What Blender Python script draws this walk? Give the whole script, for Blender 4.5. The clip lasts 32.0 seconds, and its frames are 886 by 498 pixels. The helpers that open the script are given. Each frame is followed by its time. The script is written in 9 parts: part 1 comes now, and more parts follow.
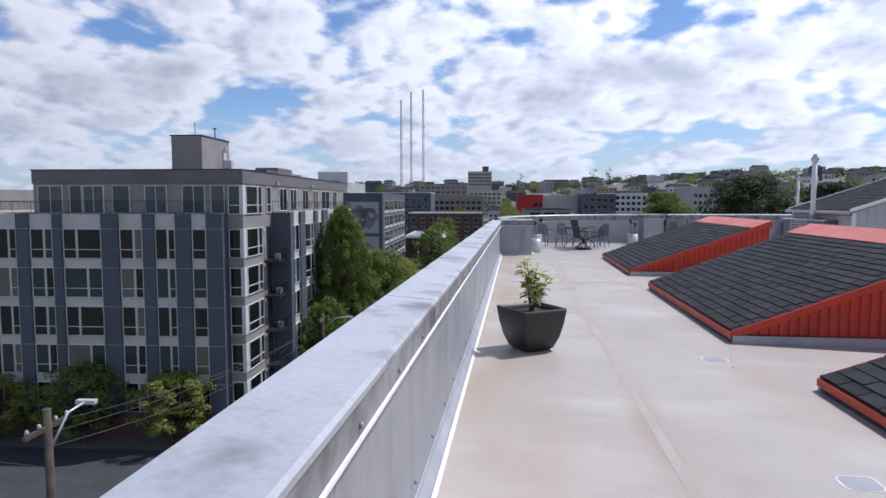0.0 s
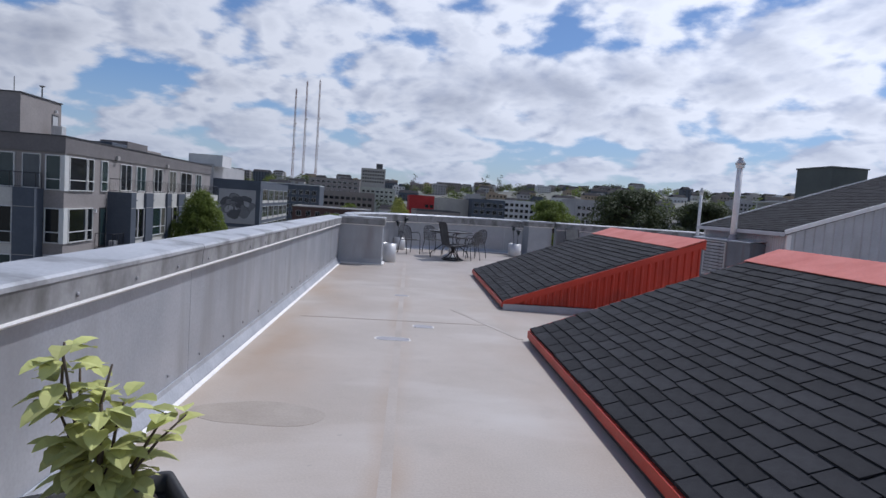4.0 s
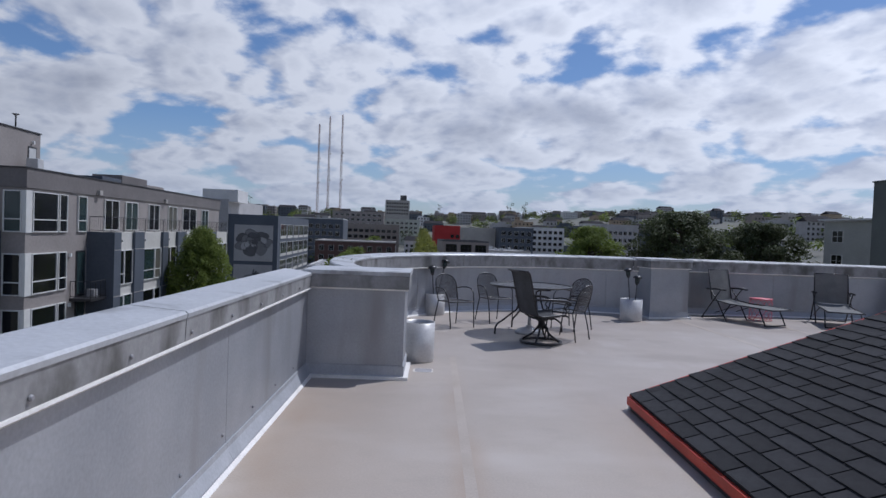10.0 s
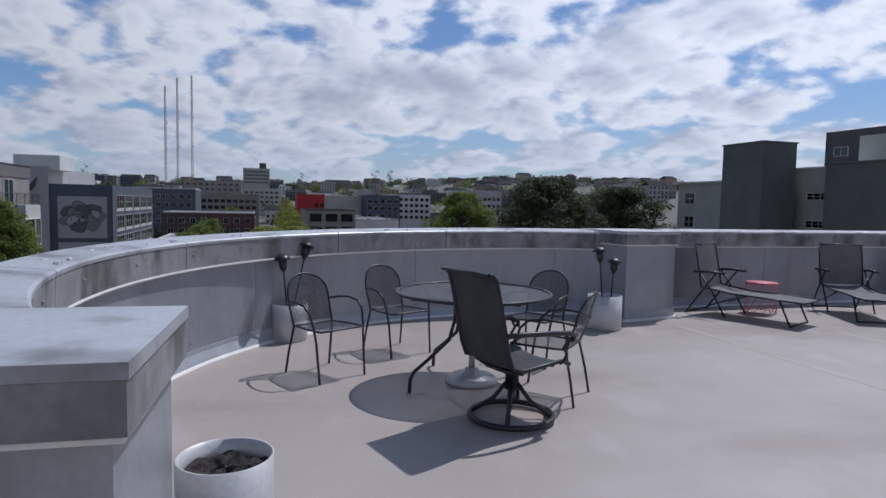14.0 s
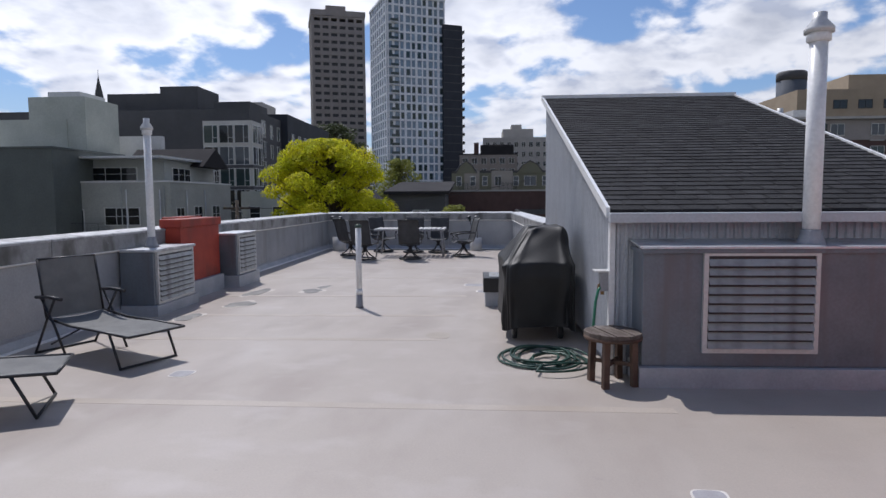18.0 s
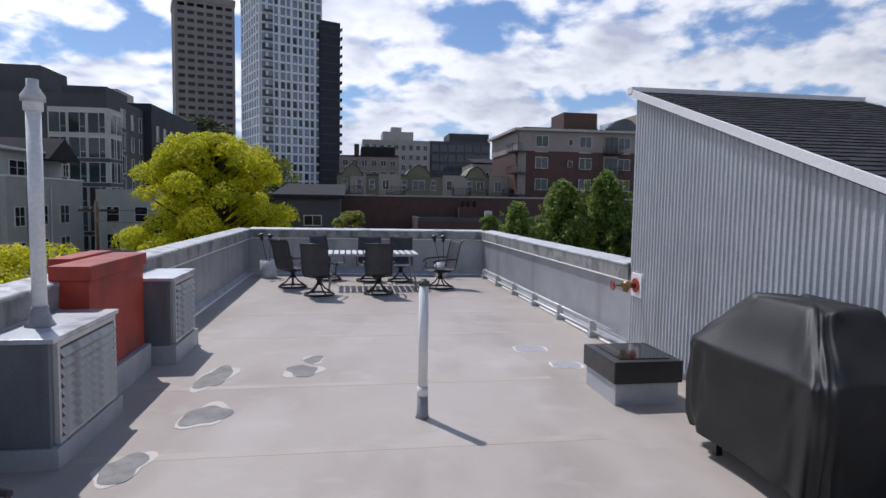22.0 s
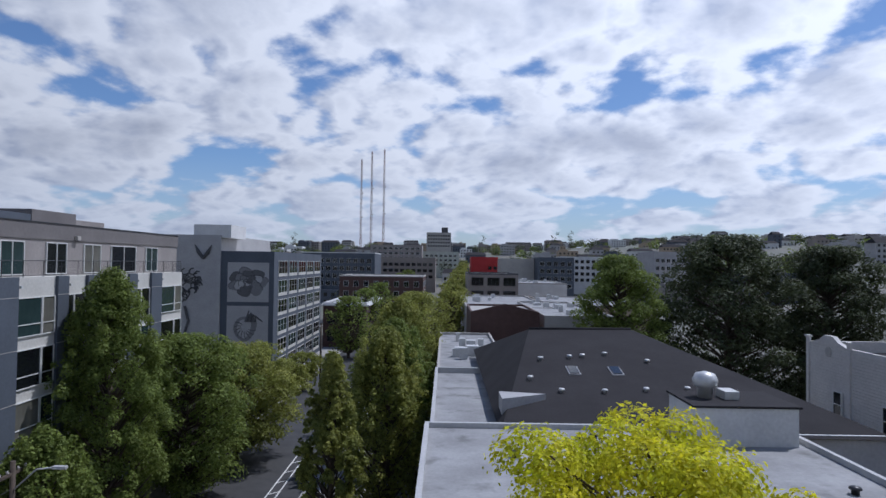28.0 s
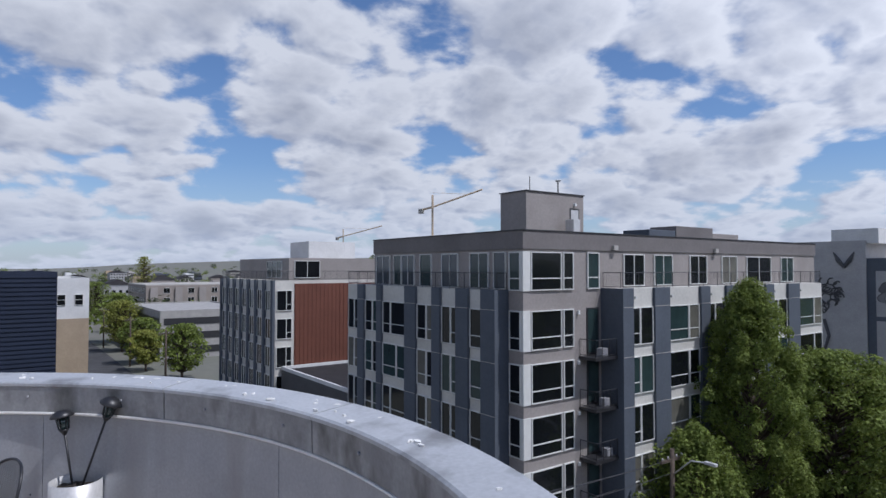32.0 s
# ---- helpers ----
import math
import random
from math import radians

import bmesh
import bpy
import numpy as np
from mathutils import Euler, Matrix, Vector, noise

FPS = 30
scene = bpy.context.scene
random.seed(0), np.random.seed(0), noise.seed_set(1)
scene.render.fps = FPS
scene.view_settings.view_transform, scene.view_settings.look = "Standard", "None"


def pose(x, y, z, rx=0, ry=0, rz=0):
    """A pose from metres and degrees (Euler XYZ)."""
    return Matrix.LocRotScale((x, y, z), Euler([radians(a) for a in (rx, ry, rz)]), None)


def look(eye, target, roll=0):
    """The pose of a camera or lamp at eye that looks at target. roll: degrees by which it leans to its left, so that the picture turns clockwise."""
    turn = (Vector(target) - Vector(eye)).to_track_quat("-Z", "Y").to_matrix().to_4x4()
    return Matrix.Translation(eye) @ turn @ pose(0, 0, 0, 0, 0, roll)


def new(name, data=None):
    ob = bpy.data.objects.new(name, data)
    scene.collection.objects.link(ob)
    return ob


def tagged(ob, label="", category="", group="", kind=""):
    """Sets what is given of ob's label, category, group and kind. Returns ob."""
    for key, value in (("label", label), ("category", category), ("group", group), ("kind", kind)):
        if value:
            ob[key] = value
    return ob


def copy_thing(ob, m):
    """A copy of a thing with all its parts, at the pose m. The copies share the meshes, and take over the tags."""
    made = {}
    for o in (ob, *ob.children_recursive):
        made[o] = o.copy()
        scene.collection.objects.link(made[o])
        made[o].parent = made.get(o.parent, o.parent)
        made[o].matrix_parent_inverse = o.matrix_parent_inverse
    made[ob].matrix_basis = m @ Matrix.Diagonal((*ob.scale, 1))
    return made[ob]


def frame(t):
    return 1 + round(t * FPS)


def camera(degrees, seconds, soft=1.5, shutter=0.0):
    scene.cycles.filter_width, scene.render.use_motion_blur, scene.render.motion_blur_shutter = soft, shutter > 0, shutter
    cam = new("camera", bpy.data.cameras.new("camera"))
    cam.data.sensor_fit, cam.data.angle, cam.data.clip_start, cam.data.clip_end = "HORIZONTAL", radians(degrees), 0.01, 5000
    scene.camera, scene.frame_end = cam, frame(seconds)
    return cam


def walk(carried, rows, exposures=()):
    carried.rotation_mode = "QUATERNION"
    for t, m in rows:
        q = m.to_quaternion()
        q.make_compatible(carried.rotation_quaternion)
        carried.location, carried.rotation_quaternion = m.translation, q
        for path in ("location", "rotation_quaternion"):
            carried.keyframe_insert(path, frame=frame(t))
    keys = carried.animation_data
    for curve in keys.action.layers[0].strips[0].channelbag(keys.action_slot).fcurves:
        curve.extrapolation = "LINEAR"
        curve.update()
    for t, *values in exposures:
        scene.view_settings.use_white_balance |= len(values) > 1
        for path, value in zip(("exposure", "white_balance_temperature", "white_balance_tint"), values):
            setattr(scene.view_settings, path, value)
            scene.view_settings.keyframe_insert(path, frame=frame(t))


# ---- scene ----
cam = camera(71.06, 32.0, soft=1.5)
PATH = [
    (0, (0.494, -18.773, 1.602), (0.259, -16.793, 1.449), 0.0),
    (0.5, (0.589, -18.322, 1.519), (0.637, -16.342, 1.242), 0.1),
    (1, (0.866, -17.748, 1.534), (1.022, -15.78, 1.217), 2.4),
    (1.5, (0.962, -17.084, 1.493), (1.391, -15.161, 1.151), 3.6),
    (2, (1.08, -16.403, 1.502), (1.357, -14.434, 1.288), 2.9),
    (2.5, (1.195, -15.72, 1.46), (1.512, -13.75, 1.311), 2.5),
    (4.5, (1.55, -13.165, 1.452), (1.604, -11.171, 1.312), 3.6),
    (5, (1.53, -12.521, 1.493), (1.553, -10.524, 1.374), 2.4),
    (5.5, (1.643, -11.863, 1.473), (1.521, -9.872, 1.331), 4.8),
    (6, (1.552, -11.24, 1.501), (1.61, -9.248, 1.335), 4.5),
    (6.5, (1.556, -10.567, 1.475), (1.37, -8.579, 1.356), 5.5),
    (7, (1.531, -9.918, 1.464), (1.484, -7.927, 1.291), 4.8),
    (7.5, (1.522, -9.272, 1.462), (1.374, -7.284, 1.304), 3.8),
    (8, (1.46, -8.676, 1.489), (1.469, -6.685, 1.297), 3.5),
    (8.5, (1.406, -8.034, 1.502), (1.287, -6.044, 1.339), 1.1),
    (9, (1.363, -7.331, 1.487), (1.384, -5.338, 1.319), 0.7),
    (9.5, (1.304, -6.673, 1.445), (1.276, -4.673, 1.406), 2.6),
    (10, (1.218, -6.048, 1.453), (1.246, -4.049, 1.4), 2.2),
    (10.5, (1.177, -5.392, 1.448), (1.165, -3.392, 1.44), 1.2),
    (11, (1.181, -4.797, 1.45), (1.166, -2.797, 1.423), 3.0),
    (11.5, (1.154, -4.219, 1.42), (1.311, -2.225, 1.409), 3.3),
    (12, (1.198, -3.644, 1.41), (1.239, -1.645, 1.352), 2.6),
    (12.5, (1.165, -3.069, 1.426), (1.421, -1.089, 1.316), 3.5),
    (13, (1.189, -2.553, 1.406), (1.31, -0.558, 1.323), 2.3),
    (13.5, (1.254, -2.001, 1.381), (1.536, -0.025, 1.258), 1.8),
    (15.5, (1.66, -0.187, 1.47), (2.805, 1.441, 1.232), -0.1),
    (16, (1.805, 0.095, 1.491), (3.304, 1.391, 1.22), -0.7),
    (16.5, (2.129, 0.562, 1.591), (3.751, 1.701, 1.326), -2.3),
    (17, (2.486, 0.821, 1.462), (4.317, 1.588, 1.222), -1.4),
    (17.5, (2.795, 1.275, 1.484), (4.72, 1.783, 1.288), -1.9),
    (18, (3.326, 1.484, 1.487), (5.304, 1.73, 1.326), -0.4),
    (18.5, (3.79, 1.763, 1.518), (5.777, 1.895, 1.33), -0.3),
    (19, (4.376, 1.926, 1.555), (6.362, 2.055, 1.359), 0.8),
    (19.5, (4.824, 2.209, 1.524), (6.808, 2.167, 1.28), 1.1),
    (20, (5.281, 2.496, 1.521), (7.262, 2.605, 1.27), -0.9),
    (20.5, (5.609, 2.882, 1.529), (7.592, 2.96, 1.288), -0.5),
    (21, (6.034, 3.264, 1.523), (8.015, 3.411, 1.287), 1.1),
    (21.5, (6.332, 3.621, 1.6), (8.318, 3.672, 1.367), 0.6),
    (22, (6.58, 3.954, 1.785), (8.567, 3.786, 1.633), 0.9),
    (22.5, (6.877, 4.19, 1.839), (8.874, 4.082, 1.824), -2.5),
    (23, (6.784, 4.549, 1.884), (8.784, 4.591, 1.886), -3.6),
    (23.5, (6.765, 4.888, 1.906), (8.728, 5.257, 1.959), -3.0),
    (24, (6.86, 5.19, 1.91), (8.651, 6.079, 1.986), -0.8),
    (24.5, (6.713, 5.338, 1.89), (8.293, 6.56, 1.983), 0.5),
    (25, (6.752, 5.393, 1.863), (8.153, 6.818, 1.93), 0.7),
    (25.5, (6.779, 5.417, 1.85), (7.989, 7.008, 1.893), 2.2),
    (26, (6.812, 5.453, 1.832), (7.764, 7.211, 1.891), 1.3),
    (26.5, (6.874, 5.466, 1.801), (7.559, 7.343, 1.868), 1.1),
    (28.5, (6.808, 5.05, 1.83), (6.446, 7.016, 1.875), 0.4),
    (29, (6.789, 5.067, 1.845), (6.211, 6.981, 1.897), 0.1),
    (29.5, (6.749, 5.066, 1.866), (5.905, 6.877, 1.945), 0.6),
    (30, (6.789, 5.056, 1.892), (5.726, 6.75, 1.942), 0.3),
    (30.5, (6.765, 5.025, 1.919), (5.5, 6.574, 1.953), 0.3),
    (31, (6.719, 4.899, 1.927), (5.301, 6.309, 1.966), -0.0),
    (31.5, (6.657, 4.808, 1.918), (5.137, 6.107, 1.953), 0.2),
    (32, (6.552, 4.729, 1.911), (4.866, 5.803, 1.972), -0.0),
]
walk(cam, [(t, look(eye, target, roll)) for t, eye, target, roll in PATH],
     [(0, -0.2, 5850, 15), (1, -0.42, 5950, 15), (2, -0.5, 5900, 15), (5, -0.62, 5800, 14), (9, -0.70, 5780, 14), (13, -0.76, 5700, 14), (16, -0.62, 6100, 14), (19, -0.36, 6150, 14), (21, -0.34, 6100, 14), (23, -0.40, 6050, 14), (26, -0.55, 5780, 14), (29, -0.54, 5640, 14), (32, -0.36, 5850, 14)])

# ---- world and light ----
SUN_AZ, SUN_EL = radians(35.0), radians(58.0)   # azimuth from +x towards +y


def build_world():
    w = bpy.data.worlds.new("sky")
    scene.world = w
    w.use_nodes = True
    nt = w.node_tree
    nt.nodes.clear()
    N, L = nt.nodes.new, nt.links.new
    out, bg = N("ShaderNodeOutputWorld"), N("ShaderNodeBackground")
    sky = N("ShaderNodeTexSky")
    sky.sky_type, sky.sun_disc = "NISHITA", False
    sky.sun_elevation, sky.sun_rotation = SUN_EL, math.pi / 2 - SUN_AZ
    sky.air_density, sky.dust_density, sky.ozone_density = 1.0, 0.6, 1.5
    tc, sep = N("ShaderNodeTexCoord"), N("ShaderNodeSeparateXYZ")
    L(tc.outputs["Generated"], sep.inputs[0])

    def mth(op, a, b=None, c=None):
        n = N("ShaderNodeMath")
        n.operation = op
        for i, v in enumerate((a, b, c)):
            if v is None:
                continue
            if isinstance(v, (int, float)):
                n.inputs[i].default_value = v
            else:
                L(v, n.inputs[i])
        return n.outputs[0]

    def mixc(fac, a, b):
        n = N("ShaderNodeMix")
        n.data_type = "RGBA"
        for sock, v in ((n.inputs[0], fac), (n.inputs[6], a), (n.inputs[7], b)):
            if isinstance(v, tuple):
                sock.default_value = v
            elif isinstance(v, (int, float)):
                sock.default_value = v
            else:
                L(v, sock)
        return n.outputs[2]

    z = mth("ADD", mth("MAXIMUM", sep.outputs[2], 0.0), 0.33)
    comb = N("ShaderNodeCombineXYZ")
    L(mth("DIVIDE", sep.outputs[0], z), comb.inputs[0])
    L(mth("DIVIDE", sep.outputs[1], z), comb.inputs[1])
    mapn = N("ShaderNodeMapping")
    L(comb.outputs[0], mapn.inputs[0])
    mapn.inputs["Location"].default_value = (5.3, 2.9, 0.0)
    mapn.inputs["Rotation"].default_value = (0, 0, 0.4)
    mapn.inputs["Scale"].default_value = (1.75, 1.75, 1.0)

    def cloud(shift, scale, detail, rough, warp=0.12):
        m2 = N("ShaderNodeMapping")
        L(mapn.outputs[0], m2.inputs[0])
        m2.inputs["Location"].default_value = shift
        n = N("ShaderNodeTexNoise")
        n.inputs["Scale"].default_value, n.inputs["Detail"].default_value = scale, detail
        n.inputs["Roughness"].default_value, n.inputs["Distortion"].default_value = rough, warp
        L(m2.outputs[0], n.inputs["Vector"])
        return n.outputs["Fac"]

    def billow(shift, scale):
        """Rounded heaps: high in the middle of each cell."""
        m2 = N("ShaderNodeMapping")
        L(mapn.outputs[0], m2.inputs[0])
        m2.inputs["Location"].default_value = shift
        wob = N("ShaderNodeTexNoise")
        wob.inputs["Scale"].default_value, wob.inputs["Detail"].default_value = 2.2, 4.0
        L(m2.outputs[0], wob.inputs["Vector"])
        add = N("ShaderNodeMix")
        add.data_type = "VECTOR"
        add.inputs[0].default_value = 0.22
        L(m2.outputs[0], add.inputs[4])
        L(wob.outputs["Color"], add.inputs[5])
        v = N("ShaderNodeTexVoronoi")
        v.feature, v.voronoi_dimensions = "SMOOTH_F1", "2D"
        v.inputs["Scale"].default_value, v.inputs["Smoothness"].default_value = scale, 0.5
        L(add.outputs[1], v.inputs["Vector"])
        return mth("SUBTRACT", 0.5, v.outputs["Distance"])

    def field(dx, dy, detail):
        a = cloud((dx, dy, 0), 1.55, detail, 0.56, 0.12)
        b = billow((dx, dy, 0), 3.0)
        c = billow((dx + 3, dy + 1, 0), 8.0)
        return mth("ADD", a, mth("ADD", mth("MULTIPLY", b, 0.28), mth("MULTIPLY", c, 0.12)))

    big = field(0, 0, 11.0)
    lit = mth("SUBTRACT", field(0.07 * math.cos(SUN_AZ), 0.07 * math.sin(SUN_AZ), 5.0), field(0, 0, 5.0))
    soft = cloud((7, 3, 2), 0.5, 3.0, 0.5)
    # the sky opens towards the zenith, where the sun stands
    open_up = N("ShaderNodeMapRange")
    L(sep.outputs[2], open_up.inputs["Value"])
    open_up.inputs["From Min"].default_value, open_up.inputs["From Max"].default_value = 0.46, 0.78
    open_up.inputs["To Min"].default_value, open_up.inputs["To Max"].default_value = 0.0, 0.42
    cover = mth("SUBTRACT", mth("ADD", big, mth("MULTIPLY", mth("SUBTRACT", soft, 0.5), 0.26)), open_up.outputs[0])
    dens = N("ShaderNodeMapRange")
    dens.interpolation_type = "SMOOTHSTEP"
    L(cover, dens.inputs["Value"])
    dens.inputs["From Min"].default_value, dens.inputs["From Max"].default_value = 0.395, 0.515
    shade = N("ShaderNodeMapRange")
    L(lit, shade.inputs["Value"])
    shade.inputs["From Min"].default_value, shade.inputs["From Max"].default_value = -0.02, 0.13
    thick = N("ShaderNodeMapRange")
    L(cover, thick.inputs["Value"])
    thick.inputs["From Min"].default_value, thick.inputs["From Max"].default_value = 0.55, 0.80
    white = mixc(shade.outputs[0], (1.02, 1.04, 1.07, 1), (0.57, 0.62, 0.73, 1))
    grey0 = mixc(mth("MULTIPLY", thick.outputs[0], 0.80), white, (0.47, 0.51, 0.60, 1))
    # clouds on the sun's side shine through
    sund = N("ShaderNodeVectorMath")
    sund.operation = "DOT_PRODUCT"
    L(tc.outputs["Generated"], sund.inputs[0])
    sund.inputs[1].default_value = (math.cos(SUN_AZ) * math.cos(SUN_EL), math.sin(SUN_AZ) * math.cos(SUN_EL), math.sin(SUN_EL))
    glow = mth("ADD", 0.81, mth("MULTIPLY", mth("POWER", mth("MAXIMUM", sund.outputs["Value"], 0.0), 1.6), 0.95))
    gl = N("ShaderNodeVectorMath")
    gl.operation = "SCALE"
    L(grey0, gl.inputs[0])
    L(glow, gl.inputs["Scale"])
    grey = gl.outputs[0]
    skyc = N("ShaderNodeVectorMath")
    skyc.operation = "SCALE"
    L(sky.outputs[0], skyc.inputs[0])
    skyc.inputs["Scale"].default_value = 0.10
    deep = N("ShaderNodeVectorMath")
    deep.operation = "MULTIPLY"
    L(skyc.outputs[0], deep.inputs[0])
    deep.inputs[1].default_value = (0.98, 1.12, 1.30)
    mixed = mixc(dens.outputs[0], deep.outputs[0], grey)
    # distance haze low over the horizon
    haze = N("ShaderNodeMapRange")
    L(sep.outputs[2], haze.inputs["Value"])
    haze.inputs["From Min"].default_value, haze.inputs["From Max"].default_value = 0.16, 0.0
    final = mixc(mth("MULTIPLY", haze.outputs[0], 0.45), mixed, (0.62, 0.70, 0.82, 1))
    L(final, bg.inputs[0])
    bg.inputs[1].default_value = 1.0
    L(bg.outputs[0], out.inputs[0])


build_world()
sun_data = bpy.data.lights.new("sun", "SUN")
sun_data.energy, sun_data.angle, sun_data.color = 4.4, radians(0.6), (1.0, 0.96, 0.91)
sun = new("sun", sun_data)
sun.matrix_world = look((math.cos(SUN_AZ) * math.cos(SUN_EL) * 50, math.sin(SUN_AZ) * math.cos(SUN_EL) * 50, math.sin(SUN_EL) * 50), (0, 0, 0))


# ---- materials ----
def mat(name, c1, c2, rough=0.7, metal=0.0, scale=3.0, fine=40.0, bump=0.15, stretch=(1, 1, 1), spread=(0.35, 0.65), stain=None, island=0.0, stain_scale=0.6, stain_at=(0.5, 0.7), stain_stretch=(1, 1, 1), bump_dist=0.01, spec=0.5):
    """A surface of two tones: broad blotches, fine grain with relief, optional stains."""
    m = bpy.data.materials.new(name)
    m.use_nodes = True
    nt = m.node_tree
    N, L = nt.nodes.new, nt.links.new
    bsdf = nt.nodes["Principled BSDF"]
    tc, mp = N("ShaderNodeTexCoord"), N("ShaderNodeMapping")
    L(tc.outputs["Object"], mp.inputs[0])
    mp.inputs["Scale"].default_value = stretch
    n1, n2 = N("ShaderNodeTexNoise"), N("ShaderNodeTexNoise")
    n1.inputs["Scale"].default_value, n1.inputs["Detail"].default_value, n1.inputs["Roughness"].default_value = scale, 6, 0.6
    n2.inputs["Scale"].default_value, n2.inputs["Detail"].default_value = fine, 3
    L(mp.outputs[0], n1.inputs["Vector"])
    L(mp.outputs[0], n2.inputs["Vector"])
    r = N("ShaderNodeMapRange")
    r.inputs["From Min"].default_value, r.inputs["From Max"].default_value = spread
    L(n1.outputs["Fac"], r.inputs["Value"])

    def mix(fac, a, b, kind="MIX"):
        n = N("ShaderNodeMix")
        n.data_type, n.blend_type = "RGBA", kind
        for sock, v in ((n.inputs[0], fac), (n.inputs[6], a), (n.inputs[7], b)):
            if isinstance(v, (tuple, float, int)):
                sock.default_value = (*v, 1) if isinstance(v, tuple) else v
            else:
                L(v, sock)
        return n.outputs[2]

    col = mix(r.outputs[0], c1, c2)
    r2 = N("ShaderNodeMapRange")
    r2.inputs["To Min"].default_value, r2.inputs["To Max"].default_value = 0.82, 1.18
    L(n2.outputs["Fac"], r2.inputs["Value"])
    mul = N("ShaderNodeVectorMath")
    mul.operation = "SCALE"
    L(col, mul.inputs[0])
    L(r2.outputs[0], mul.inputs["Scale"])
    col = mul.outputs[0]
    if stain:
        mp2 = N("ShaderNodeMapping")
        L(tc.outputs["Object"], mp2.inputs[0])
        mp2.inputs["Scale"].default_value = stain_stretch
        n3, r3 = N("ShaderNodeTexNoise"), N("ShaderNodeMapRange")
        n3.inputs["Scale"].default_value, n3.inputs["Detail"].default_value = stain_scale, 5
        L(mp2.outputs[0], n3.inputs["Vector"])
        r3.inputs["From Min"].default_value, r3.inputs["From Max"].default_value = stain_at
        L(n3.outputs["Fac"], r3.inputs["Value"])
        col = mix(r3.outputs[0], col, stain)
    if island:
        geo = N("ShaderNodeNewGeometry") if island > 0 else N("ShaderNodeObjectInfo")
        r4, mul2 = N("ShaderNodeMapRange"), N("ShaderNodeVectorMath")
        r4.inputs["To Min"].default_value, r4.inputs["To Max"].default_value = 1 - abs(island), 1 + abs(island)
        L(geo.outputs["Random Per Island" if island > 0 else "Random"], r4.inputs["Value"])
        mul2.operation = "SCALE"
        L(col, mul2.inputs[0])
        L(r4.outputs[0], mul2.inputs["Scale"])
        col = mul2.outputs[0]
    L(col, bsdf.inputs["Base Color"])
    bsdf.inputs["Metallic"].default_value = metal
    bsdf.inputs["Specular IOR Level"].default_value = spec
    rr = N("ShaderNodeMapRange")
    rr.inputs["To Min"].default_value, rr.inputs["To Max"].default_value = max(rough - 0.12, 0.02), min(rough + 0.12, 1)
    L(n1.outputs["Fac"], rr.inputs["Value"])
    L(rr.outputs[0], bsdf.inputs["Roughness"])
    if bump:
        b = N("ShaderNodeBump")
        b.inputs["Strength"].default_value, b.inputs["Distance"].default_value = bump, bump_dist
        L(n2.outputs["Fac"], b.inputs["Height"])
        L(b.outputs[0], bsdf.inputs["Normal"])
    return m


def glass_mat(name, tint, rough=0.04):
    """Window glass with a dark room behind it."""
    m = mat(name, tint, tuple(c * 0.6 for c in tint), rough, 0.0, 0.35, 2.0, 0.0, spec=0.5)
    b = m.node_tree.nodes["Principled BSDF"]
    b.inputs["Coat Weight"].default_value, b.inputs["Coat Roughness"].default_value = 0.15, 0.02
    return m


M = {}


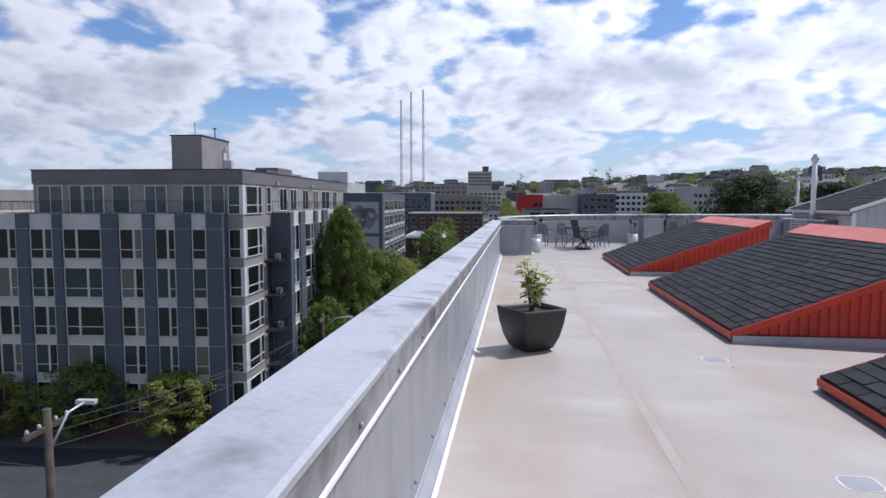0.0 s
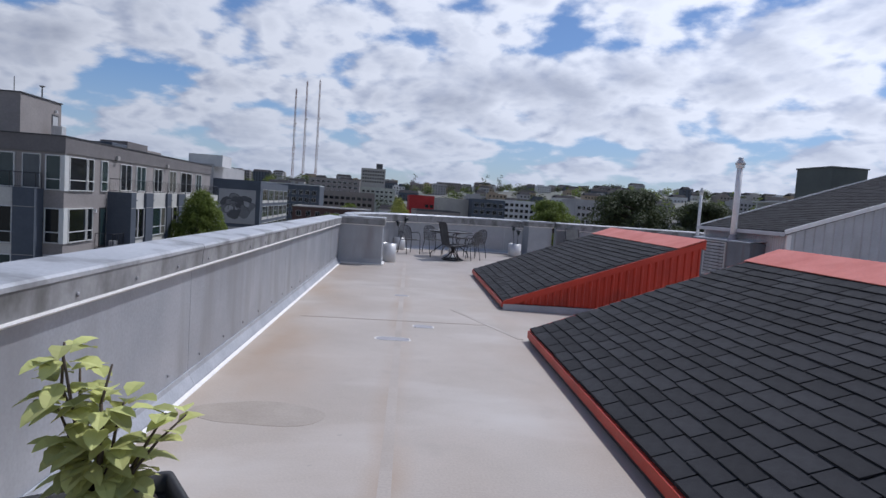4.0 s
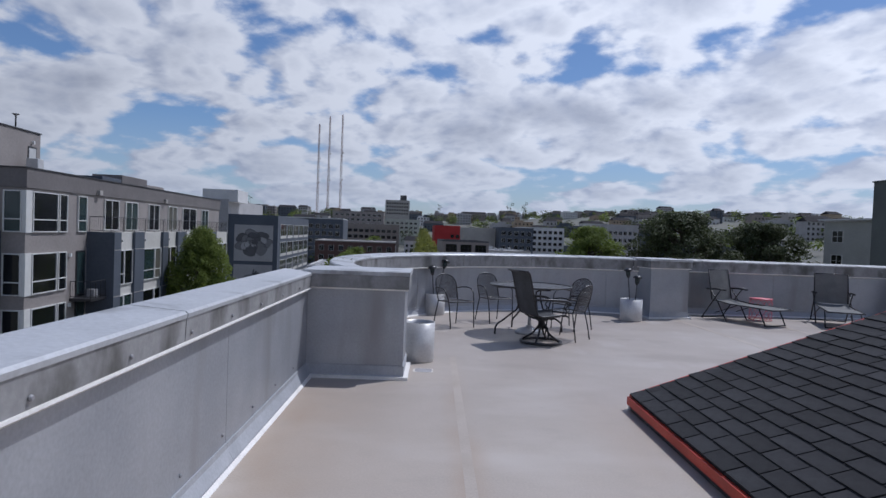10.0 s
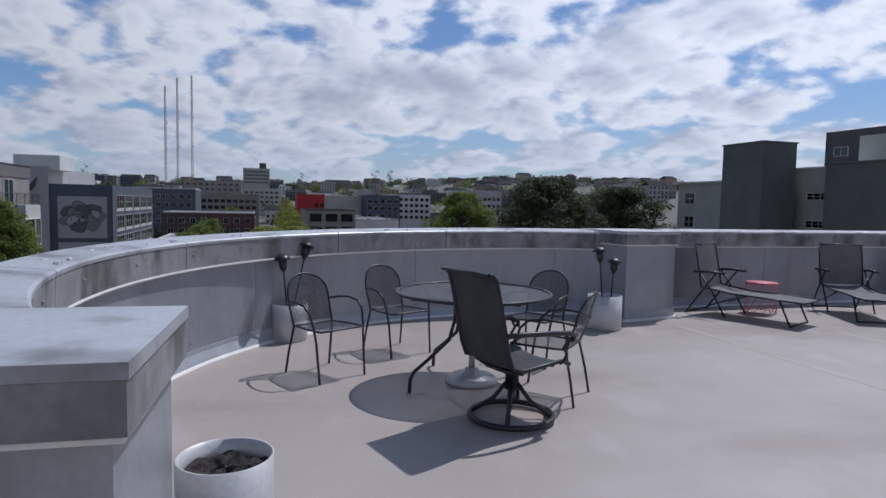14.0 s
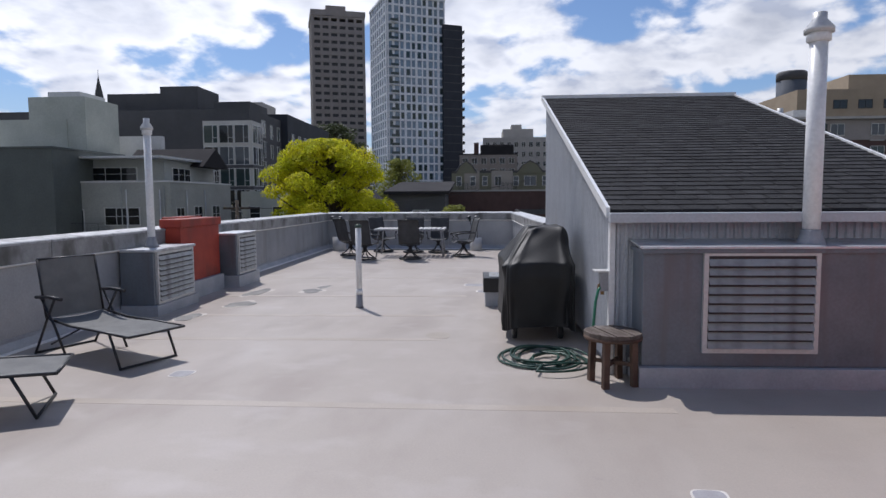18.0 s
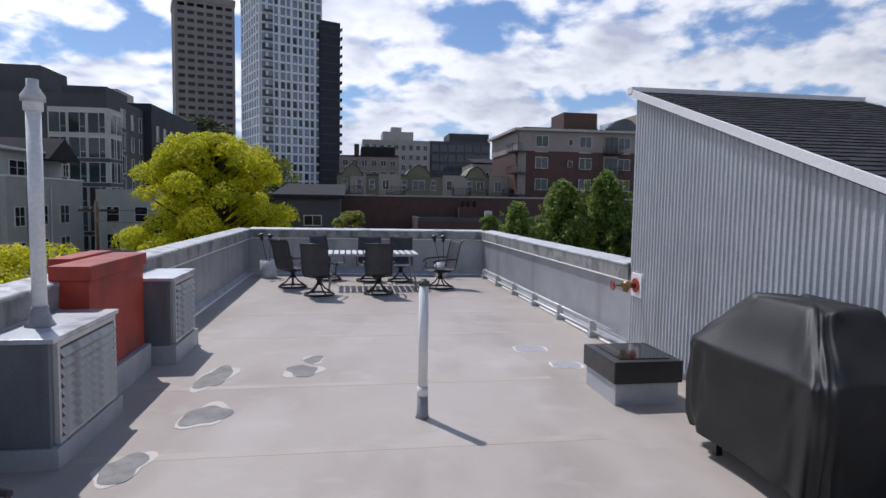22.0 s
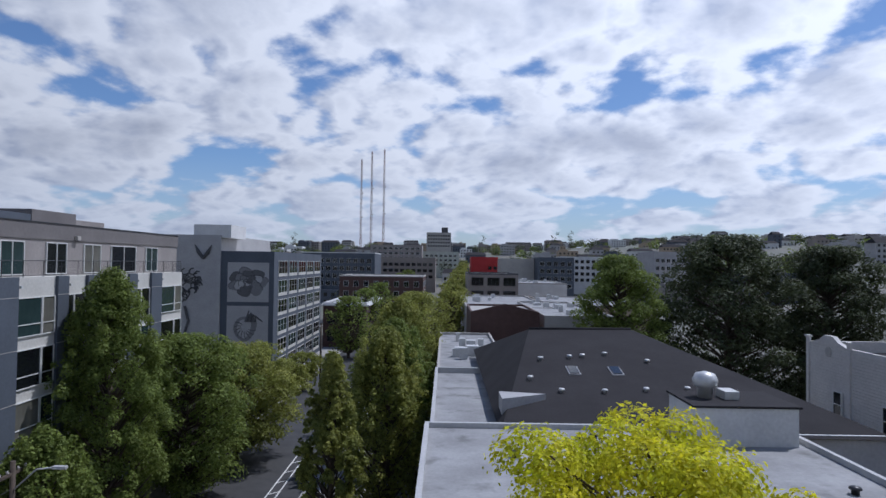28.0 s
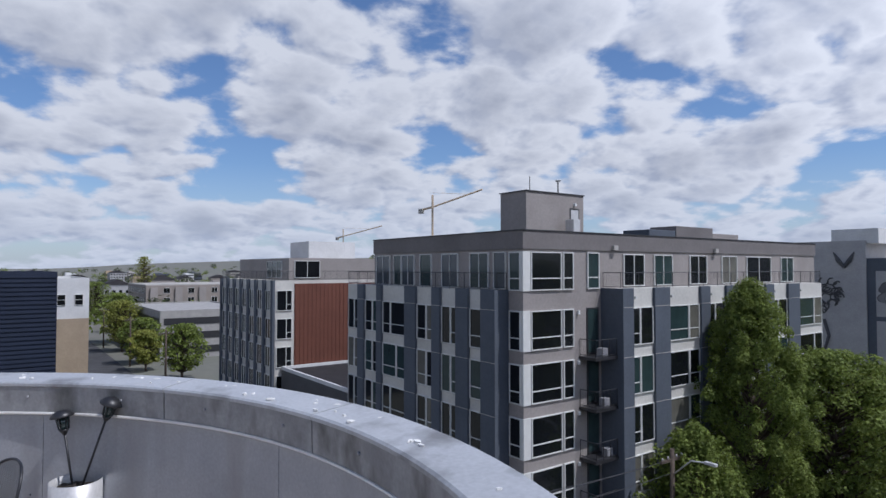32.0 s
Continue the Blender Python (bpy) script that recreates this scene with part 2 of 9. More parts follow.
def deck_mat():
    """Coated deck: broad cloudy tones, pale scuffs, rust-brown stains that follow the walkway's wall and seam."""
    m = mat("deck_coating", (0.46, 0.405, 0.345), (0.395, 0.345, 0.29), 0.5, 0, 0.8, 70, 0.10, stain=(0.53, 0.485, 0.43), stain_scale=0.9, stain_at=(0.52, 0.75), stain_stretch=(0.7, 1.4, 1))
    nt = m.node_tree
    N, L = nt.nodes.new, nt.links.new
    bs = nt.nodes["Principled BSDF"]
    col = bs.inputs["Base Color"].links[0].from_socket
    tc, sep = N("ShaderNodeTexCoord"), N("ShaderNodeSeparateXYZ")
    L(tc.outputs["Object"], sep.inputs[0])

    def mth(op, a, b=None):
        n = N("ShaderNodeMath")
        n.operation = op
        for i, v in enumerate((a, b)):
            if v is None:
                continue
            if isinstance(v, (int, float)):
                n.inputs[i].default_value = v
            else:
                L(v, n.inputs[i])
        return n.outputs[0]

    def noise_of(scale, detail=5, stretch=(1, 1, 1)):
        mp, n = N("ShaderNodeMapping"), N("ShaderNodeTexNoise")
        mp.inputs["Scale"].default_value = stretch
        L(tc.outputs["Object"], mp.inputs[0])
        n.inputs["Scale"].default_value, n.inputs["Detail"].default_value = scale, detail
        L(mp.outputs[0], n.inputs["Vector"])
        return n.outputs["Fac"]

    def band(at, width):
        """1 on the line x = at, falling to 0 at width, its course wavering."""
        x = mth("ADD", sep.outputs[0], mth("MULTIPLY", mth("SUBTRACT", noise_of(0.8), 0.5), 0.25))
        d = mth("ABSOLUTE", mth("SUBTRACT", x, at))
        return mth("MAXIMUM", mth("SUBTRACT", 1.0, mth("DIVIDE", d, width)), 0.0)

    def ramp(v, a, b):
        r = N("ShaderNodeMapRange")
        L(v, r.inputs["Value"])
        r.inputs["From Min"].default_value, r.inputs["From Max"].default_value = a, b
        return r.outputs[0]

    patchy = ramp(noise_of(1.1, 6, (1, 0.45, 1)), 0.35, 0.65)
    walk_part = ramp(sep.outputs[1], 1.5, -1.5)
    rust = mth("ADD", mth("MULTIPLY", band(0.25, 0.75), 0.75), mth("ADD", mth("MULTIPLY", band(1.48, 0.16), 0.9), mth("MULTIPLY", band(2.7, 0.35), 0.45)))
    rust = mth("ADD", rust, 0.14)
    rust = mth("MULTIPLY", mth("MULTIPLY", rust, patchy), walk_part)
    drips = mth("MULTIPLY", ramp(noise_of(2.6, 7), 0.60, 0.72), 0.35)
    specks = mth("MULTIPLY", ramp(noise_of(9.0, 3), 0.72, 0.76), 0.6)

    def mix(fac, a, b):
        n = N("ShaderNodeMix")
        n.data_type = "RGBA"
        L(fac, n.inputs[0])
        L(a, n.inputs[6])
        n.inputs[7].default_value = (*b, 1)
        return n.outputs[2]

    c = mix(mth("MINIMUM", rust, 0.85), col, (0.37, 0.27, 0.185))
    c = mix(drips, c, (0.33, 0.285, 0.24))
    c = mix(specks, c, (0.30, 0.265, 0.23))
    # the terrace beyond the walkway is older and greyer
    old = mth("MULTIPLY", ramp(mth("ADD", sep.outputs[1], mth("MULTIPLY", noise_of(0.5), 3.0)), -2.5, 2.5), 0.55)
    c = mix(old, c, (0.36, 0.315, 0.28))
    ponding = mth("MULTIPLY", ramp(noise_of(0.75, 7, (0.6, 1.3, 1)), 0.50, 0.66), 0.6)
    c = mix(mth("MULTIPLY", ponding, ramp(sep.outputs[1], -1.5, 1.5)), c, (0.285, 0.235, 0.20))
    scuffed = mth("MULTIPLY", ramp(noise_of(1.9, 8, (1.2, 0.7, 1)), 0.56, 0.70), 0.38)
    c = mix(mth("MULTIPLY", scuffed, ramp(sep.outputs[1], -1.5, 1.5)), c, (0.50, 0.46, 0.43))
    L(c, bs.inputs["Base Color"])
    return m


M["deck"] = deck_mat()
M["patch"] = mat("drain_patch", (0.37, 0.36, 0.37), (0.31, 0.30, 0.31), 0.7, 0, 8, 80, 0.2)
M["patch_brown"] = mat("worn_repair_patch", (0.24, 0.23, 0.21), (0.155, 0.15, 0.14), 0.65, 0, 5, 60, 0.2)
M["patch_halo"] = mat("feathered_coating_edge", (0.55, 0.505, 0.45), (0.50, 0.455, 0.40), 0.55, 0, 4, 60, 0.15)
M["patch_rim"] = mat("patch_sealant", (0.70, 0.67, 0.62), (0.60, 0.57, 0.52), 0.6, 0, 10, 80, 0.2)
M["seam"] = mat("deck_seam", (0.47, 0.40, 0.34), (0.43, 0.38, 0.33), 0.6, 0, 4, 60, 0.1)
M["galv"] = mat("galvanised_wall_panel", (0.405, 0.42, 0.445), (0.325, 0.34, 0.365), 0.42, 0.35, 1.3, 50, 0.06, stain=(0.27, 0.27, 0.275), stain_scale=1.5, stain_at=(0.52, 0.74), stain_stretch=(1.6, 1.6, 0.30))
M["coping"] = mat("galvanised_coping", (0.52, 0.53, 0.54), (0.42, 0.43, 0.44), 0.5, 0.35, 1.3, 40, 0.10, stain=(0.22, 0.22, 0.22), stain_scale=2.6, stain_at=(0.54, 0.70))
M["coping_dirty"] = mat("lichen_stained_coping", (0.50, 0.505, 0.51), (0.38, 0.385, 0.39), 0.6, 0.2, 2.2, 40, 0.15, stain=(0.20, 0.20, 0.195), stain_scale=7.0, stain_at=(0.46, 0.68))
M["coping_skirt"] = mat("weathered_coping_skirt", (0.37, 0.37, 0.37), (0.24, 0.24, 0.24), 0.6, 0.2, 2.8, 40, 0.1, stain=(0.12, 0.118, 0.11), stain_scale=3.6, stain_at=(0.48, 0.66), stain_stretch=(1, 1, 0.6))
M["sealant"] = mat("white_sealant", (0.82, 0.80, 0.76), (0.74, 0.72, 0.68), 0.55, 0, 6, 60, 0.2)
M["cove"] = mat("base_flashing", (0.43, 0.445, 0.47), (0.34, 0.355, 0.38), 0.5, 0.1, 3, 50, 0.1)
M["red"] = mat("red_metal_siding", (0.50, 0.045, 0.02), (0.42, 0.04, 0.02), 0.5, 0, 2.5, 60, 0.08, stain=(0.30, 0.035, 0.02), stain_scale=2, stain_at=(0.55, 0.8))
M["red_cap"] = mat("faded_red_cap", (0.62, 0.17, 0.12), (0.52, 0.12, 0.08), 0.5, 0, 2.5, 60, 0.08)
M["red_dark"] = mat("weathered_red_metal", (0.38, 0.045, 0.02), (0.28, 0.03, 0.018), 0.6, 0, 2.5, 60, 0.1, stain=(0.12, 0.03, 0.02), stain_scale=2.0, stain_at=(0.5, 0.75))
M["shingle"] = mat("asphalt_shingle", (0.034, 0.034, 0.036), (0.023, 0.023, 0.025), 0.92, 0, 5, 160, 0.5, island=-0.28, spec=0.25)
M["white_metal"] = mat("white_corrugated_siding", (0.47, 0.49, 0.515), (0.41, 0.425, 0.45), 0.5, 0.1, 2, 40, 0.05, stain=(0.34, 0.34, 0.34), stain_scale=2.2, stain_at=(0.58, 0.8), stain_stretch=(1, 1, 0.25))
M["box_grey"] = mat("blue_grey_sheet_metal", (0.18, 0.205, 0.235), (0.14, 0.16, 0.185), 0.4, 0.3, 2, 40, 0.05, stain=(0.15, 0.15, 0.165), stain_scale=2.4, stain_at=(0.5, 0.72), stain_stretch=(4, 4, 0.25))
M["blade"] = mat("weathered_louvre_blade", (0.44, 0.44, 0.43), (0.34, 0.34, 0.33), 0.5, 0.3, 3, 40, 0.08, stain=(0.20, 0.19, 0.18), stain_scale=5, stain_at=(0.5, 0.7))
M["louvre"] = mat("louvre_metal", (0.62, 0.62, 0.61), (0.54, 0.54, 0.53), 0.45, 0.3, 3, 40, 0.05)
M["pvc"] = mat("white_plastic_pipe", (0.80, 0.80, 0.79), (0.72, 0.72, 0.71), 0.4, 0, 3, 40, 0.03)
M["grey_pvc"] = mat("grey_paint", (0.32, 0.32, 0.33), (0.27, 0.27, 0.28), 0.5, 0, 3, 40, 0.03)
M["black"] = mat("black_powder_coat", (0.022, 0.022, 0.024), (0.016, 0.016, 0.018), 0.4, 0.0, 8, 120, 0.05)
M["sling"] = mat("dark_sling_mesh", (0.060, 0.062, 0.066), (0.045, 0.046, 0.05), 0.8, 0, 6, 300, 0.3)
M["sling_grey"] = mat("grey_sling_mesh", (0.19, 0.19, 0.18), (0.15, 0.15, 0.145), 0.85, 0, 6, 300, 0.3)
M["cover"] = mat("black_vinyl_cover", (0.011, 0.011, 0.011), (0.007, 0.007, 0.007), 0.55, 0, 3, 60, 0.15, spec=0.45)
M["planter"] = mat("black_resin_planter", (0.030, 0.028, 0.027), (0.022, 0.021, 0.02), 0.5, 0, 3, 60, 0.1)
M["soil"] = mat("dry_soil", (0.045, 0.036, 0.028), (0.018, 0.014, 0.011), 0.95, 0, 10, 60, 0.8)
M["can"] = mat("painted_steel_pot", (0.62, 0.61, 0.59), (0.52, 0.51, 0.50), 0.4, 0.3, 3, 40, 0.05, stain_stretch=(1, 1, .2))
M["wood"] = mat("weathered_stool_wood", (0.13, 0.075, 0.05), (0.06, 0.035, 0.024), 0.7, 0, 4, 40, 0.2, stretch=(6, 1, 1))
M["wood_top"] = mat("greyed_stool_boards", (0.15, 0.12, 0.10), (0.07, 0.05, 0.04), 0.8, 0, 5, 40, 0.3, stretch=(1, 6, 1), stain=(0.24, 0.21, 0.19), stain_scale=6, stain_at=(0.55, 0.7))
M["hose_bright"] = mat("brighter_green_hose", (0.02, 0.22, 0.11), (0.012, 0.15, 0.08), 0.4, 0, 6, 60, 0.05)
M["hose"] = mat("green_rubber_hose", (0.014, 0.065, 0.045), (0.010, 0.035, 0.028), 0.45, 0, 6, 60, 0.05)
M["pink"] = mat("pink_wire", (0.75, 0.22, 0.25), (0.65, 0.18, 0.2), 0.5, 0, 6, 60, 0.05)
M["brass"] = mat("old_brass", (0.35, 0.22, 0.10), (0.22, 0.13, 0.06), 0.45, 0.8, 10, 60, 0.1)
M["asphalt"] = mat("asphalt", (0.055, 0.055, 0.057), (0.04, 0.04, 0.042), 0.9, 0, 0.5, 20, 0.2)
M["paving"] = mat("concrete_paving", (0.34, 0.33, 0.31), (0.28, 0.27, 0.26), 0.85, 0, 0.6, 12, 0.2)
M["line"] = mat("road_paint", (0.7, 0.7, 0.68), (0.6, 0.6, 0.58), 0.7, 0, 2, 20, 0.1)
M["ground"] = mat("city_ground", (0.12, 0.13, 0.10), (0.16, 0.15, 0.13), 0.9, 0, 0.02, 0.4, 0.0)
M["glass"] = glass_mat("window_glass", (0.010, 0.012, 0.014))
M["tower_glass"] = glass_mat("blue_tower_glass", (0.27, 0.36, 0.46))
M["glass_green"] = glass_mat("greenish_window_glass", (0.035, 0.06, 0.06))
M["curtain"] = glass_mat("curtained_window_glass", (0.17, 0.165, 0.14), 0.08)
# paler tint than the plain panes: a sky reflection put into the base colour
M["glass_sky"] = glass_mat("sky_tinted_window_glass", (0.075, 0.09, 0.105), 0.05)
M["wframe"] = mat("white_window_frame", (0.66, 0.66, 0.63), (0.6, 0.6, 0.57), 0.5, 0, 2, 30, 0.03)
M["dframe"] = mat("dark_metal_frame", (0.03, 0.03, 0.033), (0.025, 0.025, 0.028), 0.4, 0, 2, 30, 0.03)


def wall_mat(name, c, rough=0.75, k=0.85, **kw):
    kw.setdefault("scale", 0.35)
    return mat(name, c, tuple(v * k for v in c), rough, 0.0, kw.pop("scale"), 6.0, 0.08, stain=tuple(v * 0.75 for v in c), stain_scale=0.25, stain_at=(0.6, 0.85), stain_stretch=(1, 1, 0.3), **kw)


M["taupe"] = wall_mat("taupe_panel", (0.30, 0.272, 0.255))
M["taupe_dark"] = wall_mat("dark_taupe_fascia", (0.175, 0.16, 0.155))
M["slate"] = wall_mat("slate_blue_panel", (0.085, 0.10, 0.125))
M["cream"] = wall_mat("pale_grey_panel", (0.58, 0.565, 0.52))
M["navy"] = wall_mat("navy_cladding", (0.03, 0.034, 0.045))
M["mural_grey"] = wall_mat("mural_grey_wall", (0.39, 0.385, 0.385))
M["mural_mid"] = wall_mat("mid_grey_mural_paint", (0.21, 0.21, 0.215))
M["mural_dark"] = wall_mat("dark_grey_mural_paint", (0.12, 0.12, 0.125))
M["rust"] = wall_mat("rust_siding", (0.145, 0.05, 0.03))
M["brickwall"] = wall_mat("red_brick", (0.095, 0.052, 0.044), scale=1.5)
M["tan"] = wall_mat("tan_masonry", (0.38, 0.30, 0.21))
M["stone"] = wall_mat("pale_concrete", (0.42, 0.40, 0.37))
M["greenwall"] = wall_mat("grey_green_siding", (0.39, 0.40, 0.37))
M["greendark"] = wall_mat("dark_grey_green_panel", (0.118, 0.132, 0.122))
M["charcoal"] = wall_mat("charcoal_panel", (0.08, 0.08, 0.084))
M["beige_siding"] = wall_mat("beige_lap_siding", (0.60, 0.575, 0.54))
M["white_wall"] = wall_mat("white_stucco", (0.66, 0.66, 0.65))
M["tower_brown"] = wall_mat("brown_concrete_tower", (0.29, 0.255, 0.235))
M["tower_white"] = wall_mat("white_tower_frame", (0.84, 0.86, 0.89))
M["white_roof"] = mat("white_membrane_roof", (0.31, 0.31, 0.31), (0.22, 0.22, 0.22), 0.7, 0, 0.5, 6, 0.08, stain=(0.12, 0.12, 0.115), stain_scale=0.7, stain_at=(0.56, 0.72))
M["roof_trim"] = wall_mat("weathered_white_roof_edge", (0.46, 0.46, 0.455))
M["dark_roof"] = wall_mat("dark_shingle_roof", (0.036, 0.034, 0.036), rough=0.9, spec=0.15)
M["brown_wall"] = wall_mat("brown_concrete", (0.27, 0.235, 0.21))
M["redbld"] = wall_mat("bright_red_wall", (0.42, 0.03, 0.03))
M["bluebld"] = wall_mat("dark_blue_tile", (0.010, 0.018, 0.042))
M["olive"] = wall_mat("olive_green_siding", (0.20, 0.20, 0.135))
M["cream_old"] = wall_mat("weathered_cream_render", (0.36, 0.33, 0.28))
M["teal"] = wall_mat("pale_green_wall", (0.47, 0.49, 0.43))


def clapboard(m, course):
    """Adds the relief of overlapping boards to a wall material."""
    nt = m.node_tree
    bs = nt.nodes["Principled BSDF"]
    tc, wv, bp = nt.nodes.new("ShaderNodeTexCoord"), nt.nodes.new("ShaderNodeTexWave"), nt.nodes.new("ShaderNodeBump")
    wv.bands_direction, wv.wave_profile = "Z", "SAW"
    wv.inputs["Scale"].default_value, wv.inputs["Distortion"].default_value = 0.314 / course, 0.0
    bp.inputs["Strength"].default_value, bp.inputs["Distance"].default_value = 0.8, 0.05
    nt.links.new(tc.outputs["Object"], wv.inputs["Vector"])
    nt.links.new(wv.outputs["Fac"], bp.inputs["Height"])
    if bs.inputs["Normal"].links:
        nt.links.new(bs.inputs["Normal"].links[0].from_socket, bp.inputs["Normal"])
    nt.links.new(bp.outputs[0], bs.inputs["Normal"])


clapboard(M["greenwall"], 0.24)
M["steel"] = mat("tower_steel", (0.35, 0.18, 0.16), (0.45, 0.43, 0.42), 0.6, 0.2, 0.05, 3, 0.0)
M["crane"] = mat("crane_paint", (0.55, 0.42, 0.28), (0.5, 0.4, 0.3), 0.6, 0, 1, 5, 0)


def leaf_mat(name, a, b, trans=0.3):
    m = mat(name, a, b, 0.6, 0, 0.6, 9, 0.0, island=0.35, spec=0.25)
    nt = m.node_tree
    bs, out = nt.nodes["Principled BSDF"], nt.nodes["Material Output"]
    tl, mx = nt.nodes.new("ShaderNodeBsdfTranslucent"), nt.nodes.new("ShaderNodeMixShader")
    nt.links.new(bs.inputs["Base Color"].links[0].from_socket, tl.inputs["Color"])
    mx.inputs[0].default_value = trans
    nt.links.new(bs.outputs[0], mx.inputs[1])
    nt.links.new(tl.outputs[0], mx.inputs[2])
    nt.links.new(mx.outputs[0], out.inputs[0])
    return m


M["leaf_green"] = leaf_mat("green_foliage", (0.215, 0.265, 0.06), (0.14, 0.185, 0.04), 0.45)
M["leaf_mid"] = leaf_mat("mid_green_foliage", (0.31, 0.315, 0.07), (0.20, 0.225, 0.05), 0.45)
M["leaf_dark"] = leaf_mat("dark_green_foliage", (0.095, 0.11, 0.05), (0.055, 0.072, 0.03), 0.3)
M["leaf_yellow"] = leaf_mat("yellow_green_foliage", (0.70, 0.64, 0.02), (0.50, 0.53, 0.02), 0.5)
M["leaf_lime"] = leaf_mat("light_green_foliage", (0.26, 0.33, 0.075), (0.16, 0.24, 0.05), 0.5)
M["leaf_purple"] = leaf_mat("purple_foliage", (0.045, 0.02, 0.025), (0.03, 0.015, 0.018))
M["leaf_pale"] = leaf_mat("variegated_foliage", (0.62, 0.60, 0.26), (0.36, 0.44, 0.12))
M["bark"] = mat("bark", (0.10, 0.075, 0.055), (0.06, 0.045, 0.035), 0.9, 0, 3, 20, 0.5)


# ---- mesh helpers ----
def part(name, bm, material, parent=None, label="", smooth=False):
    me = bpy.data.meshes.new(name)
    bm.normal_update()
    bm.to_mesh(me)
    bm.free()
    if smooth:
        for p in me.polygons:
            p.use_smooth = True
    me.materials.append(M[material] if isinstance(material, str) else material)
    ob = new(name, me)
    if parent is not None:
        ob.parent = parent
    if label:
        ob["label"] = label
    return ob


def thing(name, label, category, at=None, group="", kind=""):
    ob = new(name)
    ob.empty_display_size = 0.1
    if at is not None:
        ob.matrix_basis = at
    return tagged(ob, label, category, group, kind)


def box(x0, y0, z0, x1, y1, z1, bevel=0.0, bm=None):
    bm = bm or bmesh.new()
    vs = [bm.verts.new(p) for p in ((x0, y0, z0), (x1, y0, z0), (x1, y1, z0), (x0, y1, z0), (x0, y0, z1), (x1, y0, z1), (x1, y1, z1), (x0, y1, z1))]
    fs = [bm.faces.new([vs[i] for i in q]) for q in ((0, 3, 2, 1), (4, 5, 6, 7), (0, 1, 5, 4), (1, 2, 6, 5), (2, 3, 7, 6), (3, 0, 4, 7))]
    if bevel:
        es = list({e for f in fs for e in f.edges})
        bmesh.ops.bevel(bm, geom=es, offset=bevel, segments=2, affect="EDGES", profile=0.6)
    return bm


def prism(points, z0, z1, bm=None):
    """An upright block over a polygon given counter-clockwise."""
    bm = bm or bmesh.new()
    lo, hi = [bm.verts.new((x, y, z0)) for x, y in points], [bm.verts.new((x, y, z1)) for x, y in points]
    n = len(points)
    bm.faces.new(lo[::-1])
    bm.faces.new(hi)
    for i in range(n):
        bm.faces.new((lo[i], lo[(i + 1) % n], hi[(i + 1) % n], hi[i]))
    return bm


def sweep(profile, stations, bm=None, closed=True):
    """Carry a profile (across, up) along stations of (x, y, nx, ny), the normal pointing to +across."""
    bm = bm or bmesh.new()
    rings = [[bm.verts.new((x + nx * a, y + ny * a, z)) for a, z in profile] for x, y, nx, ny in stations]
    n = len(profile)
    for r0, r1 in zip(rings, rings[1:]):
        for i in range(n if closed else n - 1):
            bm.faces.new((r0[i], r0[(i + 1) % n], r1[(i + 1) % n], r1[i]))
    if closed:
        bm.faces.new(rings[0][::-1])
        bm.faces.new(rings[-1])
    bmesh.ops.recalc_face_normals(bm, faces=bm.faces[:])
    return bm


def tube(points, radius, sides=8, bm=None, caps=True, radii=None):
    """A round bar along points."""
    bm = bm or bmesh.new()
    pts = [Vector(p) for p in points]
    rings = []
    up = None
    for i, p in enumerate(pts):
        d = (pts[min(i + 1, len(pts) - 1)] - pts[max(i - 1, 0)]).normalized()
        if up is None:
            up = Vector((0, 0, 1)) if abs(d.z) < 0.9 else Vector((1, 0, 0))
        a = d.cross(up).normalized()
        b = a.cross(d).normalized()
        up = b
        r = radii[i] if radii else radius
        rings.append([bm.verts.new(p + (a * math.cos(q) + b * math.sin(q)) * r) for q in (2 * math.pi * k / sides for k in range(sides))])
    for r0, r1 in zip(rings, rings[1:]):
        for k in range(sides):
            f = bm.faces.new((r0[k], r0[(k + 1) % sides], r1[(k + 1) % sides], r1[k]))
            f.smooth = sides > 5
    if caps:
        bm.faces.new(rings[0][::-1])
        bm.faces.new(rings[-1])
    return bm


def lathe(profile, sides=32, bm=None, at=(0, 0, 0)):
    """Turn (radius, z) pairs round the z axis."""
    bm = bm or bmesh.new()
    rings = [[bm.verts.new((at[0] + r * math.cos(2 * math.pi * k / sides), at[1] + r * math.sin(2 * math.pi * k / sides), at[2] + z)) for k in range(sides)] for r, z in profile]
    for r0, r1 in zip(rings, rings[1:]):
        for k in range(sides):
            bm.faces.new((r0[k], r0[(k + 1) % sides], r1[(k + 1) % sides], r1[k])).smooth = True
    bm.faces.new(rings[0][::-1])
    bm.faces.new(rings[-1])
    bmesh.ops.recalc_face_normals(bm, faces=bm.faces[:])
    return bm


def arc(cx, cy, r, a0, a1, n):
    return [(cx + r * math.cos(radians(a0 + (a1 - a0) * i / n)), cy + r * math.sin(radians(a0 + (a1 - a0) * i / n))) for i in range(n + 1)]


GRID = radians(3.5)          # the city's streets, turned against the west parapet


def grid(u, v, z=0.0, turn=0.0):
    """A pose at (u, v) on the city's street grid."""
    return pose(u * math.cos(GRID) - v * math.sin(GRID), u * math.sin(GRID) + v * math.cos(GRID), z, 0, 0, math.degrees(GRID) + turn)


def gxy(u, v):
    return (u * math.cos(GRID) - v * math.sin(GRID), u * math.sin(GRID) + v * math.cos(GRID))


# ---- the roof: deck, parapets ----
RC = (3.9, 2.36)              # centre of the round corner
R_IN = 3.78                   # its wall's inner face
NW_A, NW_B = (6.35, 6.34), (21.7, 7.31)     # north parapet, inner face
SE_C = (21.7, 1.70)
PH_N = (13.85, 1.05)
DECK_Z = 0.0


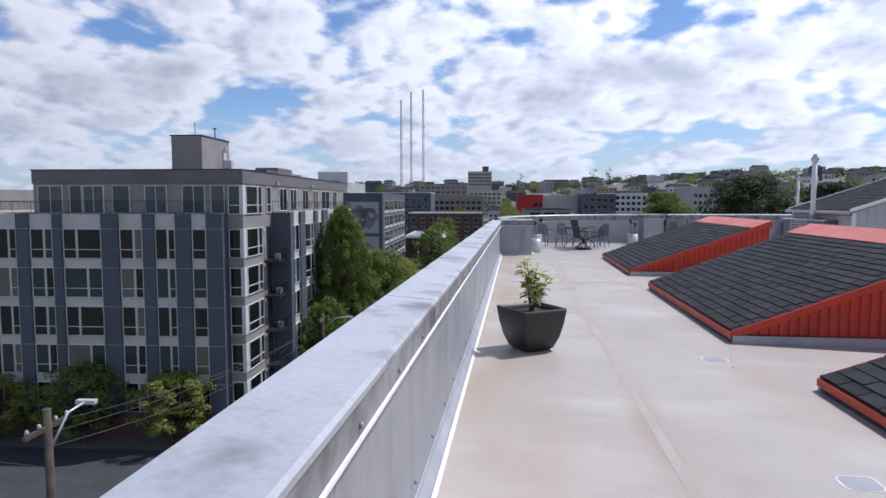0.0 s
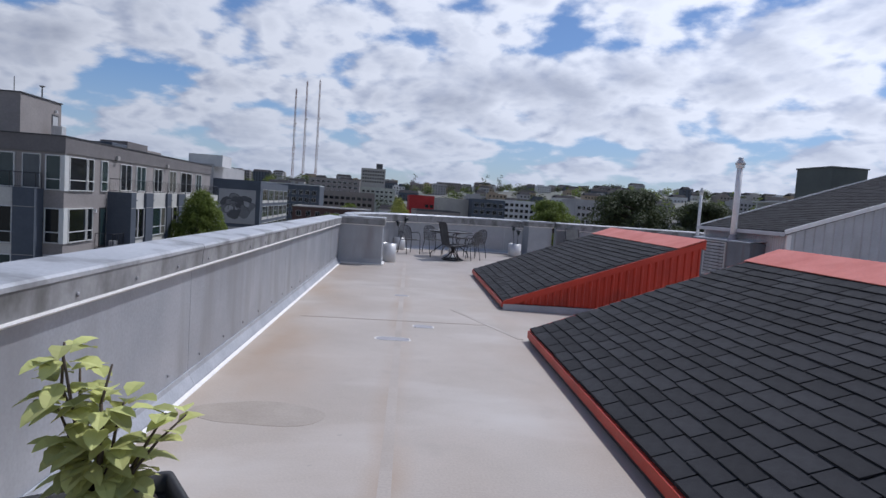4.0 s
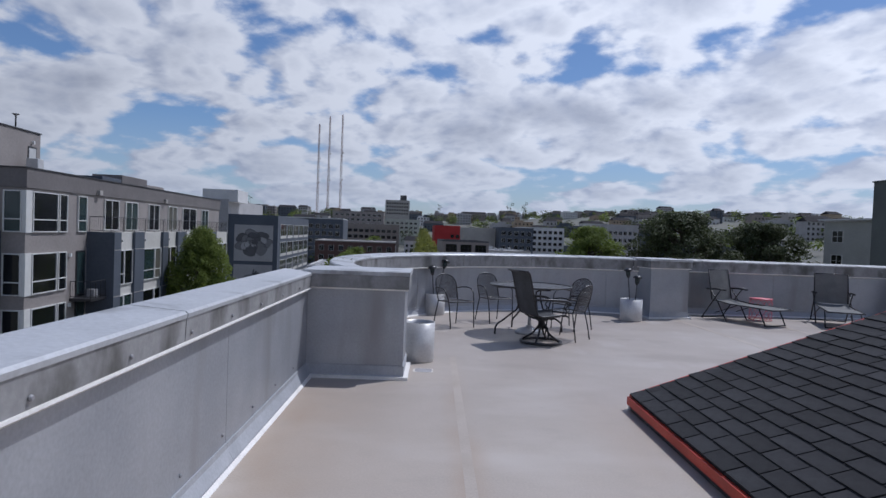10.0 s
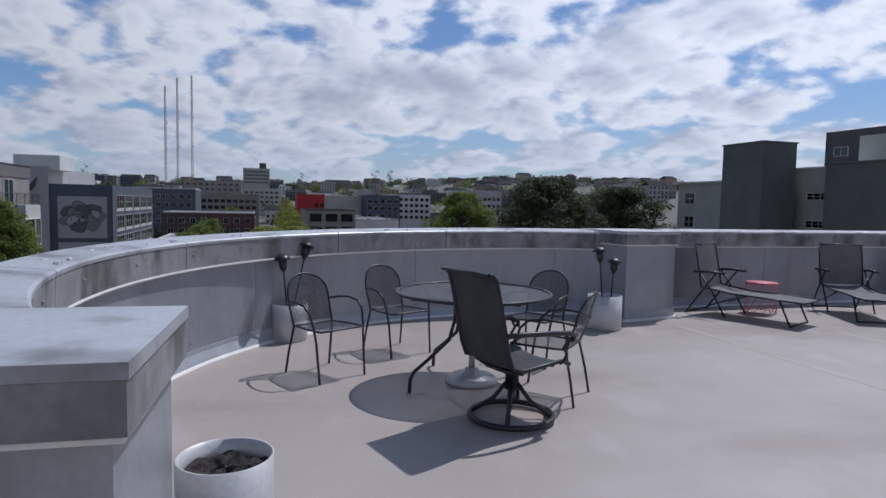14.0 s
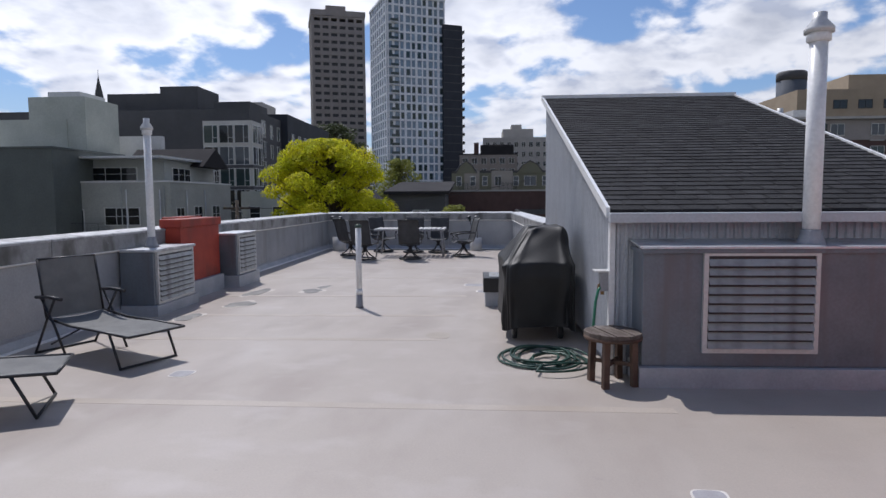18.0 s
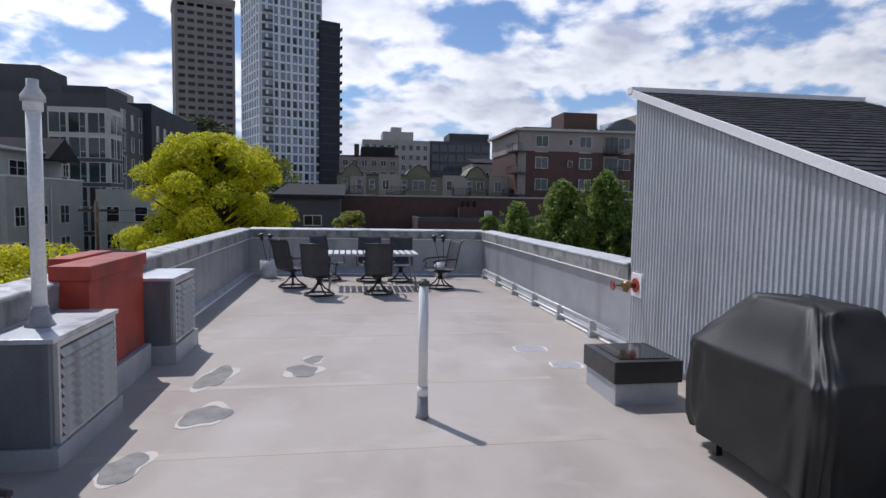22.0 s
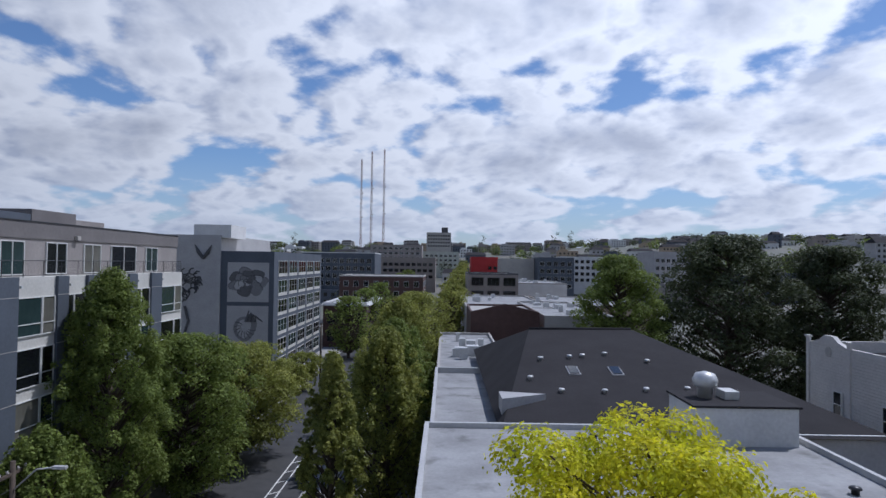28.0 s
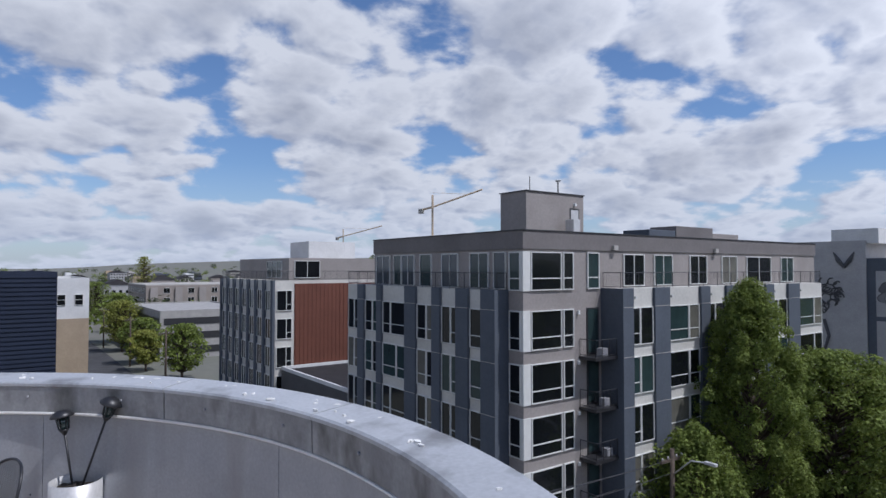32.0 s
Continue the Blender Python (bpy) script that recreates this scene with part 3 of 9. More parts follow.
def deck_outline(o):
    pts = [(-o, -32.0), (PH_N[0] + o, -32.0), (PH_N[0] + o, PH_N[1] - o), (SE_C[0] + o, SE_C[1] - o), (21.7 + o, 7.31 + o), (6.35, 6.34 + o)]
    pts += arc(RC[0], RC[1], R_IN + o, 55, 209, 40)
    pts += [(-o, 0.3)]
    return pts


floor_deck = part("floor", prism(deck_outline(0.02), -0.25, DECK_Z), "deck")
tagged(floor_deck, "pale beige coated roof deck with rust-brown stains", "floor", kind="structure")
body = part("building_body", prism(deck_outline(0.20), -17.0, -0.25), "stone")
tagged(body, "pale masonry walls of the building under the roof", "building", kind="structure")


def line_stations(p, q, n=1):
    """Stations along a straight run whose inner side is on the left."""
    d = Vector((q[0] - p[0], q[1] - p[1])).normalized()
    return [(p[0] + (q[0] - p[0]) * i / n, p[1] + (q[1] - p[1]) * i / n, -d.y, d.x) for i in range(n + 1)]


def shifted(profile, top):
    return [(a, z if z < 0.5 else z - 1.10 + top) for a, z in profile]


P_PANEL = [(-0.21, -0.2), (0.0, -0.2), (0.0, 0.925), (-0.21, 0.925)]
P_COPING = [(-0.24, 0.94), (-0.255, 0.94), (-0.255, 1.085), (-0.24, 1.10), (0.035, 1.078), (0.047, 1.066), (0.047, 1.046), (0.036, 1.046), (0.036, 1.061), (-0.24, 1.085)]
P_SKIRT = [(0.010, 0.932), (0.036, 0.930), (0.041, 1.044), (0.010, 1.044)]
P_BEAD = [(0.002, 0.902), (0.030, 0.906), (0.046, 0.918), (0.044, 0.928), (0.002, 0.931)]
P_COVE = [(0.002, -0.01), (0.055, -0.01), (0.050, 0.030), (0.014, 0.10), (0.012, 0.135), (0.002, 0.135)]
P_FOOT = [(0.052, -0.01), (0.080, -0.01), (0.074, 0.006), (0.054, 0.024)]
P_FILL = [(-0.23, 0.935), (0.008, 0.935), (0.030, 1.044), (-0.23, 1.072)]


def screw(ob_parent, x, y, z, nx, ny, mesh_store={}):
    if "m" not in mesh_store:
        bm = lathe([(0.011, 0.0), (0.011, 0.004), (0.007, 0.010)], 8)
        ob = part("screw", bm, "grey_pvc", ob_parent)
        mesh_store["m"] = ob.data
    else:
        ob = new("screw", mesh_store["m"])
        ob.parent = ob_parent
    q = Vector((nx, ny, 0)).to_track_quat("Z", "Y")
    ob.matrix_basis = Matrix.Translation((x, y, z)) @ q.to_matrix().to_4x4()


def parapet(wall, runs, top0, top1, panel_cuts, coping_cuts, cap_mat="coping", foot=True, screws=0.61, low=0.0):
    """A parapet along a chain of stations; cuts are fractions of its length at which pieces part."""
    st = runs
    acc = [0.0]
    for a, b in zip(st, st[1:]):
        acc.append(acc[-1] + math.hypot(b[0] - a[0], b[1] - a[1]))
    total = acc[-1]

    def at(s):
        i = max(k for k in range(len(acc)) if acc[k] <= s + 1e-9)
        i = min(i, len(st) - 2)
        f = (s - acc[i]) / max(acc[i + 1] - acc[i], 1e-9)
        return tuple(st[i][k] + (st[i + 1][k] - st[i][k]) * f for k in range(4))

    def piece(s0, s1):
        return [at(s0)] + [st[k] for k in range(len(st)) if s0 + 1e-6 < acc[k] < s1 - 1e-6] + [at(s1)]

    def top(s):
        return top0 + (top1 - top0) * s / total

    def run(name, prof, mtl, cuts, gap, label=""):
        if name in ("coping_skirt", "sealant_bead"):
            prof = [(a, z - low if z < 0.94 else z) for a, z in prof]
        edges = [0.0] + [c for c in cuts if 0 < c < total] + [total]
        for s0, s1 in zip(edges, edges[1:]):
            ps = piece(s0 + (gap if s0 > 0 else 0), s1 - (gap if s1 < total else 0))
            bm = bmesh.new()
            rings = []
            for x, y, nx, ny in ps:
                s = s0 + (s1 - s0) * (ps.index((x, y, nx, ny)) / max(len(ps) - 1, 1))
                rings.append([bm.verts.new((x + nx * a, y + ny * a, z)) for a, z in shifted(prof, top(s))])
            n = len(prof)
            for r0, r1 in zip(rings, rings[1:]):
                for i in range(n):
                    bm.faces.new((r0[i], r0[(i + 1) % n], r1[(i + 1) % n], r1[i]))
            bm.faces.new(rings[0][::-1])
            bm.faces.new(rings[-1])
            bmesh.ops.recalc_face_normals(bm, faces=bm.faces[:])
            part(name, bm, mtl, wall, label)

    run("panel", P_PANEL, "galv", panel_cuts, 0.0025)
    run("core", P_FILL, "dframe", [], 0)
    run("coping", P_COPING, cap_mat, coping_cuts, 0.006, "galvanised coping cap with grey weathering")
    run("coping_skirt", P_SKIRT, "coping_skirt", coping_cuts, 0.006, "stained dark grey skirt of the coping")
    run("sealant_bead", P_BEAD, "sealant", [], 0, "white sealant line")
    run("base_flashing", P_COVE, "cove", panel_cuts, 0.001)
    if foot:
        run("sealant_strip", P_FOOT, "sealant", [], 0, "white sealant strip along the deck")
    if screws:
        s = 0.3
        while s < total:
            x, y, nx, ny = at(s)
            screw(wall, x + nx * 0.040, y + ny * 0.040, top(s) - 1.10 + 0.965, nx, ny)
            screw(wall, x + nx * 0.002, y + ny * 0.002, 0.20, nx, ny)
            s += screws


wall_west = thing("wall_west", "galvanised metal-clad roof parapet with capped top", "parapet", kind="structure")
W_LEN = 32.0
parapet(wall_west, [(0.0, 0.04 - W_LEN, 1, 0), (0.0, 0.04, 1, 0)][::1], 1.10, 1.045,
        [W_LEN - d for d in (28.6, 24.8, 21.0, 17.2, 13.33, 9.36, 5.95, 2.35)],
        [W_LEN - d for d in (27.5, 24.5, 21.45, 18.4, 15.38, 12.3, 9.25, 6.2, 3.1)])

wall_round = thing("wall_round", "curved galvanised metal parapet round the roof corner", "parapet", kind="structure")
rst = []
for i in range(61):
    a = radians(208 - (208 - 66) * i / 60)
    rst.append((RC[0] + R_IN * math.cos(a), RC[1] + R_IN * math.sin(a), -math.cos(a), -math.sin(a)))
parapet(wall_round, rst, 1.05, 1.11, [2.2, 4.4, 6.6, 8.5], [1.4, 3.4, 5.5, 7.0, 9.0], "coping", screws=0.8, low=0.075)

wall_north = thing("wall_north", "painted metal roof parapet with stained coping", "parapet", kind="structure")
parapet(wall_north, line_stations(NW_B, NW_A, 1), 1.10, 1.11, [2.7, 5.5, 8.3, 11.0, 13.6], [3.05, 6.1, 9.2, 12.3], "coping_dirty", screws=1.0, low=0.07)
wall_east = thing("wall_east", "painted metal roof parapet at the far end", "parapet", kind="structure")
parapet(wall_east, line_stations(SE_C, NW_B, 1), 1.10, 1.10, [1.9, 3.8], [2.8], screws=0, low=0.06)
wall_south = thing("wall_south", "low galvanised roof parapet beside the penthouse", "parapet", kind="structure")
parapet(wall_south, line_stations(PH_N, SE_C, 1), 1.10, 1.10, [2.6, 5.2], [3.0, 6.0], screws=1.0, low=0.06)
wall_end = thing("wall_end", "metal-clad roof parapet closing the far end", "parapet", kind="structure")
parapet(wall_end, line_stations((0, -32), (PH_N[0], -32), 1), 1.10, 1.10, [5, 10], [5, 10], screws=0)
wall_back = thing("wall_back", "metal-clad roof parapet behind the penthouse", "parapet", kind="structure")
parapet(wall_back, line_stations((PH_N[0], -32), (PH_N[0], PH_N[1] - 0.3), 1), 1.10, 1.10, [8, 16, 24], [8, 16, 24], screws=0)


def pilaster(name, pts, top, label):
    """A squat metal-clad pier over a polygon, with its own cap."""
    ob = thing(name, label, "pier", kind="structure")
    cx, cy = sum(p[0] for p in pts) / len(pts), sum(p[1] for p in pts) / len(pts)

    def grown(d):
        out = []
        n = len(pts)
        for i in range(n):
            p0, p1, p2 = Vector(pts[i - 1]), Vector(pts[i]), Vector(pts[(i + 1) % n])
            d0, d1 = (p1 - p0).normalized(), (p2 - p1).normalized()
            n0, n1 = Vector((d0.y, -d0.x)), Vector((d1.y, -d1.x))
            b = (n0 + n1) / (1 + n0.dot(n1))
            out.append(tuple(p1 + b * d))
        return out

    part("body", prism(pts, -0.2, top - 0.165), "galv", ob)
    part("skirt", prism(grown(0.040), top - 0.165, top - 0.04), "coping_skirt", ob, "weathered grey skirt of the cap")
    part("cap", prism(grown(0.046), top - 0.038, top), "coping", ob, "flat galvanised cap")
    part("sealant_bead", prism(grown(0.030), top - 0.182, top - 0.167), "sealant", ob, "white sealant line")
    part("base_flashing", prism(grown(0.012), 0.0, 0.13), "cove", ob)
    part("sealant_foot", prism(grown(0.055), -0.01, 0.030), "sealant", ob)
    return ob


pilaster("pier_west", [(0.002, 0.0), (0.95, 0.0), (0.95, 0.64), (0.35, 0.64), (0.002, 0.64)], 1.049, "square metal-clad pier at the end of the parapet")
pilaster("pier_north", [(5.27, 5.42), (6.04, 5.58), (5.93, 6.36), (5.12, 6.2)], 1.112, "square metal-clad pier between curved and straight parapets")

# ---- dormers ----
SH_W, SH_E, SH_T = 0.29, 0.132, 0.011


def rib_wall(length, z_low, z_high, pitch, depth, bottom=0.0, duty=0.35):
    """A ribbed sheet along +x whose top climbs from z_low to z_high; ribs stand out to -y."""
    bm = bmesh.new()
    xs = []
    x = 0.0
    while x < length - 1e-6:
        w = min(pitch, length - x)
        k = [(0, 0), (1 - duty, 0), (1 - duty * 0.75, -depth), (1 - duty * 0.25, -depth)]
        xs += [(x + w * a, d) for a, d in k]
        x += pitch
    xs.append((length, 0))
    top = lambda q: z_low + (z_high - z_low) * q / length
    cols = [(bm.verts.new((q, d, bottom)), bm.verts.new((q, d, max(top(q), bottom + 0.002)))) for q, d in xs]
    for (a, b), (c, d) in zip(cols, cols[1:]):
        bm.faces.new((a, c, d, b))
    return bm


SHINGLE_MESH = {}


def shingle_mesh():
    if "m" not in SHINGLE_MESH:
        bm = bmesh.new()
        w, e, t = SH_W - 0.014, SH_E + 0.02, SH_T
        vs = [bm.verts.new(p) for p in ((0, 0, t * 1.2), (w, 0, t * 1.2), (w, e, 0.002), (0, e, 0.002), (0, 0, 0), (w, 0, 0))]
        bm.faces.new((vs[0], vs[1], vs[2], vs[3]))
        bm.faces.new((vs[4], vs[5], vs[1], vs[0]))
        bm.faces.new((vs[4], vs[0], vs[3]))
        bm.faces.new((vs[1], vs[5], vs[2]))
        me = bpy.data.meshes.new("shingle")
        bm.to_mesh(me)
        bm.free()
        me.materials.append(M["shingle"])
        SHINGLE_MESH["m"] = me
    return SHINGLE_MESH["m"]


def shingle_field(parent, width, length, m, limit=300, rng=None, flip=False):
    """Shingles in staggered rows over a slope: across = local x, up the slope = local y."""
    rng = rng or random.Random(4)
    rows = int(length / SH_E)
    count = 0
    rest = bmesh.new()
    me = shingle_mesh()
    order = range(rows)
    for r in order:
        off = [0.0, -0.5, -0.25, -0.75][r % 4] * SH_W
        x = off
        while x < width - 0.03:
            x0, x1 = max(x, 0.0), min(x + SH_W, width)
            if x1 - x0 > 0.04:
                y = r * SH_E + rng.uniform(-0.004, 0.004)
                full = x1 - x0 > SH_W - 0.01
                if full and count < limit:
                    ob = new("shingle", me)
                    ob.parent = parent
                    ob.matrix_basis = m @ Matrix.Translation((x0, y, 0.002 + rng.uniform(0, 0.003)))
                    count += 1
                else:
                    t = SH_T * 1.2
                    ps = [(x0 + 0.007, y, t), (x1 - 0.007, y, t), (x1 - 0.007, y + SH_E + 0.02, 0.004), (x0 + 0.007, y + SH_E + 0.02, 0.004), (x0 + 0.007, y, 0), (x1 - 0.007, y, 0)]
                    vs = [rest.verts.new(m @ Vector(p)) for p in ps]
                    rest.faces.new((vs[0], vs[1], vs[2], vs[3]))
                    rest.faces.new((vs[4], vs[5], vs[1], vs[0]))
            x += SH_W
    if rest.faces:
        ob = part("edge_shingles", rest, SHINGLE_FIELD_MAT, parent)
        ob["kind"] = "stuff"
    else:
        rest.free()


SHINGLE_FIELD_MAT = mat("asphalt_shingle_field", (0.034, 0.034, 0.036), (0.023, 0.023, 0.025), 0.92, 0, 5, 160, 0.5, island=0.28, spec=0.25)


def dormer(x0, x1, y0, y1, z_low, z_high, label):
    """A red ribbed roof light housing with a shingled slope rising to +x and a faded cap on its ridge."""
    ob = thing("roof_dormer", label, "dormer", pose(x0, y0, 0), group="red dormers along the roof")
    L, W = x1 - x0, y1 - y0
    rise = z_high - z_low
    slope = math.hypot(L, rise)
    ang = math.atan2(rise, L)
    # solid core just under the skins
    bm = bmesh.new()
    k = 0.03
    pr = [(0.03, 0.0), (L - 0.03, 0.0), (L - 0.03, z_high - 0.05), (0.03, z_low - 0.045)]
    a = [bm.verts.new((x, 0.03, z)) for x, z in pr]
    b = [bm.verts.new((x, W - 0.03, z)) for x, z in pr]
    bm.faces.new(a)
    bm.faces.new(b[::-1])
    for i in range(4):
        bm.faces.new((a[i], b[i], b[(i + 1) % 4], a[(i + 1) % 4]))
    bmesh.ops.recalc_face_normals(bm, faces=bm.faces[:])
    part("frame", bm, "red_dark", ob)
    # sides
    for side in (0, 1):
        bm = rib_wall(L - 0.04, z_low - 0.07, z_high - 0.07, 0.105, 0.024, 0.10, 0.45)
        p = part("side_panel", bm, "red", ob, "red ribbed metal side")
        if side == 0:
            p.matrix_basis = pose(0.02, 0.02, 0)
        else:
            p.matrix_basis = pose(L - 0.02, W - 0.02, 0, 0, 0, 180)
            for v in p.data.vertices:
                q = L - 0.04 - v.co.x
                if v.co.z > 0.11:
                    v.co.z = max(z_low - 0.07 + (z_high - z_low) * q / (L - 0.04), 0.102)
        y = 0.0 if side == 0 else W
        s = -1 if side == 0 else 1
        part("base_flashing", box(0.0, min(y, y + s * 0.035), -0.01, L, max(y, y + s * 0.035), 0.09), "cove", ob, "grey flashing at the foot")
        # sloping trim
        bm = bmesh.new()
        ya, yb = (y - 0.022, y + 0.03) if side == 0 else (y - 0.03, y + 0.022)
        ends = [(0.0, z_low), (L + 0.02, z_high + 0.006)]
        vs = []
        for x, z in ends:
            vs.append([bm.verts.new(p) for p in ((x, ya, z - 0.085), (x, yb, z - 0.085), (x, yb, z + 0.004), (x, ya, z + 0.004))])
        for i in range(4):
            bm.faces.new((vs[0][i], vs[0][(i + 1) % 4], vs[1][(i + 1) % 4], vs[1][i]))
        bm.faces.new(vs[0][::-1])
        bm.faces.new(vs[1])
        bmesh.ops.recalc_face_normals(bm, faces=bm.faces[:])
        part("verge_trim", bm, "red", ob)
    bm = rib_wall(W - 0.04, z_high - 0.06, z_high - 0.06, 0.105, 0.024, 0.10, 0.45)
    p = part("end_panel", bm, "red", ob, "red ribbed metal end")
    p.matrix_basis = pose(L - 0.02, 0.02, 0, 0, 0, 90)
    part("fascia", box(-0.025, -0.01, 0.045, 0.02, W + 0.01, z_low - 0.012, 0.004), "red", ob, "red fascia board at the eave")
    # black strip in the gap below the fascia, standing in for the eave's shade
    part("eave_shadow_board", box(0.0, 0.02, 0.0, 0.03, W - 0.02, 0.05), "black", ob)
    # slope: underlay, then shingles
    # local x runs down towards -y (across), local y up the slope
    m = Matrix.Translation((0.0, W, z_low)) @ Matrix(((0, math.cos(ang), -math.sin(ang), 0), (-1, 0, 0, 0), (0, math.sin(ang), math.cos(ang), 0), (0, 0, 0, 1)))
    bm = bmesh.new()
    vs = [bm.verts.new(m @ Vector(q)) for q in ((0, 0, -0.03), (W, 0, -0.03), (W, slope, -0.03), (0, slope, -0.03), (0, 0, 0), (W, 0, 0), (W, slope, 0), (0, slope, 0))]
    for q in ((0, 3, 2, 1), (4, 5, 6, 7), (0, 1, 5, 4), (1, 2, 6, 5), (2, 3, 7, 6), (3, 0, 4, 7)):
        bm.faces.new([vs[i] for i in q])
    bmesh.ops.recalc_face_normals(bm, faces=bm.faces[:])
    part("roof_deck", bm, "shingle", ob)
    shingle_field(ob, W, slope - 0.30, m, rng=random.Random(int(abs(y0) * 10)))
    # ridge cap
    bm = bmesh.new()
    c0 = slope - 0.40
    vs = [bm.verts.new(m @ Vector(q)) for q in ((-0.02, c0, 0.012), (W + 0.02, c0, 0.012), (W + 0.02, slope + 0.03, 0.016), (-0.02, slope + 0.03, 0.016), (-0.02, c0, 0.020), (W + 0.02, c0, 0.020), (W + 0.02, slope + 0.03, 0.024), (-0.02, slope + 0.03, 0.024))]
    for q in ((0, 3, 2, 1), (4, 5, 6, 7), (0, 1, 5, 4), (1, 2, 6, 5), (2, 3, 7, 6), (3, 0, 4, 7)):
        bm.faces.new([vs[i] for i in q])
    bmesh.ops.recalc_face_normals(bm, faces=bm.faces[:])
    part("ridge_cap", bm, "red_cap", ob, "faded red metal ridge cap")
    part("cap_skirt", box(L + 0.003, -0.02, z_high - 0.12, L + 0.028, W + 0.02, z_high + 0.02, 0.004), "red_cap", ob)
    return ob


dormer(2.94, 5.80, -5.03, -0.80, 0.125, 1.17, "red ribbed dormer with charcoal shingle slope near the seating")
dormer(2.93, 5.66, -11.50, -7.08, 0.135, 1.18, "red ribbed dormer with charcoal shingle slope amid the deck")
dormer(3.06, 5.95, -17.90, -13.28, 0.12, 1.20, "red ribbed dormer with charcoal shingle slope by the walkway")

# ---- stair penthouse ----
PH = pose(8.62, 0.72, 0, 0, 0, 3.6)
PL, PW, PZ0, PZ1 = 5.25, 2.95, 1.415, 3.12
penthouse = thing("stair_penthouse", "white corrugated stair penthouse with a dark shed roof", "penthouse", PH)


def slope_block(x0, x1, y0, y1, za, zb, th, over=0.0):
    bm = bmesh.new()
    pr = [(x0, za - th), (x1, zb - th), (x1, zb), (x0, za)]
    a = [bm.verts.new((x, y0, z)) for x, z in pr]
    b = [bm.verts.new((x, y1, z)) for x, z in pr]
    bm.faces.new(a)
    bm.faces.new(b[::-1])
    for i in range(4):
        bm.faces.new((a[i], b[i], b[(i + 1) % 4], a[(i + 1) % 4]))
    bmesh.ops.recalc_face_normals(bm, faces=bm.faces[:])
    return bm


bm = bmesh.new()
pr = [(0.02, 0.0), (PL - 0.02, 0.0), (PL - 0.02, PZ1 - 0.1), (0.02, PZ0 - 0.1)]
a = [bm.verts.new((x, -0.03, z)) for x, z in pr]
b = [bm.verts.new((x, -PW + 0.03, z)) for x, z in pr]
bm.faces.new(a)
bm.faces.new(b[::-1])
for i in range(4):
    bm.faces.new((a[i], b[i], b[(i + 1) % 4], a[(i + 1) % 4]))
bmesh.ops.recalc_face_normals(bm, faces=bm.faces[:])
part("core", bm, "grey_pvc", penthouse)
p = part("siding_north", rib_wall(PL, PZ1 - 0.07, PZ0 - 0.07, 0.068, 0.014, 0.08, 0.6), "white_metal", penthouse, "white fine-ribbed metal siding")
p.matrix_basis = pose(PL, 0.0, 0, 0, 0, 180)
p = part("siding_south", rib_wall(PL, PZ0 - 0.07, PZ1 - 0.07, 0.20, 0.02, 0.0, 0.3), "white_metal", penthouse, "white wide-ribbed metal siding")
p.matrix_basis = pose(0, -PW, 0)
p = part("siding_west", rib_wall(PW, PZ0 - 0.12, PZ0 - 0.12, 0.068, 0.014, 0.0, 0.6), "white_metal", penthouse)
p.matrix_basis = pose(0, 0, 0, 0, 0, -90)
p = part("siding_east", rib_wall(PW, PZ1 - 0.12, PZ1 - 0.12, 0.2, 0.02, 0.0, 0.3), "white_metal", penthouse)
p.matrix_basis = pose(PL, -PW, 0, 0, 0, 90)
part("roof_sheet", slope_block(-0.10, PL + 0.06, -PW - 0.05, 0.05, PZ0 - 0.035, PZ1 + 0.02, 0.07), "shingle", penthouse)
for y in (0.045, -PW - 0.075):
    part("rake_trim", slope_block(-0.11, PL + 0.08, y, y + 0.03, PZ0 - 0.005, PZ1 + 0.05, 0.085), "pvc", penthouse, "white rake trim")
part("ridge_flashing", box(PL - 0.02, -PW - 0.08, PZ1 - 0.02, PL + 0.09, 0.08, PZ1 + 0.055), "pvc", penthouse)
part("gutter", box(-0.20, -PW - 0.06, PZ0 - 0.13, -0.095, 0.06, PZ0 - 0.05, 0.01), "white_metal", penthouse, "white eave gutter")
part("corner_trim", box(-0.02, -0.02, 0.0, 0.07, 0.022, PZ0 - 0.1), "pvc", penthouse)
part("corner_trim", box(-0.03, -PW - 0.028, 0.0, 0.06, -PW + 0.01, PZ0 - 0.1), "pvc", penthouse)
ang = math.atan2(PZ1 - PZ0, PL)
mR = Matrix.Translation((-0.10, 0.05, PZ0 - 0.035)) @ Matrix(((0, math.cos(ang), -math.sin(ang), 0), (-1, 0, 0, 0), (0, math.sin(ang), math.cos(ang), 0), (0, 0, 0, 1)))
shingle_field(penthouse, PW + 0.1, (PL + 0.16) / math.cos(ang), mR, limit=0)
# door in the south wall
door = part("door", box(3.42, -PW - 0.055, 0.05, 4.34, -PW - 0.03, 2.16, 0.003), "dframe", penthouse, "black metal door")
part("door_frame", box(3.36, -PW - 0.05, 0.0, 3.42, -PW - 0.02, 2.22), "black", penthouse)
part("door_frame", box(4.34, -PW - 0.05, 0.0, 4.40, -PW - 0.02, 2.22), "black", penthouse)
part("door_head", box(3.36, -PW - 0.05, 2.16, 4.40, -PW - 0.02, 2.22), "black", penthouse)
part("door_knob", lathe([(0.01, 0), (0.03, 0.02), (0.03, 0.05), (0.01, 0.06)], 10, at=(0, 0, 0)), "louvre", penthouse).matrix_basis = pose(3.50, -PW - 0.055, 1.0, 90)


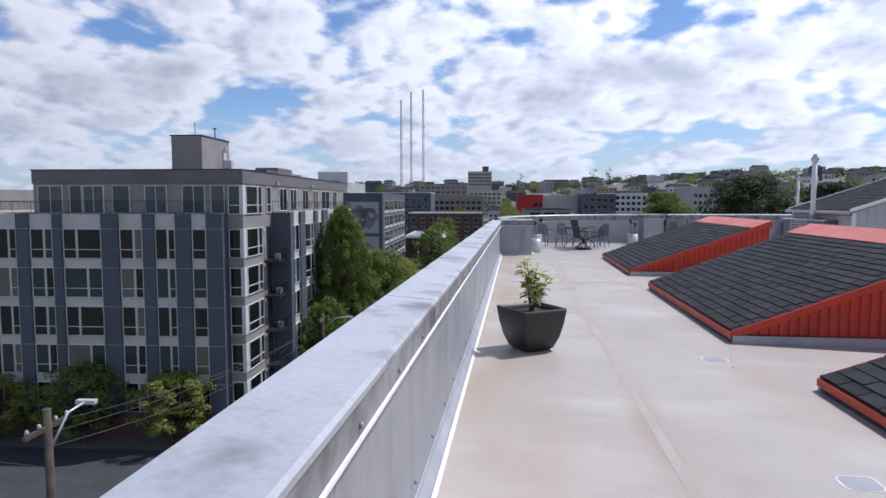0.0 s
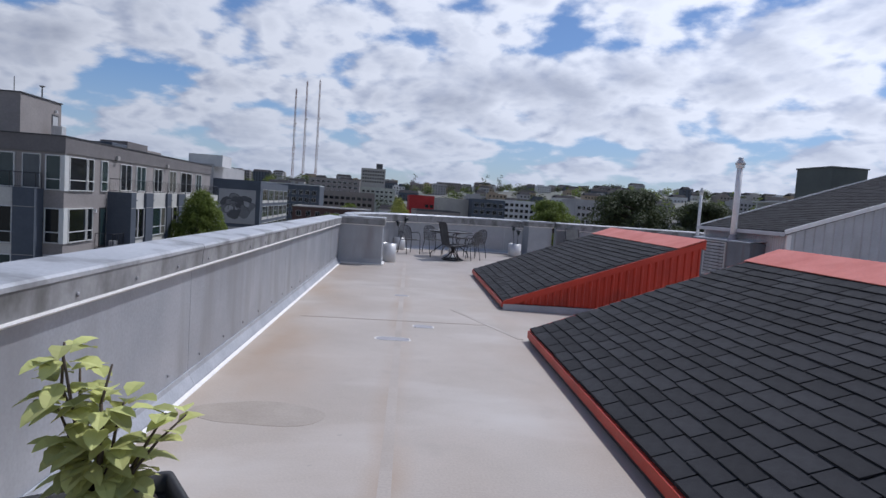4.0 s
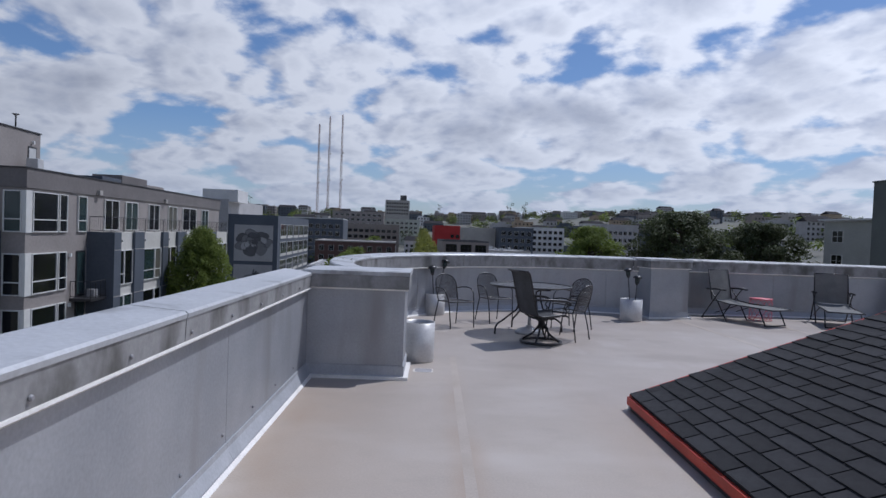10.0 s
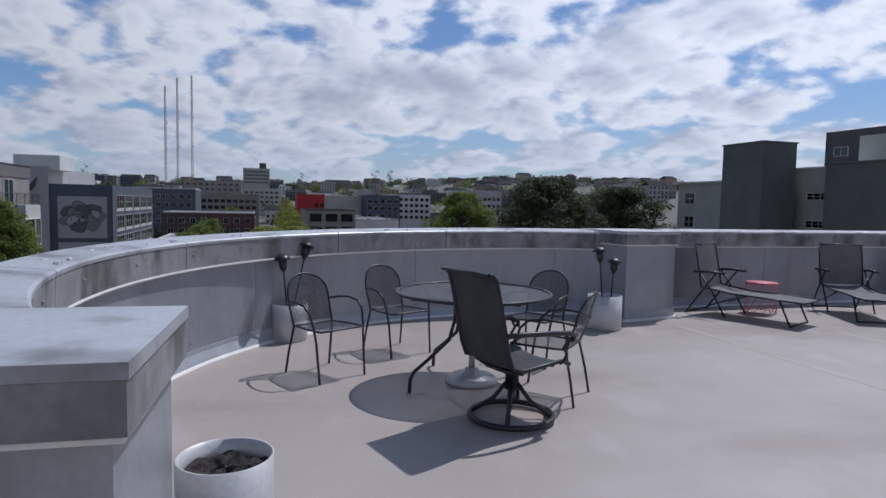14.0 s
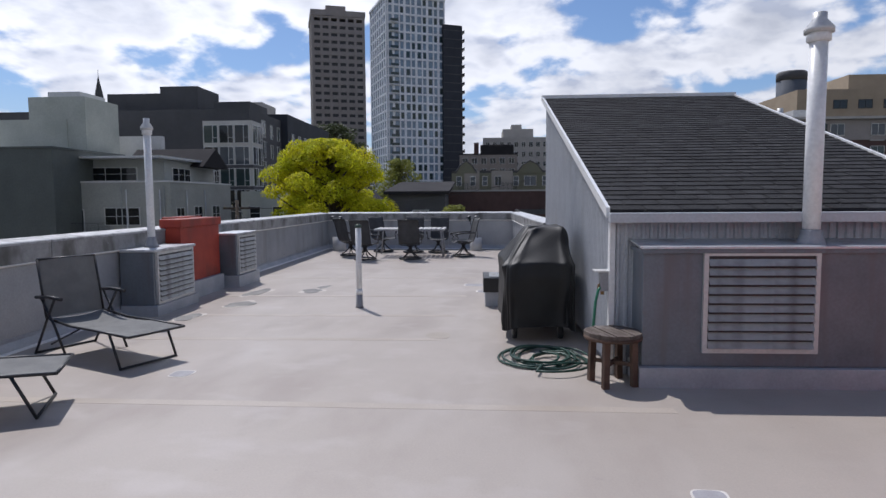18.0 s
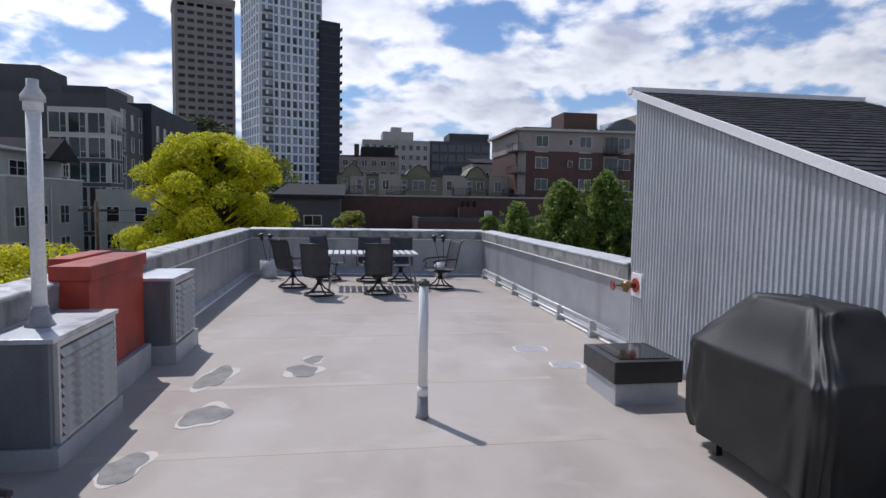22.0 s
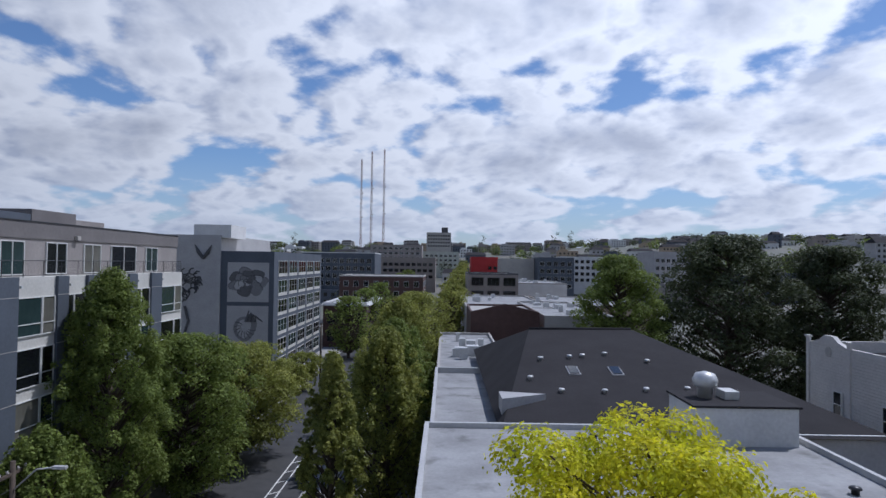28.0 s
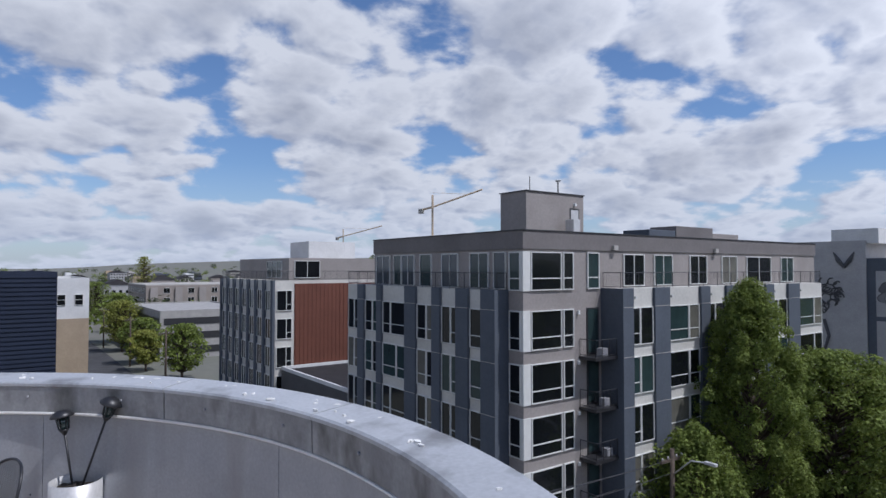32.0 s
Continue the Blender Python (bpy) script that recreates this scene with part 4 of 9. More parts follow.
# bird droppings on the curved coping
rng_d = random.Random(17)
M["dropping"] = mat("dried_bird_dropping", (0.78, 0.77, 0.74), (0.66, 0.65, 0.62), 0.8, 0, 20, 80, 0.2)
for k in range(44):
    a = radians(rng_d.uniform(62, 190))
    rr = R_IN + rng_d.uniform(0.0, 0.21)
    cx, cy = RC[0] + rr * math.cos(a), RC[1] + rr * math.sin(a)
    n, s0, turn = 9, rng_d.uniform(0.006, 0.018), rng_d.uniform(0, 3.14)
    pts = []
    for i in range(n):
        t = 2 * math.pi * i / n
        q = s0 * rng_d.uniform(0.6, 1.3)
        x, y = q * math.cos(t) * 1.7, q * math.sin(t) * 0.8
        pts.append((cx + x * math.cos(turn) - y * math.sin(turn), cy + x * math.sin(turn) + y * math.cos(turn)))
    f = (radians(208) - a) / radians(142)
    zt = 1.05 + 0.06 * f - 0.010
    part("dropping", prism(pts, zt - 0.004, zt + 0.006), "dropping", wall_round, "white dried bird dropping" if k == 0 else "")

# ---- deck details ----
def bar_on_deck(name, x0, y0, x1, y1, w, h, mtl, label, cat):
    d = Vector((x1 - x0, y1 - y0)).normalized()
    n = Vector((-d.y, d.x)) * w / 2
    pts = [(x0 + n.x, y0 + n.y), (x0 - n.x, y0 - n.y), (x1 - n.x, y1 - n.y), (x1 + n.x, y1 + n.y)]
    return part(name, prism(pts, 0.0, h), mtl, floor_deck, label)


M["seam_dark"] = mat("dirty_deck_seam", (0.29, 0.24, 0.19), (0.37, 0.31, 0.25), 0.6, 0, 3, 60, 0.1)
M["old_stain"] = mat("old_puddle_stain", (0.385, 0.33, 0.27), (0.34, 0.29, 0.235), 0.5, 0, 3, 60, 0.1)
M["seam_line"] = mat("deck_seam_line", (0.44, 0.385, 0.325), (0.40, 0.345, 0.29), 0.5, 0, 1.5, 60, 0.1, stain=(0.36, 0.30, 0.24), stain_scale=1.2, stain_at=(0.5, 0.7))
for k, s in enumerate(((1.48, -31, 1.48, 1.2, 0.07), (0.30, -6.35, 2.62, -6.27, 0.035), (2.85, -7.0, 2.2, -5.3, 0.06), (2.6, -12.6, 2.9, -11.6, 0.06))):
    bar_on_deck("deck_seam", *s, 0.0012 + 0.0008 * k, "seam_dark" if s[4] == 0.035 else "seam_line", "coated seam in the deck", "seam")
for x in (5.9, 7.6, 9.64, 11.0, 12.6, 14.8, 16.4, 18.0):
    bar_on_deck("deck_seam", x + 0.12, 2.3 if x > 8 else 0.4, x - 0.18, 6.2, 0.11, 0.0012, "seam_line", "coated seam in the deck", "seam")


def blob(cx, cy, rx, ry, seed, wob=0.12, n=28, sq=2.0):
    rng = random.Random(seed)
    ph = [rng.uniform(0, 6.28) for _ in range(4)]
    pts = []
    for i in range(n):
        a = 2 * math.pi * i / n
        k = 1 + wob * (math.sin(2 * a + ph[0]) * 0.5 + math.sin(3 * a + ph[1]) * 0.35 + math.sin(5 * a + ph[2]) * 0.25)
        c, s = math.cos(a), math.sin(a)
        pts.append((cx + rx * k * math.copysign(abs(c) ** (2 / sq), c), cy + ry * k * math.copysign(abs(s) ** (2 / sq), s)))
    return pts


def deck_patch(cx, cy, rx, ry, seed, sq=4.0, wob=0.03, label="small patched drain cover in the deck", inner="patch", rim="patch_rim"):
    ob = thing("deck_patch", label, "deck patch", group="patches in the deck")
    a = part("rim", prism(blob(cx, cy, rx * 1.10 + 0.004, ry * 1.10 + 0.004, seed, wob + 0.04, sq=sq), -0.01, 0.0025), rim, ob, "pale sealant rim")
    part("plate", prism(blob(cx, cy, rx, ry, seed + 1, wob, sq=sq), -0.01, 0.0042), inner, ob)


for i, (x, y, rx, ry) in enumerate(((1.476, -4.28, 0.10, 0.07), (1.765, -6.59, 0.11, 0.08), (1.43, -7.33, 0.17, 0.08), (2.51, -12.28, 0.11, 0.10), (2.45, -15.1, 0.10, 0.09), (5.73, 0.97, 0.085, 0.08), (5.71, 0.69, 0.085, 0.08), (6.42, 0.54, 0.085, 0.08), (8.25, 4.37, 0.09, 0.085), (13.95, 2.24, 0.14, 0.18), (13.2, 2.0, 0.12, 0.16), (1.15, 0.42, 0.09, 0.08))):
    deck_patch(x, y, rx, ry, 10 + i)
for i, (x, y, rx, ry) in enumerate(((12.83, 5.69, 0.36, 0.15), (11.71, 5.46, 0.25, 0.17), (13.05, 4.86, 0.22, 0.16), (13.50, 4.80, 0.16, 0.10), (10.70, 5.70, 0.22, 0.14))):
    deck_patch(x, y, rx, ry, 40 + i, 2.0, 0.30, "irregular grey repair patch on the deck", "patch_brown", "patch_halo")
part("deck_stain", prism(blob(0.62, -9.75, 0.42, 0.24, 71), 0.0, 0.0015), "old_stain", floor_deck)
part("deck_stain", prism(blob(9.95, 2.36, 0.16, 0.14, 72), 0.0, 0.0022), "old_stain", floor_deck)

# ---- equipment along the north parapet ----
def slats(parent, x0, x1, z0, z1, y, pitch=0.085, tilt=0.05, mtl="louvre"):
    """Angled blades facing -y."""
    n = int((z1 - z0) / pitch)
    me = None
    for i in range(n):
        z = z0 + (i + 0.5) * (z1 - z0) / n
        if me is None:
            bm = bmesh.new()
            h = (z1 - z0) / n
            pr = [(0.0, -h * 0.5), (0.004, -h * 0.5), (tilt, h * 0.22), (tilt - 0.004, h * 0.22)]
            a = [bm.verts.new((x0, y + p[0], p[1])) for p in pr]
            b = [bm.verts.new((x1, y + p[0], p[1])) for p in pr]
            bm.faces.new(a)
            bm.faces.new(b[::-1])
            for k in range(4):
                bm.faces.new((a[k], b[k], b[(k + 1) % 4], a[(k + 1) % 4]))
            bmesh.ops.recalc_face_normals(bm, faces=bm.faces[:])
            ob = part("slat", bm, mtl, parent)
            me = ob.data
        else:
            ob = new("slat", me)
            ob.parent = parent
        ob.matrix_basis = pose(0, 0, z)


# pale lid colour: daylight and sheen on the top are painted in; blotches are stains
M["bright_lid"] = mat("galvanised_lid_lit_tone", (0.66, 0.68, 0.71), (0.52, 0.54, 0.57), 0.38, 0.55, 2, 40, 0.04, stain=(0.30, 0.30, 0.31), stain_scale=3, stain_at=(0.56, 0.72))


def louvre_unit(name, m, w, d, h, label, lx0, lx1, lz0, lz1, curb=0.14, top_mat="bright_lid", pitch=0.066):
    """A sheet-metal housing whose front (-y) carries a louvre; origin at the front's lower west corner."""
    ob = thing(name, label, "vent housing", m)
    part("curb", box(-0.03, -0.035, -0.01, w + 0.03, d, curb, 0.008), "cove", ob, "grey membrane-covered curb")
    part("housing", box(0, 0.02, curb, w, d, h - 0.02, 0.006), "box_grey", ob)
    part("lid", box(-0.02, -0.02, h - 0.035, w + 0.02, d, h, 0.006), top_mat, ob, "sheet-metal lid")
    f = 0.035
    fr = bmesh.new()
    for q in ((lx0 - f, lx1 + f, lz0 - f, lz0), (lx0 - f, lx1 + f, lz1, lz1 + f), (lx0 - f, lx0, lz0, lz1), (lx1, lx1 + f, lz0, lz1)):
        box(q[0], -0.012, q[2], q[1], 0.02, q[3], 0, fr)
    part("louvre_frame", fr, "louvre", ob, "pale metal louvre frame")
    # dark sheet behind the blades, added to give the gaps their shade
    part("screen", box(lx0, 0.004, lz0, lx1, 0.012, lz1), "dframe", ob)
    slats(ob, lx0 + 0.002, lx1 - 0.002, lz0 + 0.005, lz1 - 0.005, -0.034, pitch, 0.036, "blade")
    return ob


ANG_N = math.degrees(math.atan2(NW_B[1] - NW_A[1], NW_B[0] - NW_A[0]))
unit_a = louvre_unit("vent_housing", pose(10.72, 6.13, 0, 0, 0, ANG_N), 1.10, 0.46, 0.865, "blue-grey sheet-metal vent housing against the parapet", 0.09, 1.03, 0.18, 0.79)
unit_b = louvre_unit("vent_housing", pose(13.36, 6.27, 0, 0, 0, ANG_N), 0.92, 0.48, 0.93, "smaller blue-grey sheet-metal vent housing against the parapet", 0.10, 0.84, 0.25, 0.85, curb=0.2)
chim = thing("red_chimney_housing", "weathered red metal chimney housing straddling the parapet", "chimney housing", pose(11.86, 6.42, 0, 0, 0, ANG_N))
part("curb", box(-0.05, -0.06, -0.01, 1.36, 0.2, 0.26, 0.008), "cove", chim)
part("body", box(0.0, 0.0, 0.26, 1.34, 0.30, 1.09, 0.006), "red_dark", chim)
part("cap", box(-0.03, -0.03, 1.091, 1.37, 0.30, 1.215, 0.012), "red_dark", chim, "red sheet-metal cap over the coping")
part("back_cap", box(0.42, 0.302, 1.09, 1.36, 0.50, 1.235, 0.012), "red_dark", chim)


def vent_pipe(x, y, z0, z1, r, label, name="vent_pipe", lean=0.0):
    ob = thing(name, label, "vent pipe", pose(x, y, z0, lean))
    h = z1 - z0
    part("pipe", lathe([(r, 0.0), (r, h - 0.16)], 20), "pvc", ob)
    part("boot", lathe([(r * 2.1, 0.0), (r * 1.7, 0.03), (r * 1.15, 0.11), (r * 1.12, 0.14)], 20), "grey_pvc", ob, "grey rubber boot")
    part("collar", lathe([(r * 1.02, h - 0.20), (r * 1.32, h - 0.19), (r * 1.32, h - 0.13), (r * 1.05, h - 0.12)], 20), "pvc", ob)
    part("cap", lathe([(r * 1.05, h - 0.135), (r * 1.62, h - 0.13), (r * 1.62, h - 0.095), (r * 0.80, h - 0.03), (r * 0.80, h + 0.02), (r * 0.3, h + 0.022)], 20), "louvre", ob, "dull metal rain cap")
    return ob


vent_pipe(11.14, 6.42, 0.865, 2.56, 0.048, "tall white flue pipe with rain cap on a vent housing")
vent_pipe(8.50, -0.78, 1.09, 2.86, 0.065, "tall white flue pipe with rain cap beside the penthouse")


def marker_pole(x, y, h, label):
    ob = thing("standpipe", label, "pipe", pose(x, y, 0))
    part("pipe", lathe([(0.040, 0.17), (0.040, h - 0.04)], 18), "pvc", ob)
    part("sleeve", lathe([(0.062, -0.01), (0.05, 0.03), (0.046, 0.18)], 18), "grey_pvc", ob, "grey flashed sleeve")
    part("coupling", lathe([(0.046, 0.185), (0.046, 0.26)], 18), "pvc", ob)
    part("cap", lathe([(0.045, h - 0.05), (0.045, h - 0.012), (0.025, h - 0.011), (0.025, h + 0.005)], 14), M_CAP, ob, "dark green threaded cap")


M_CAP = mat("dark_green_cap", (0.05, 0.09, 0.07), (0.04, 0.07, 0.05), 0.5, 0, 5, 50, 0.05)
marker_pole(11.60, 3.68, 1.15, "white plastic vent standpipe on the deck")
marker_pole(9.18, -8.93, 1.15, "white plastic vent standpipe among the dormers")

# ---- vent housing west of the penthouse ----
wm = PH @ pose(-0.36, -0.17, 0, 0, 0, -90)
big_unit = louvre_unit("vent_housing", wm, 2.15, 0.36, 1.09, "large blue-grey vent housing in front of the penthouse", 0.49, 1.29, 0.31, 1.035, curb=0.16, top_mat="box_grey", pitch=0.07)
lb = bmesh.new()
lv = [[lb.verts.new((x, y, z)) for y, z in ((-0.03, 1.092), (0.40, 1.135), (0.40, 1.15), (-0.03, 1.107))] for x in (-0.03, 2.2)]
for i in range(4):
    lb.faces.new((lv[0][i], lv[0][(i + 1) % 4], lv[1][(i + 1) % 4], lv[1][i]))
lb.faces.new(lv[0][::-1])
lb.faces.new(lv[1])
bmesh.ops.recalc_face_normals(lb, faces=lb.faces[:])
part("sloped_lid", lb, "bright_lid", big_unit, "sloping metal lid, sunlit tone put into its colour")

# ---- skylight ----
sk = thing("skylight", "small black-framed skylight on a grey curb", "skylight", pose(11.86, 1.36, 0, 0, 0, 4))
part("curb", box(0, 0, -0.01, 0.68, 0.60, 0.20, 0.01), "cove", sk)
part("frame", box(-0.025, -0.025, 0.20, 0.705, 0.625, 0.40, 0.012), "black", sk)
part("pane", box(0.06, 0.06, 0.385, 0.62, 0.54, 0.408), "glass", sk, "dark glazed pane")

# ---- covered barbecue ----
def bbq():
    ob = thing("covered_barbecue", "gas barbecue under a creased black vinyl cover", "barbecue", pose(10.36, 1.33, 0, 0, 0, 4))
    bm = bmesh.new()
    # superellipse rings from hem to top
    levels = [(0.14, 0.69, 0.36), (0.22, 0.695, 0.365), (0.34, 0.70, 0.365), (0.46, 0.70, 0.36), (0.58, 0.70, 0.36), (0.68, 0.705, 0.36), (0.76, 0.71, 0.365), (0.81, 0.715, 0.368), (0.835, 0.705, 0.36), (0.86, 0.67, 0.342), (0.95, 0.56, 0.30), (1.05, 0.45, 0.255), (1.14, 0.365, 0.215), (1.172, 0.335, 0.195), (1.18, 0.29, 0.16)]
    n = 144
    rng = random.Random(8)
    ph = [rng.uniform(0, 6.28) for _ in range(8)]
    rings = []
    for k, (z, a, b) in enumerate(levels):
        ring = []
        for i in range(n):
            t = 2 * math.pi * i / n
            c, s = math.cos(t), math.sin(t)
            e = 2 / 9.0
            x, y = a * math.copysign(abs(c) ** e, c), b * math.copysign(abs(s) ** e, s) - 0.10 * max(0.0, (z - 0.83) / 0.35)
            amp = 0.022 * max(0.2, 1 - z / 1.25)
            w = amp * (math.sin(9 * t + ph[0] + z * 1.5) * 0.6 + math.sin(14 * t + ph[1] - z * 2) * 0.5 + math.sin(23 * t + ph[2]) * 0.35)
            w += 0.018 * noise.noise((x * 3, y * 3, z * 3 + 4))
            w += 0.10 * (0.30 - abs(noise.noise((x * 4.2 + 3, y * 4.2, z * 1.6)))) + 0.055 * (0.3 - abs(noise.noise((x * 9 + z * 5, y * 9, z * 4 + 2))))
            zz = z + (0.03 * math.sin(3 * t + ph[3]) if k == 0 else 0) + (0.012 * math.sin(4 * t + ph[4]) if k > 10 else 0)
            if 7 <= k <= 10:
                zz -= 0.025 * abs(math.sin(1.5 * t + ph[5]))
            r = math.hypot(x, y)
            ring.append(bm.verts.new((x + x / r * w, y + y / r * w, zz)))
        rings.append(ring)
    for r0, r1 in zip(rings, rings[1:]):
        for i in range(n):
            bm.faces.new((r0[i], r0[(i + 1) % n], r1[(i + 1) % n], r1[i])).smooth = True
    bm.faces.new(rings[-1])
    bmesh.ops.recalc_face_normals(bm, faces=bm.faces[:])
    cov = part("cover", bm, "cover", ob, "creased black vinyl cover")
    cov.modifiers.new("smooth", "SUBSURF").render_levels = 2
    cov.modifiers["smooth"].levels = 1
    for x in (-0.46, 0.40):
        for y in (-0.24, 0.24):
            if x < 0:
                wbm = lathe([(0.03, -0.025), (0.085, -0.025), (0.09, 0.0), (0.085, 0.025), (0.03, 0.025)], 18)
                w = part("wheel", wbm, "black", ob)
                w.matrix_basis = pose(x, y, 0.09, 90)
            else:
                part("leg", box(x - 0.025, y - 0.025, 0.0, x + 0.025, y + 0.025, 0.35, 0.004), "black", ob)
    part("base_shelf", box(-0.5, -0.27, 0.16, 0.46, 0.27, 0.19), "black", ob)
    return ob


bbq()

# ---- hose, stool, wall fittings ----
def hose():
    ob = thing("garden_hose", "coiled dark green garden hose lying on the deck", "hose")
    pts = []
    turns = 8
    for i in range(turns * 28 + 1):
        t = i / 28 * 2 * math.pi
        r = 0.40 - 0.22 * ((i / 28 * 0.37) % 1.0)
        cx, cy = 8.98 + 0.10 * math.sin(i / 28 * 2.1), 1.26 + 0.08 * math.cos(i / 28 * 1.7)
        pts.append((cx + r * 1.12 * math.cos(t), cy + r * 0.92 * math.sin(t), 0.014 + 0.010 * (i // 28) * 0.6 + 0.006 * math.sin(i * 0.7)))
    pts += [(9.25, 0.98, 0.03), (8.95, 0.88, 0.03), (8.74, 0.88, 0.03), (8.62, 0.90, 0.03)]
    part("coil", tube(pts, 0.0105, 7), "hose", ob)
    part("riser", tube([(8.62, 0.90, 0.03), (8.58, 0.895, 0.09), (8.59, 0.88, 0.25), (8.60, 0.865, 0.45), (8.615, 0.85, 0.62), (8.645, 0.825, 0.71), (8.665, 0.80, 0.735)], 0.0125, 8), "hose_bright", ob, "brighter green length hanging from the tap")
    part("nozzle_coupling", lathe([(0.016, 0.0), (0.016, 0.06)], 10, at=(8.665, 0.79, 0.67)), "brass", ob)
    return ob


hose()


def stool():
    ob = thing("wooden_stool", "weathered round wooden stool with four legs", "stool", pose(8.34, 0.745, 0, 0, 0, 20))
    n = 9
    r = 0.225
    for i in range(n):
        y0 = -r + 2 * r * i / n + 0.004
        y1 = -r + 2 * r * (i + 1) / n - 0.004
        pts = []
        m = 5
        for k in range(m + 1):
            y = y0 + (y1 - y0) * k / m
            pts.append((math.sqrt(max(r * r - y * y, 1e-4)), y))
        poly = pts + [(-x, y) for x, y in pts[::-1]]
        part("plank", prism(poly, 0.40, 0.425 + (i % 3) * 0.002), "wood_top", ob, "greyed top board")
    part("rim", lathe([(r - 0.05, 0.37), (r + 0.004, 0.37), (r + 0.004, 0.398), (r - 0.05, 0.398)], 32), "wood", ob)
    for a in (45, 135, 225, 315):
        c, s = math.cos(radians(a)), math.sin(radians(a))
        bm = bmesh.new()
        sq = ((-0.024, -0.024), (0.024, -0.024), (0.024, 0.024), (-0.024, 0.024))
        lo = [bm.verts.new((c * 0.175 + dx, s * 0.175 + dy, 0.0)) for dx, dy in sq]
        hi = [bm.verts.new((c * 0.165 + dx, s * 0.165 + dy, 0.385)) for dx, dy in sq]
        bm.faces.new(lo[::-1])
        bm.faces.new(hi)
        for k in range(4):
            bm.faces.new((lo[k], lo[(k + 1) % 4], hi[(k + 1) % 4], hi[k]))
        part("leg", bm, "wood", ob)
    for a in (0, 90):
        b = part("stretcher", box(-0.15, -0.012, 0.16, 0.15, 0.012, 0.19), "wood", ob)
        b.matrix_basis = pose(0, 0, 0, 0, 0, a + 45)


stool()
tap = thing("outdoor_tap_box", "grey outdoor tap box on the penthouse siding", "tap box", PH @ pose(0.03, 0.025, 0))
part("box", box(0.0, -0.02, 0.70, 0.10, 0.06, 0.86, 0.006), "grey_pvc", tap)
part("hood", box(-0.02, -0.02, 0.862, 0.13, 0.11, 0.875, 0.003), "louvre", tap, "pale metal hood")
part("spout", tube([(0.04, 0.05, 0.76), (0.04, 0.07, 0.75), (0.04, 0.075, 0.71)], 0.010, 8), "brass", tap)

valve = thing("standpipe_valve", "brass fire hose valve on a wall plate", "valve", PH @ pose(5.02, 0.02, 0))
part("plate", box(-0.13, -0.015, 0.70, 0.13, 0.012, 0.98, 0.004), "pvc", valve, "white wall plate")
part("flange", tube([(0, 0.012, 0.84), (0, 0.03, 0.84)], 0.085, 20), "red_dark", valve, "red-painted flange")
part("body", tube([(0, 0.03, 0.84), (0, 0.09, 0.84), (0, 0.12, 0.84), (0, 0.18, 0.84)], 0.03, 12, radii=[0.035, 0.035, 0.055, 0.04]), "brass", valve)
part("outlet", tube([(0, 0.12, 0.84), (0, 0.15, 0.76)], 0.032, 12), "brass", valve)
part("stem", tube([(0, 0.18, 0.84), (0, 0.30, 0.84)], 0.012, 8), "brass", valve)
hw = bmesh.new()
ring = [(0.055 * math.cos(2 * math.pi * i / 16), 0.30, 0.84 + 0.055 * math.sin(2 * math.pi * i / 16)) for i in range(17)]
tube(ring, 0.008, 6, hw)
for a in (0, 2.09, 4.19):
    tube([(0, 0.30, 0.84), (0.055 * math.cos(a), 0.30, 0.84 + 0.055 * math.sin(a))], 0.006, 5, hw)
part("handwheel", hw, "red_dark", valve, "worn red handwheel")

sign = thing("exit_sign", "yellowed exit sign box above the penthouse door", "sign", PH @ pose(3.62, -PW - 0.03, 2.30))
M["sign_face"] = mat("yellowed_plastic", (0.55, 0.45, 0.14), (0.45, 0.36, 0.12), 0.5, 0, 3, 30, 0.03)
part("case", box(-0.17, -0.09, 0.0, 0.17, 0.0, 0.24, 0.008), "sign_face", sign)
fc = bpy.data.curves.new("letters", "FONT")
fc.body, fc.size, fc.align_x, fc.extrude = "EXIT", 0.15, "CENTER", 0.002
fo = new("letters", fc)
dg = bpy.context.evaluated_depsgraph_get()
fm = bpy.data.meshes.new_from_object(fo.evaluated_get(dg))
bpy.data.objects.remove(fo)
fm.materials.clear()
fm.materials.append(M["red_dark"])
let = new("letters", fm)
let.parent = sign
let.matrix_basis = pose(0, -0.094, 0.07, 90)
heads = thing("emergency_light", "twin-headed emergency light beside the exit sign", "lamp", PH @ pose(3.98, -PW - 0.03, 2.32))
part("bracket", box(-0.12, -0.05, 0.0, 0.12, 0.0, 0.08, 0.006), "pvc", heads)
for x in (-0.09, 0.10):
    h = part("lamp_head", lathe([(0.02, 0.0), (0.06, 0.03), (0.07, 0.08), (0.055, 0.085)], 16), "pvc", heads)
    h.matrix_basis = pose(x, -0.06, 0.11, 90)
wl = thing("wall_lamp", "dark metal diamond wall lamp on white siding", "lamp", PH @ pose(2.55, -PW - 0.03, 1.72))
part("back_plate", box(-0.13, -0.03, -0.13, 0.13, 0.0, 0.13, 0.004), "black", wl).matrix_basis = pose(0, 0, 0, 0, 45)
part("shade", box(-0.09, -0.13, 0.0, 0.09, -0.035, 0.10, 0.01), "dframe", wl)

# red screen wall and chairs behind the penthouse
rw = thing("red_screen_wall", "deep red low screen wall behind the dormers", "screen wall")
part("panel", box(14.05, -11.5, 0.0, 14.20, -2.4, 1.28, 0.006), "red_dark", rw)
part("cap", box(14.0, -11.55, 1.281, 14.25, -2.35, 1.32, 0.006), "red_cap", rw)

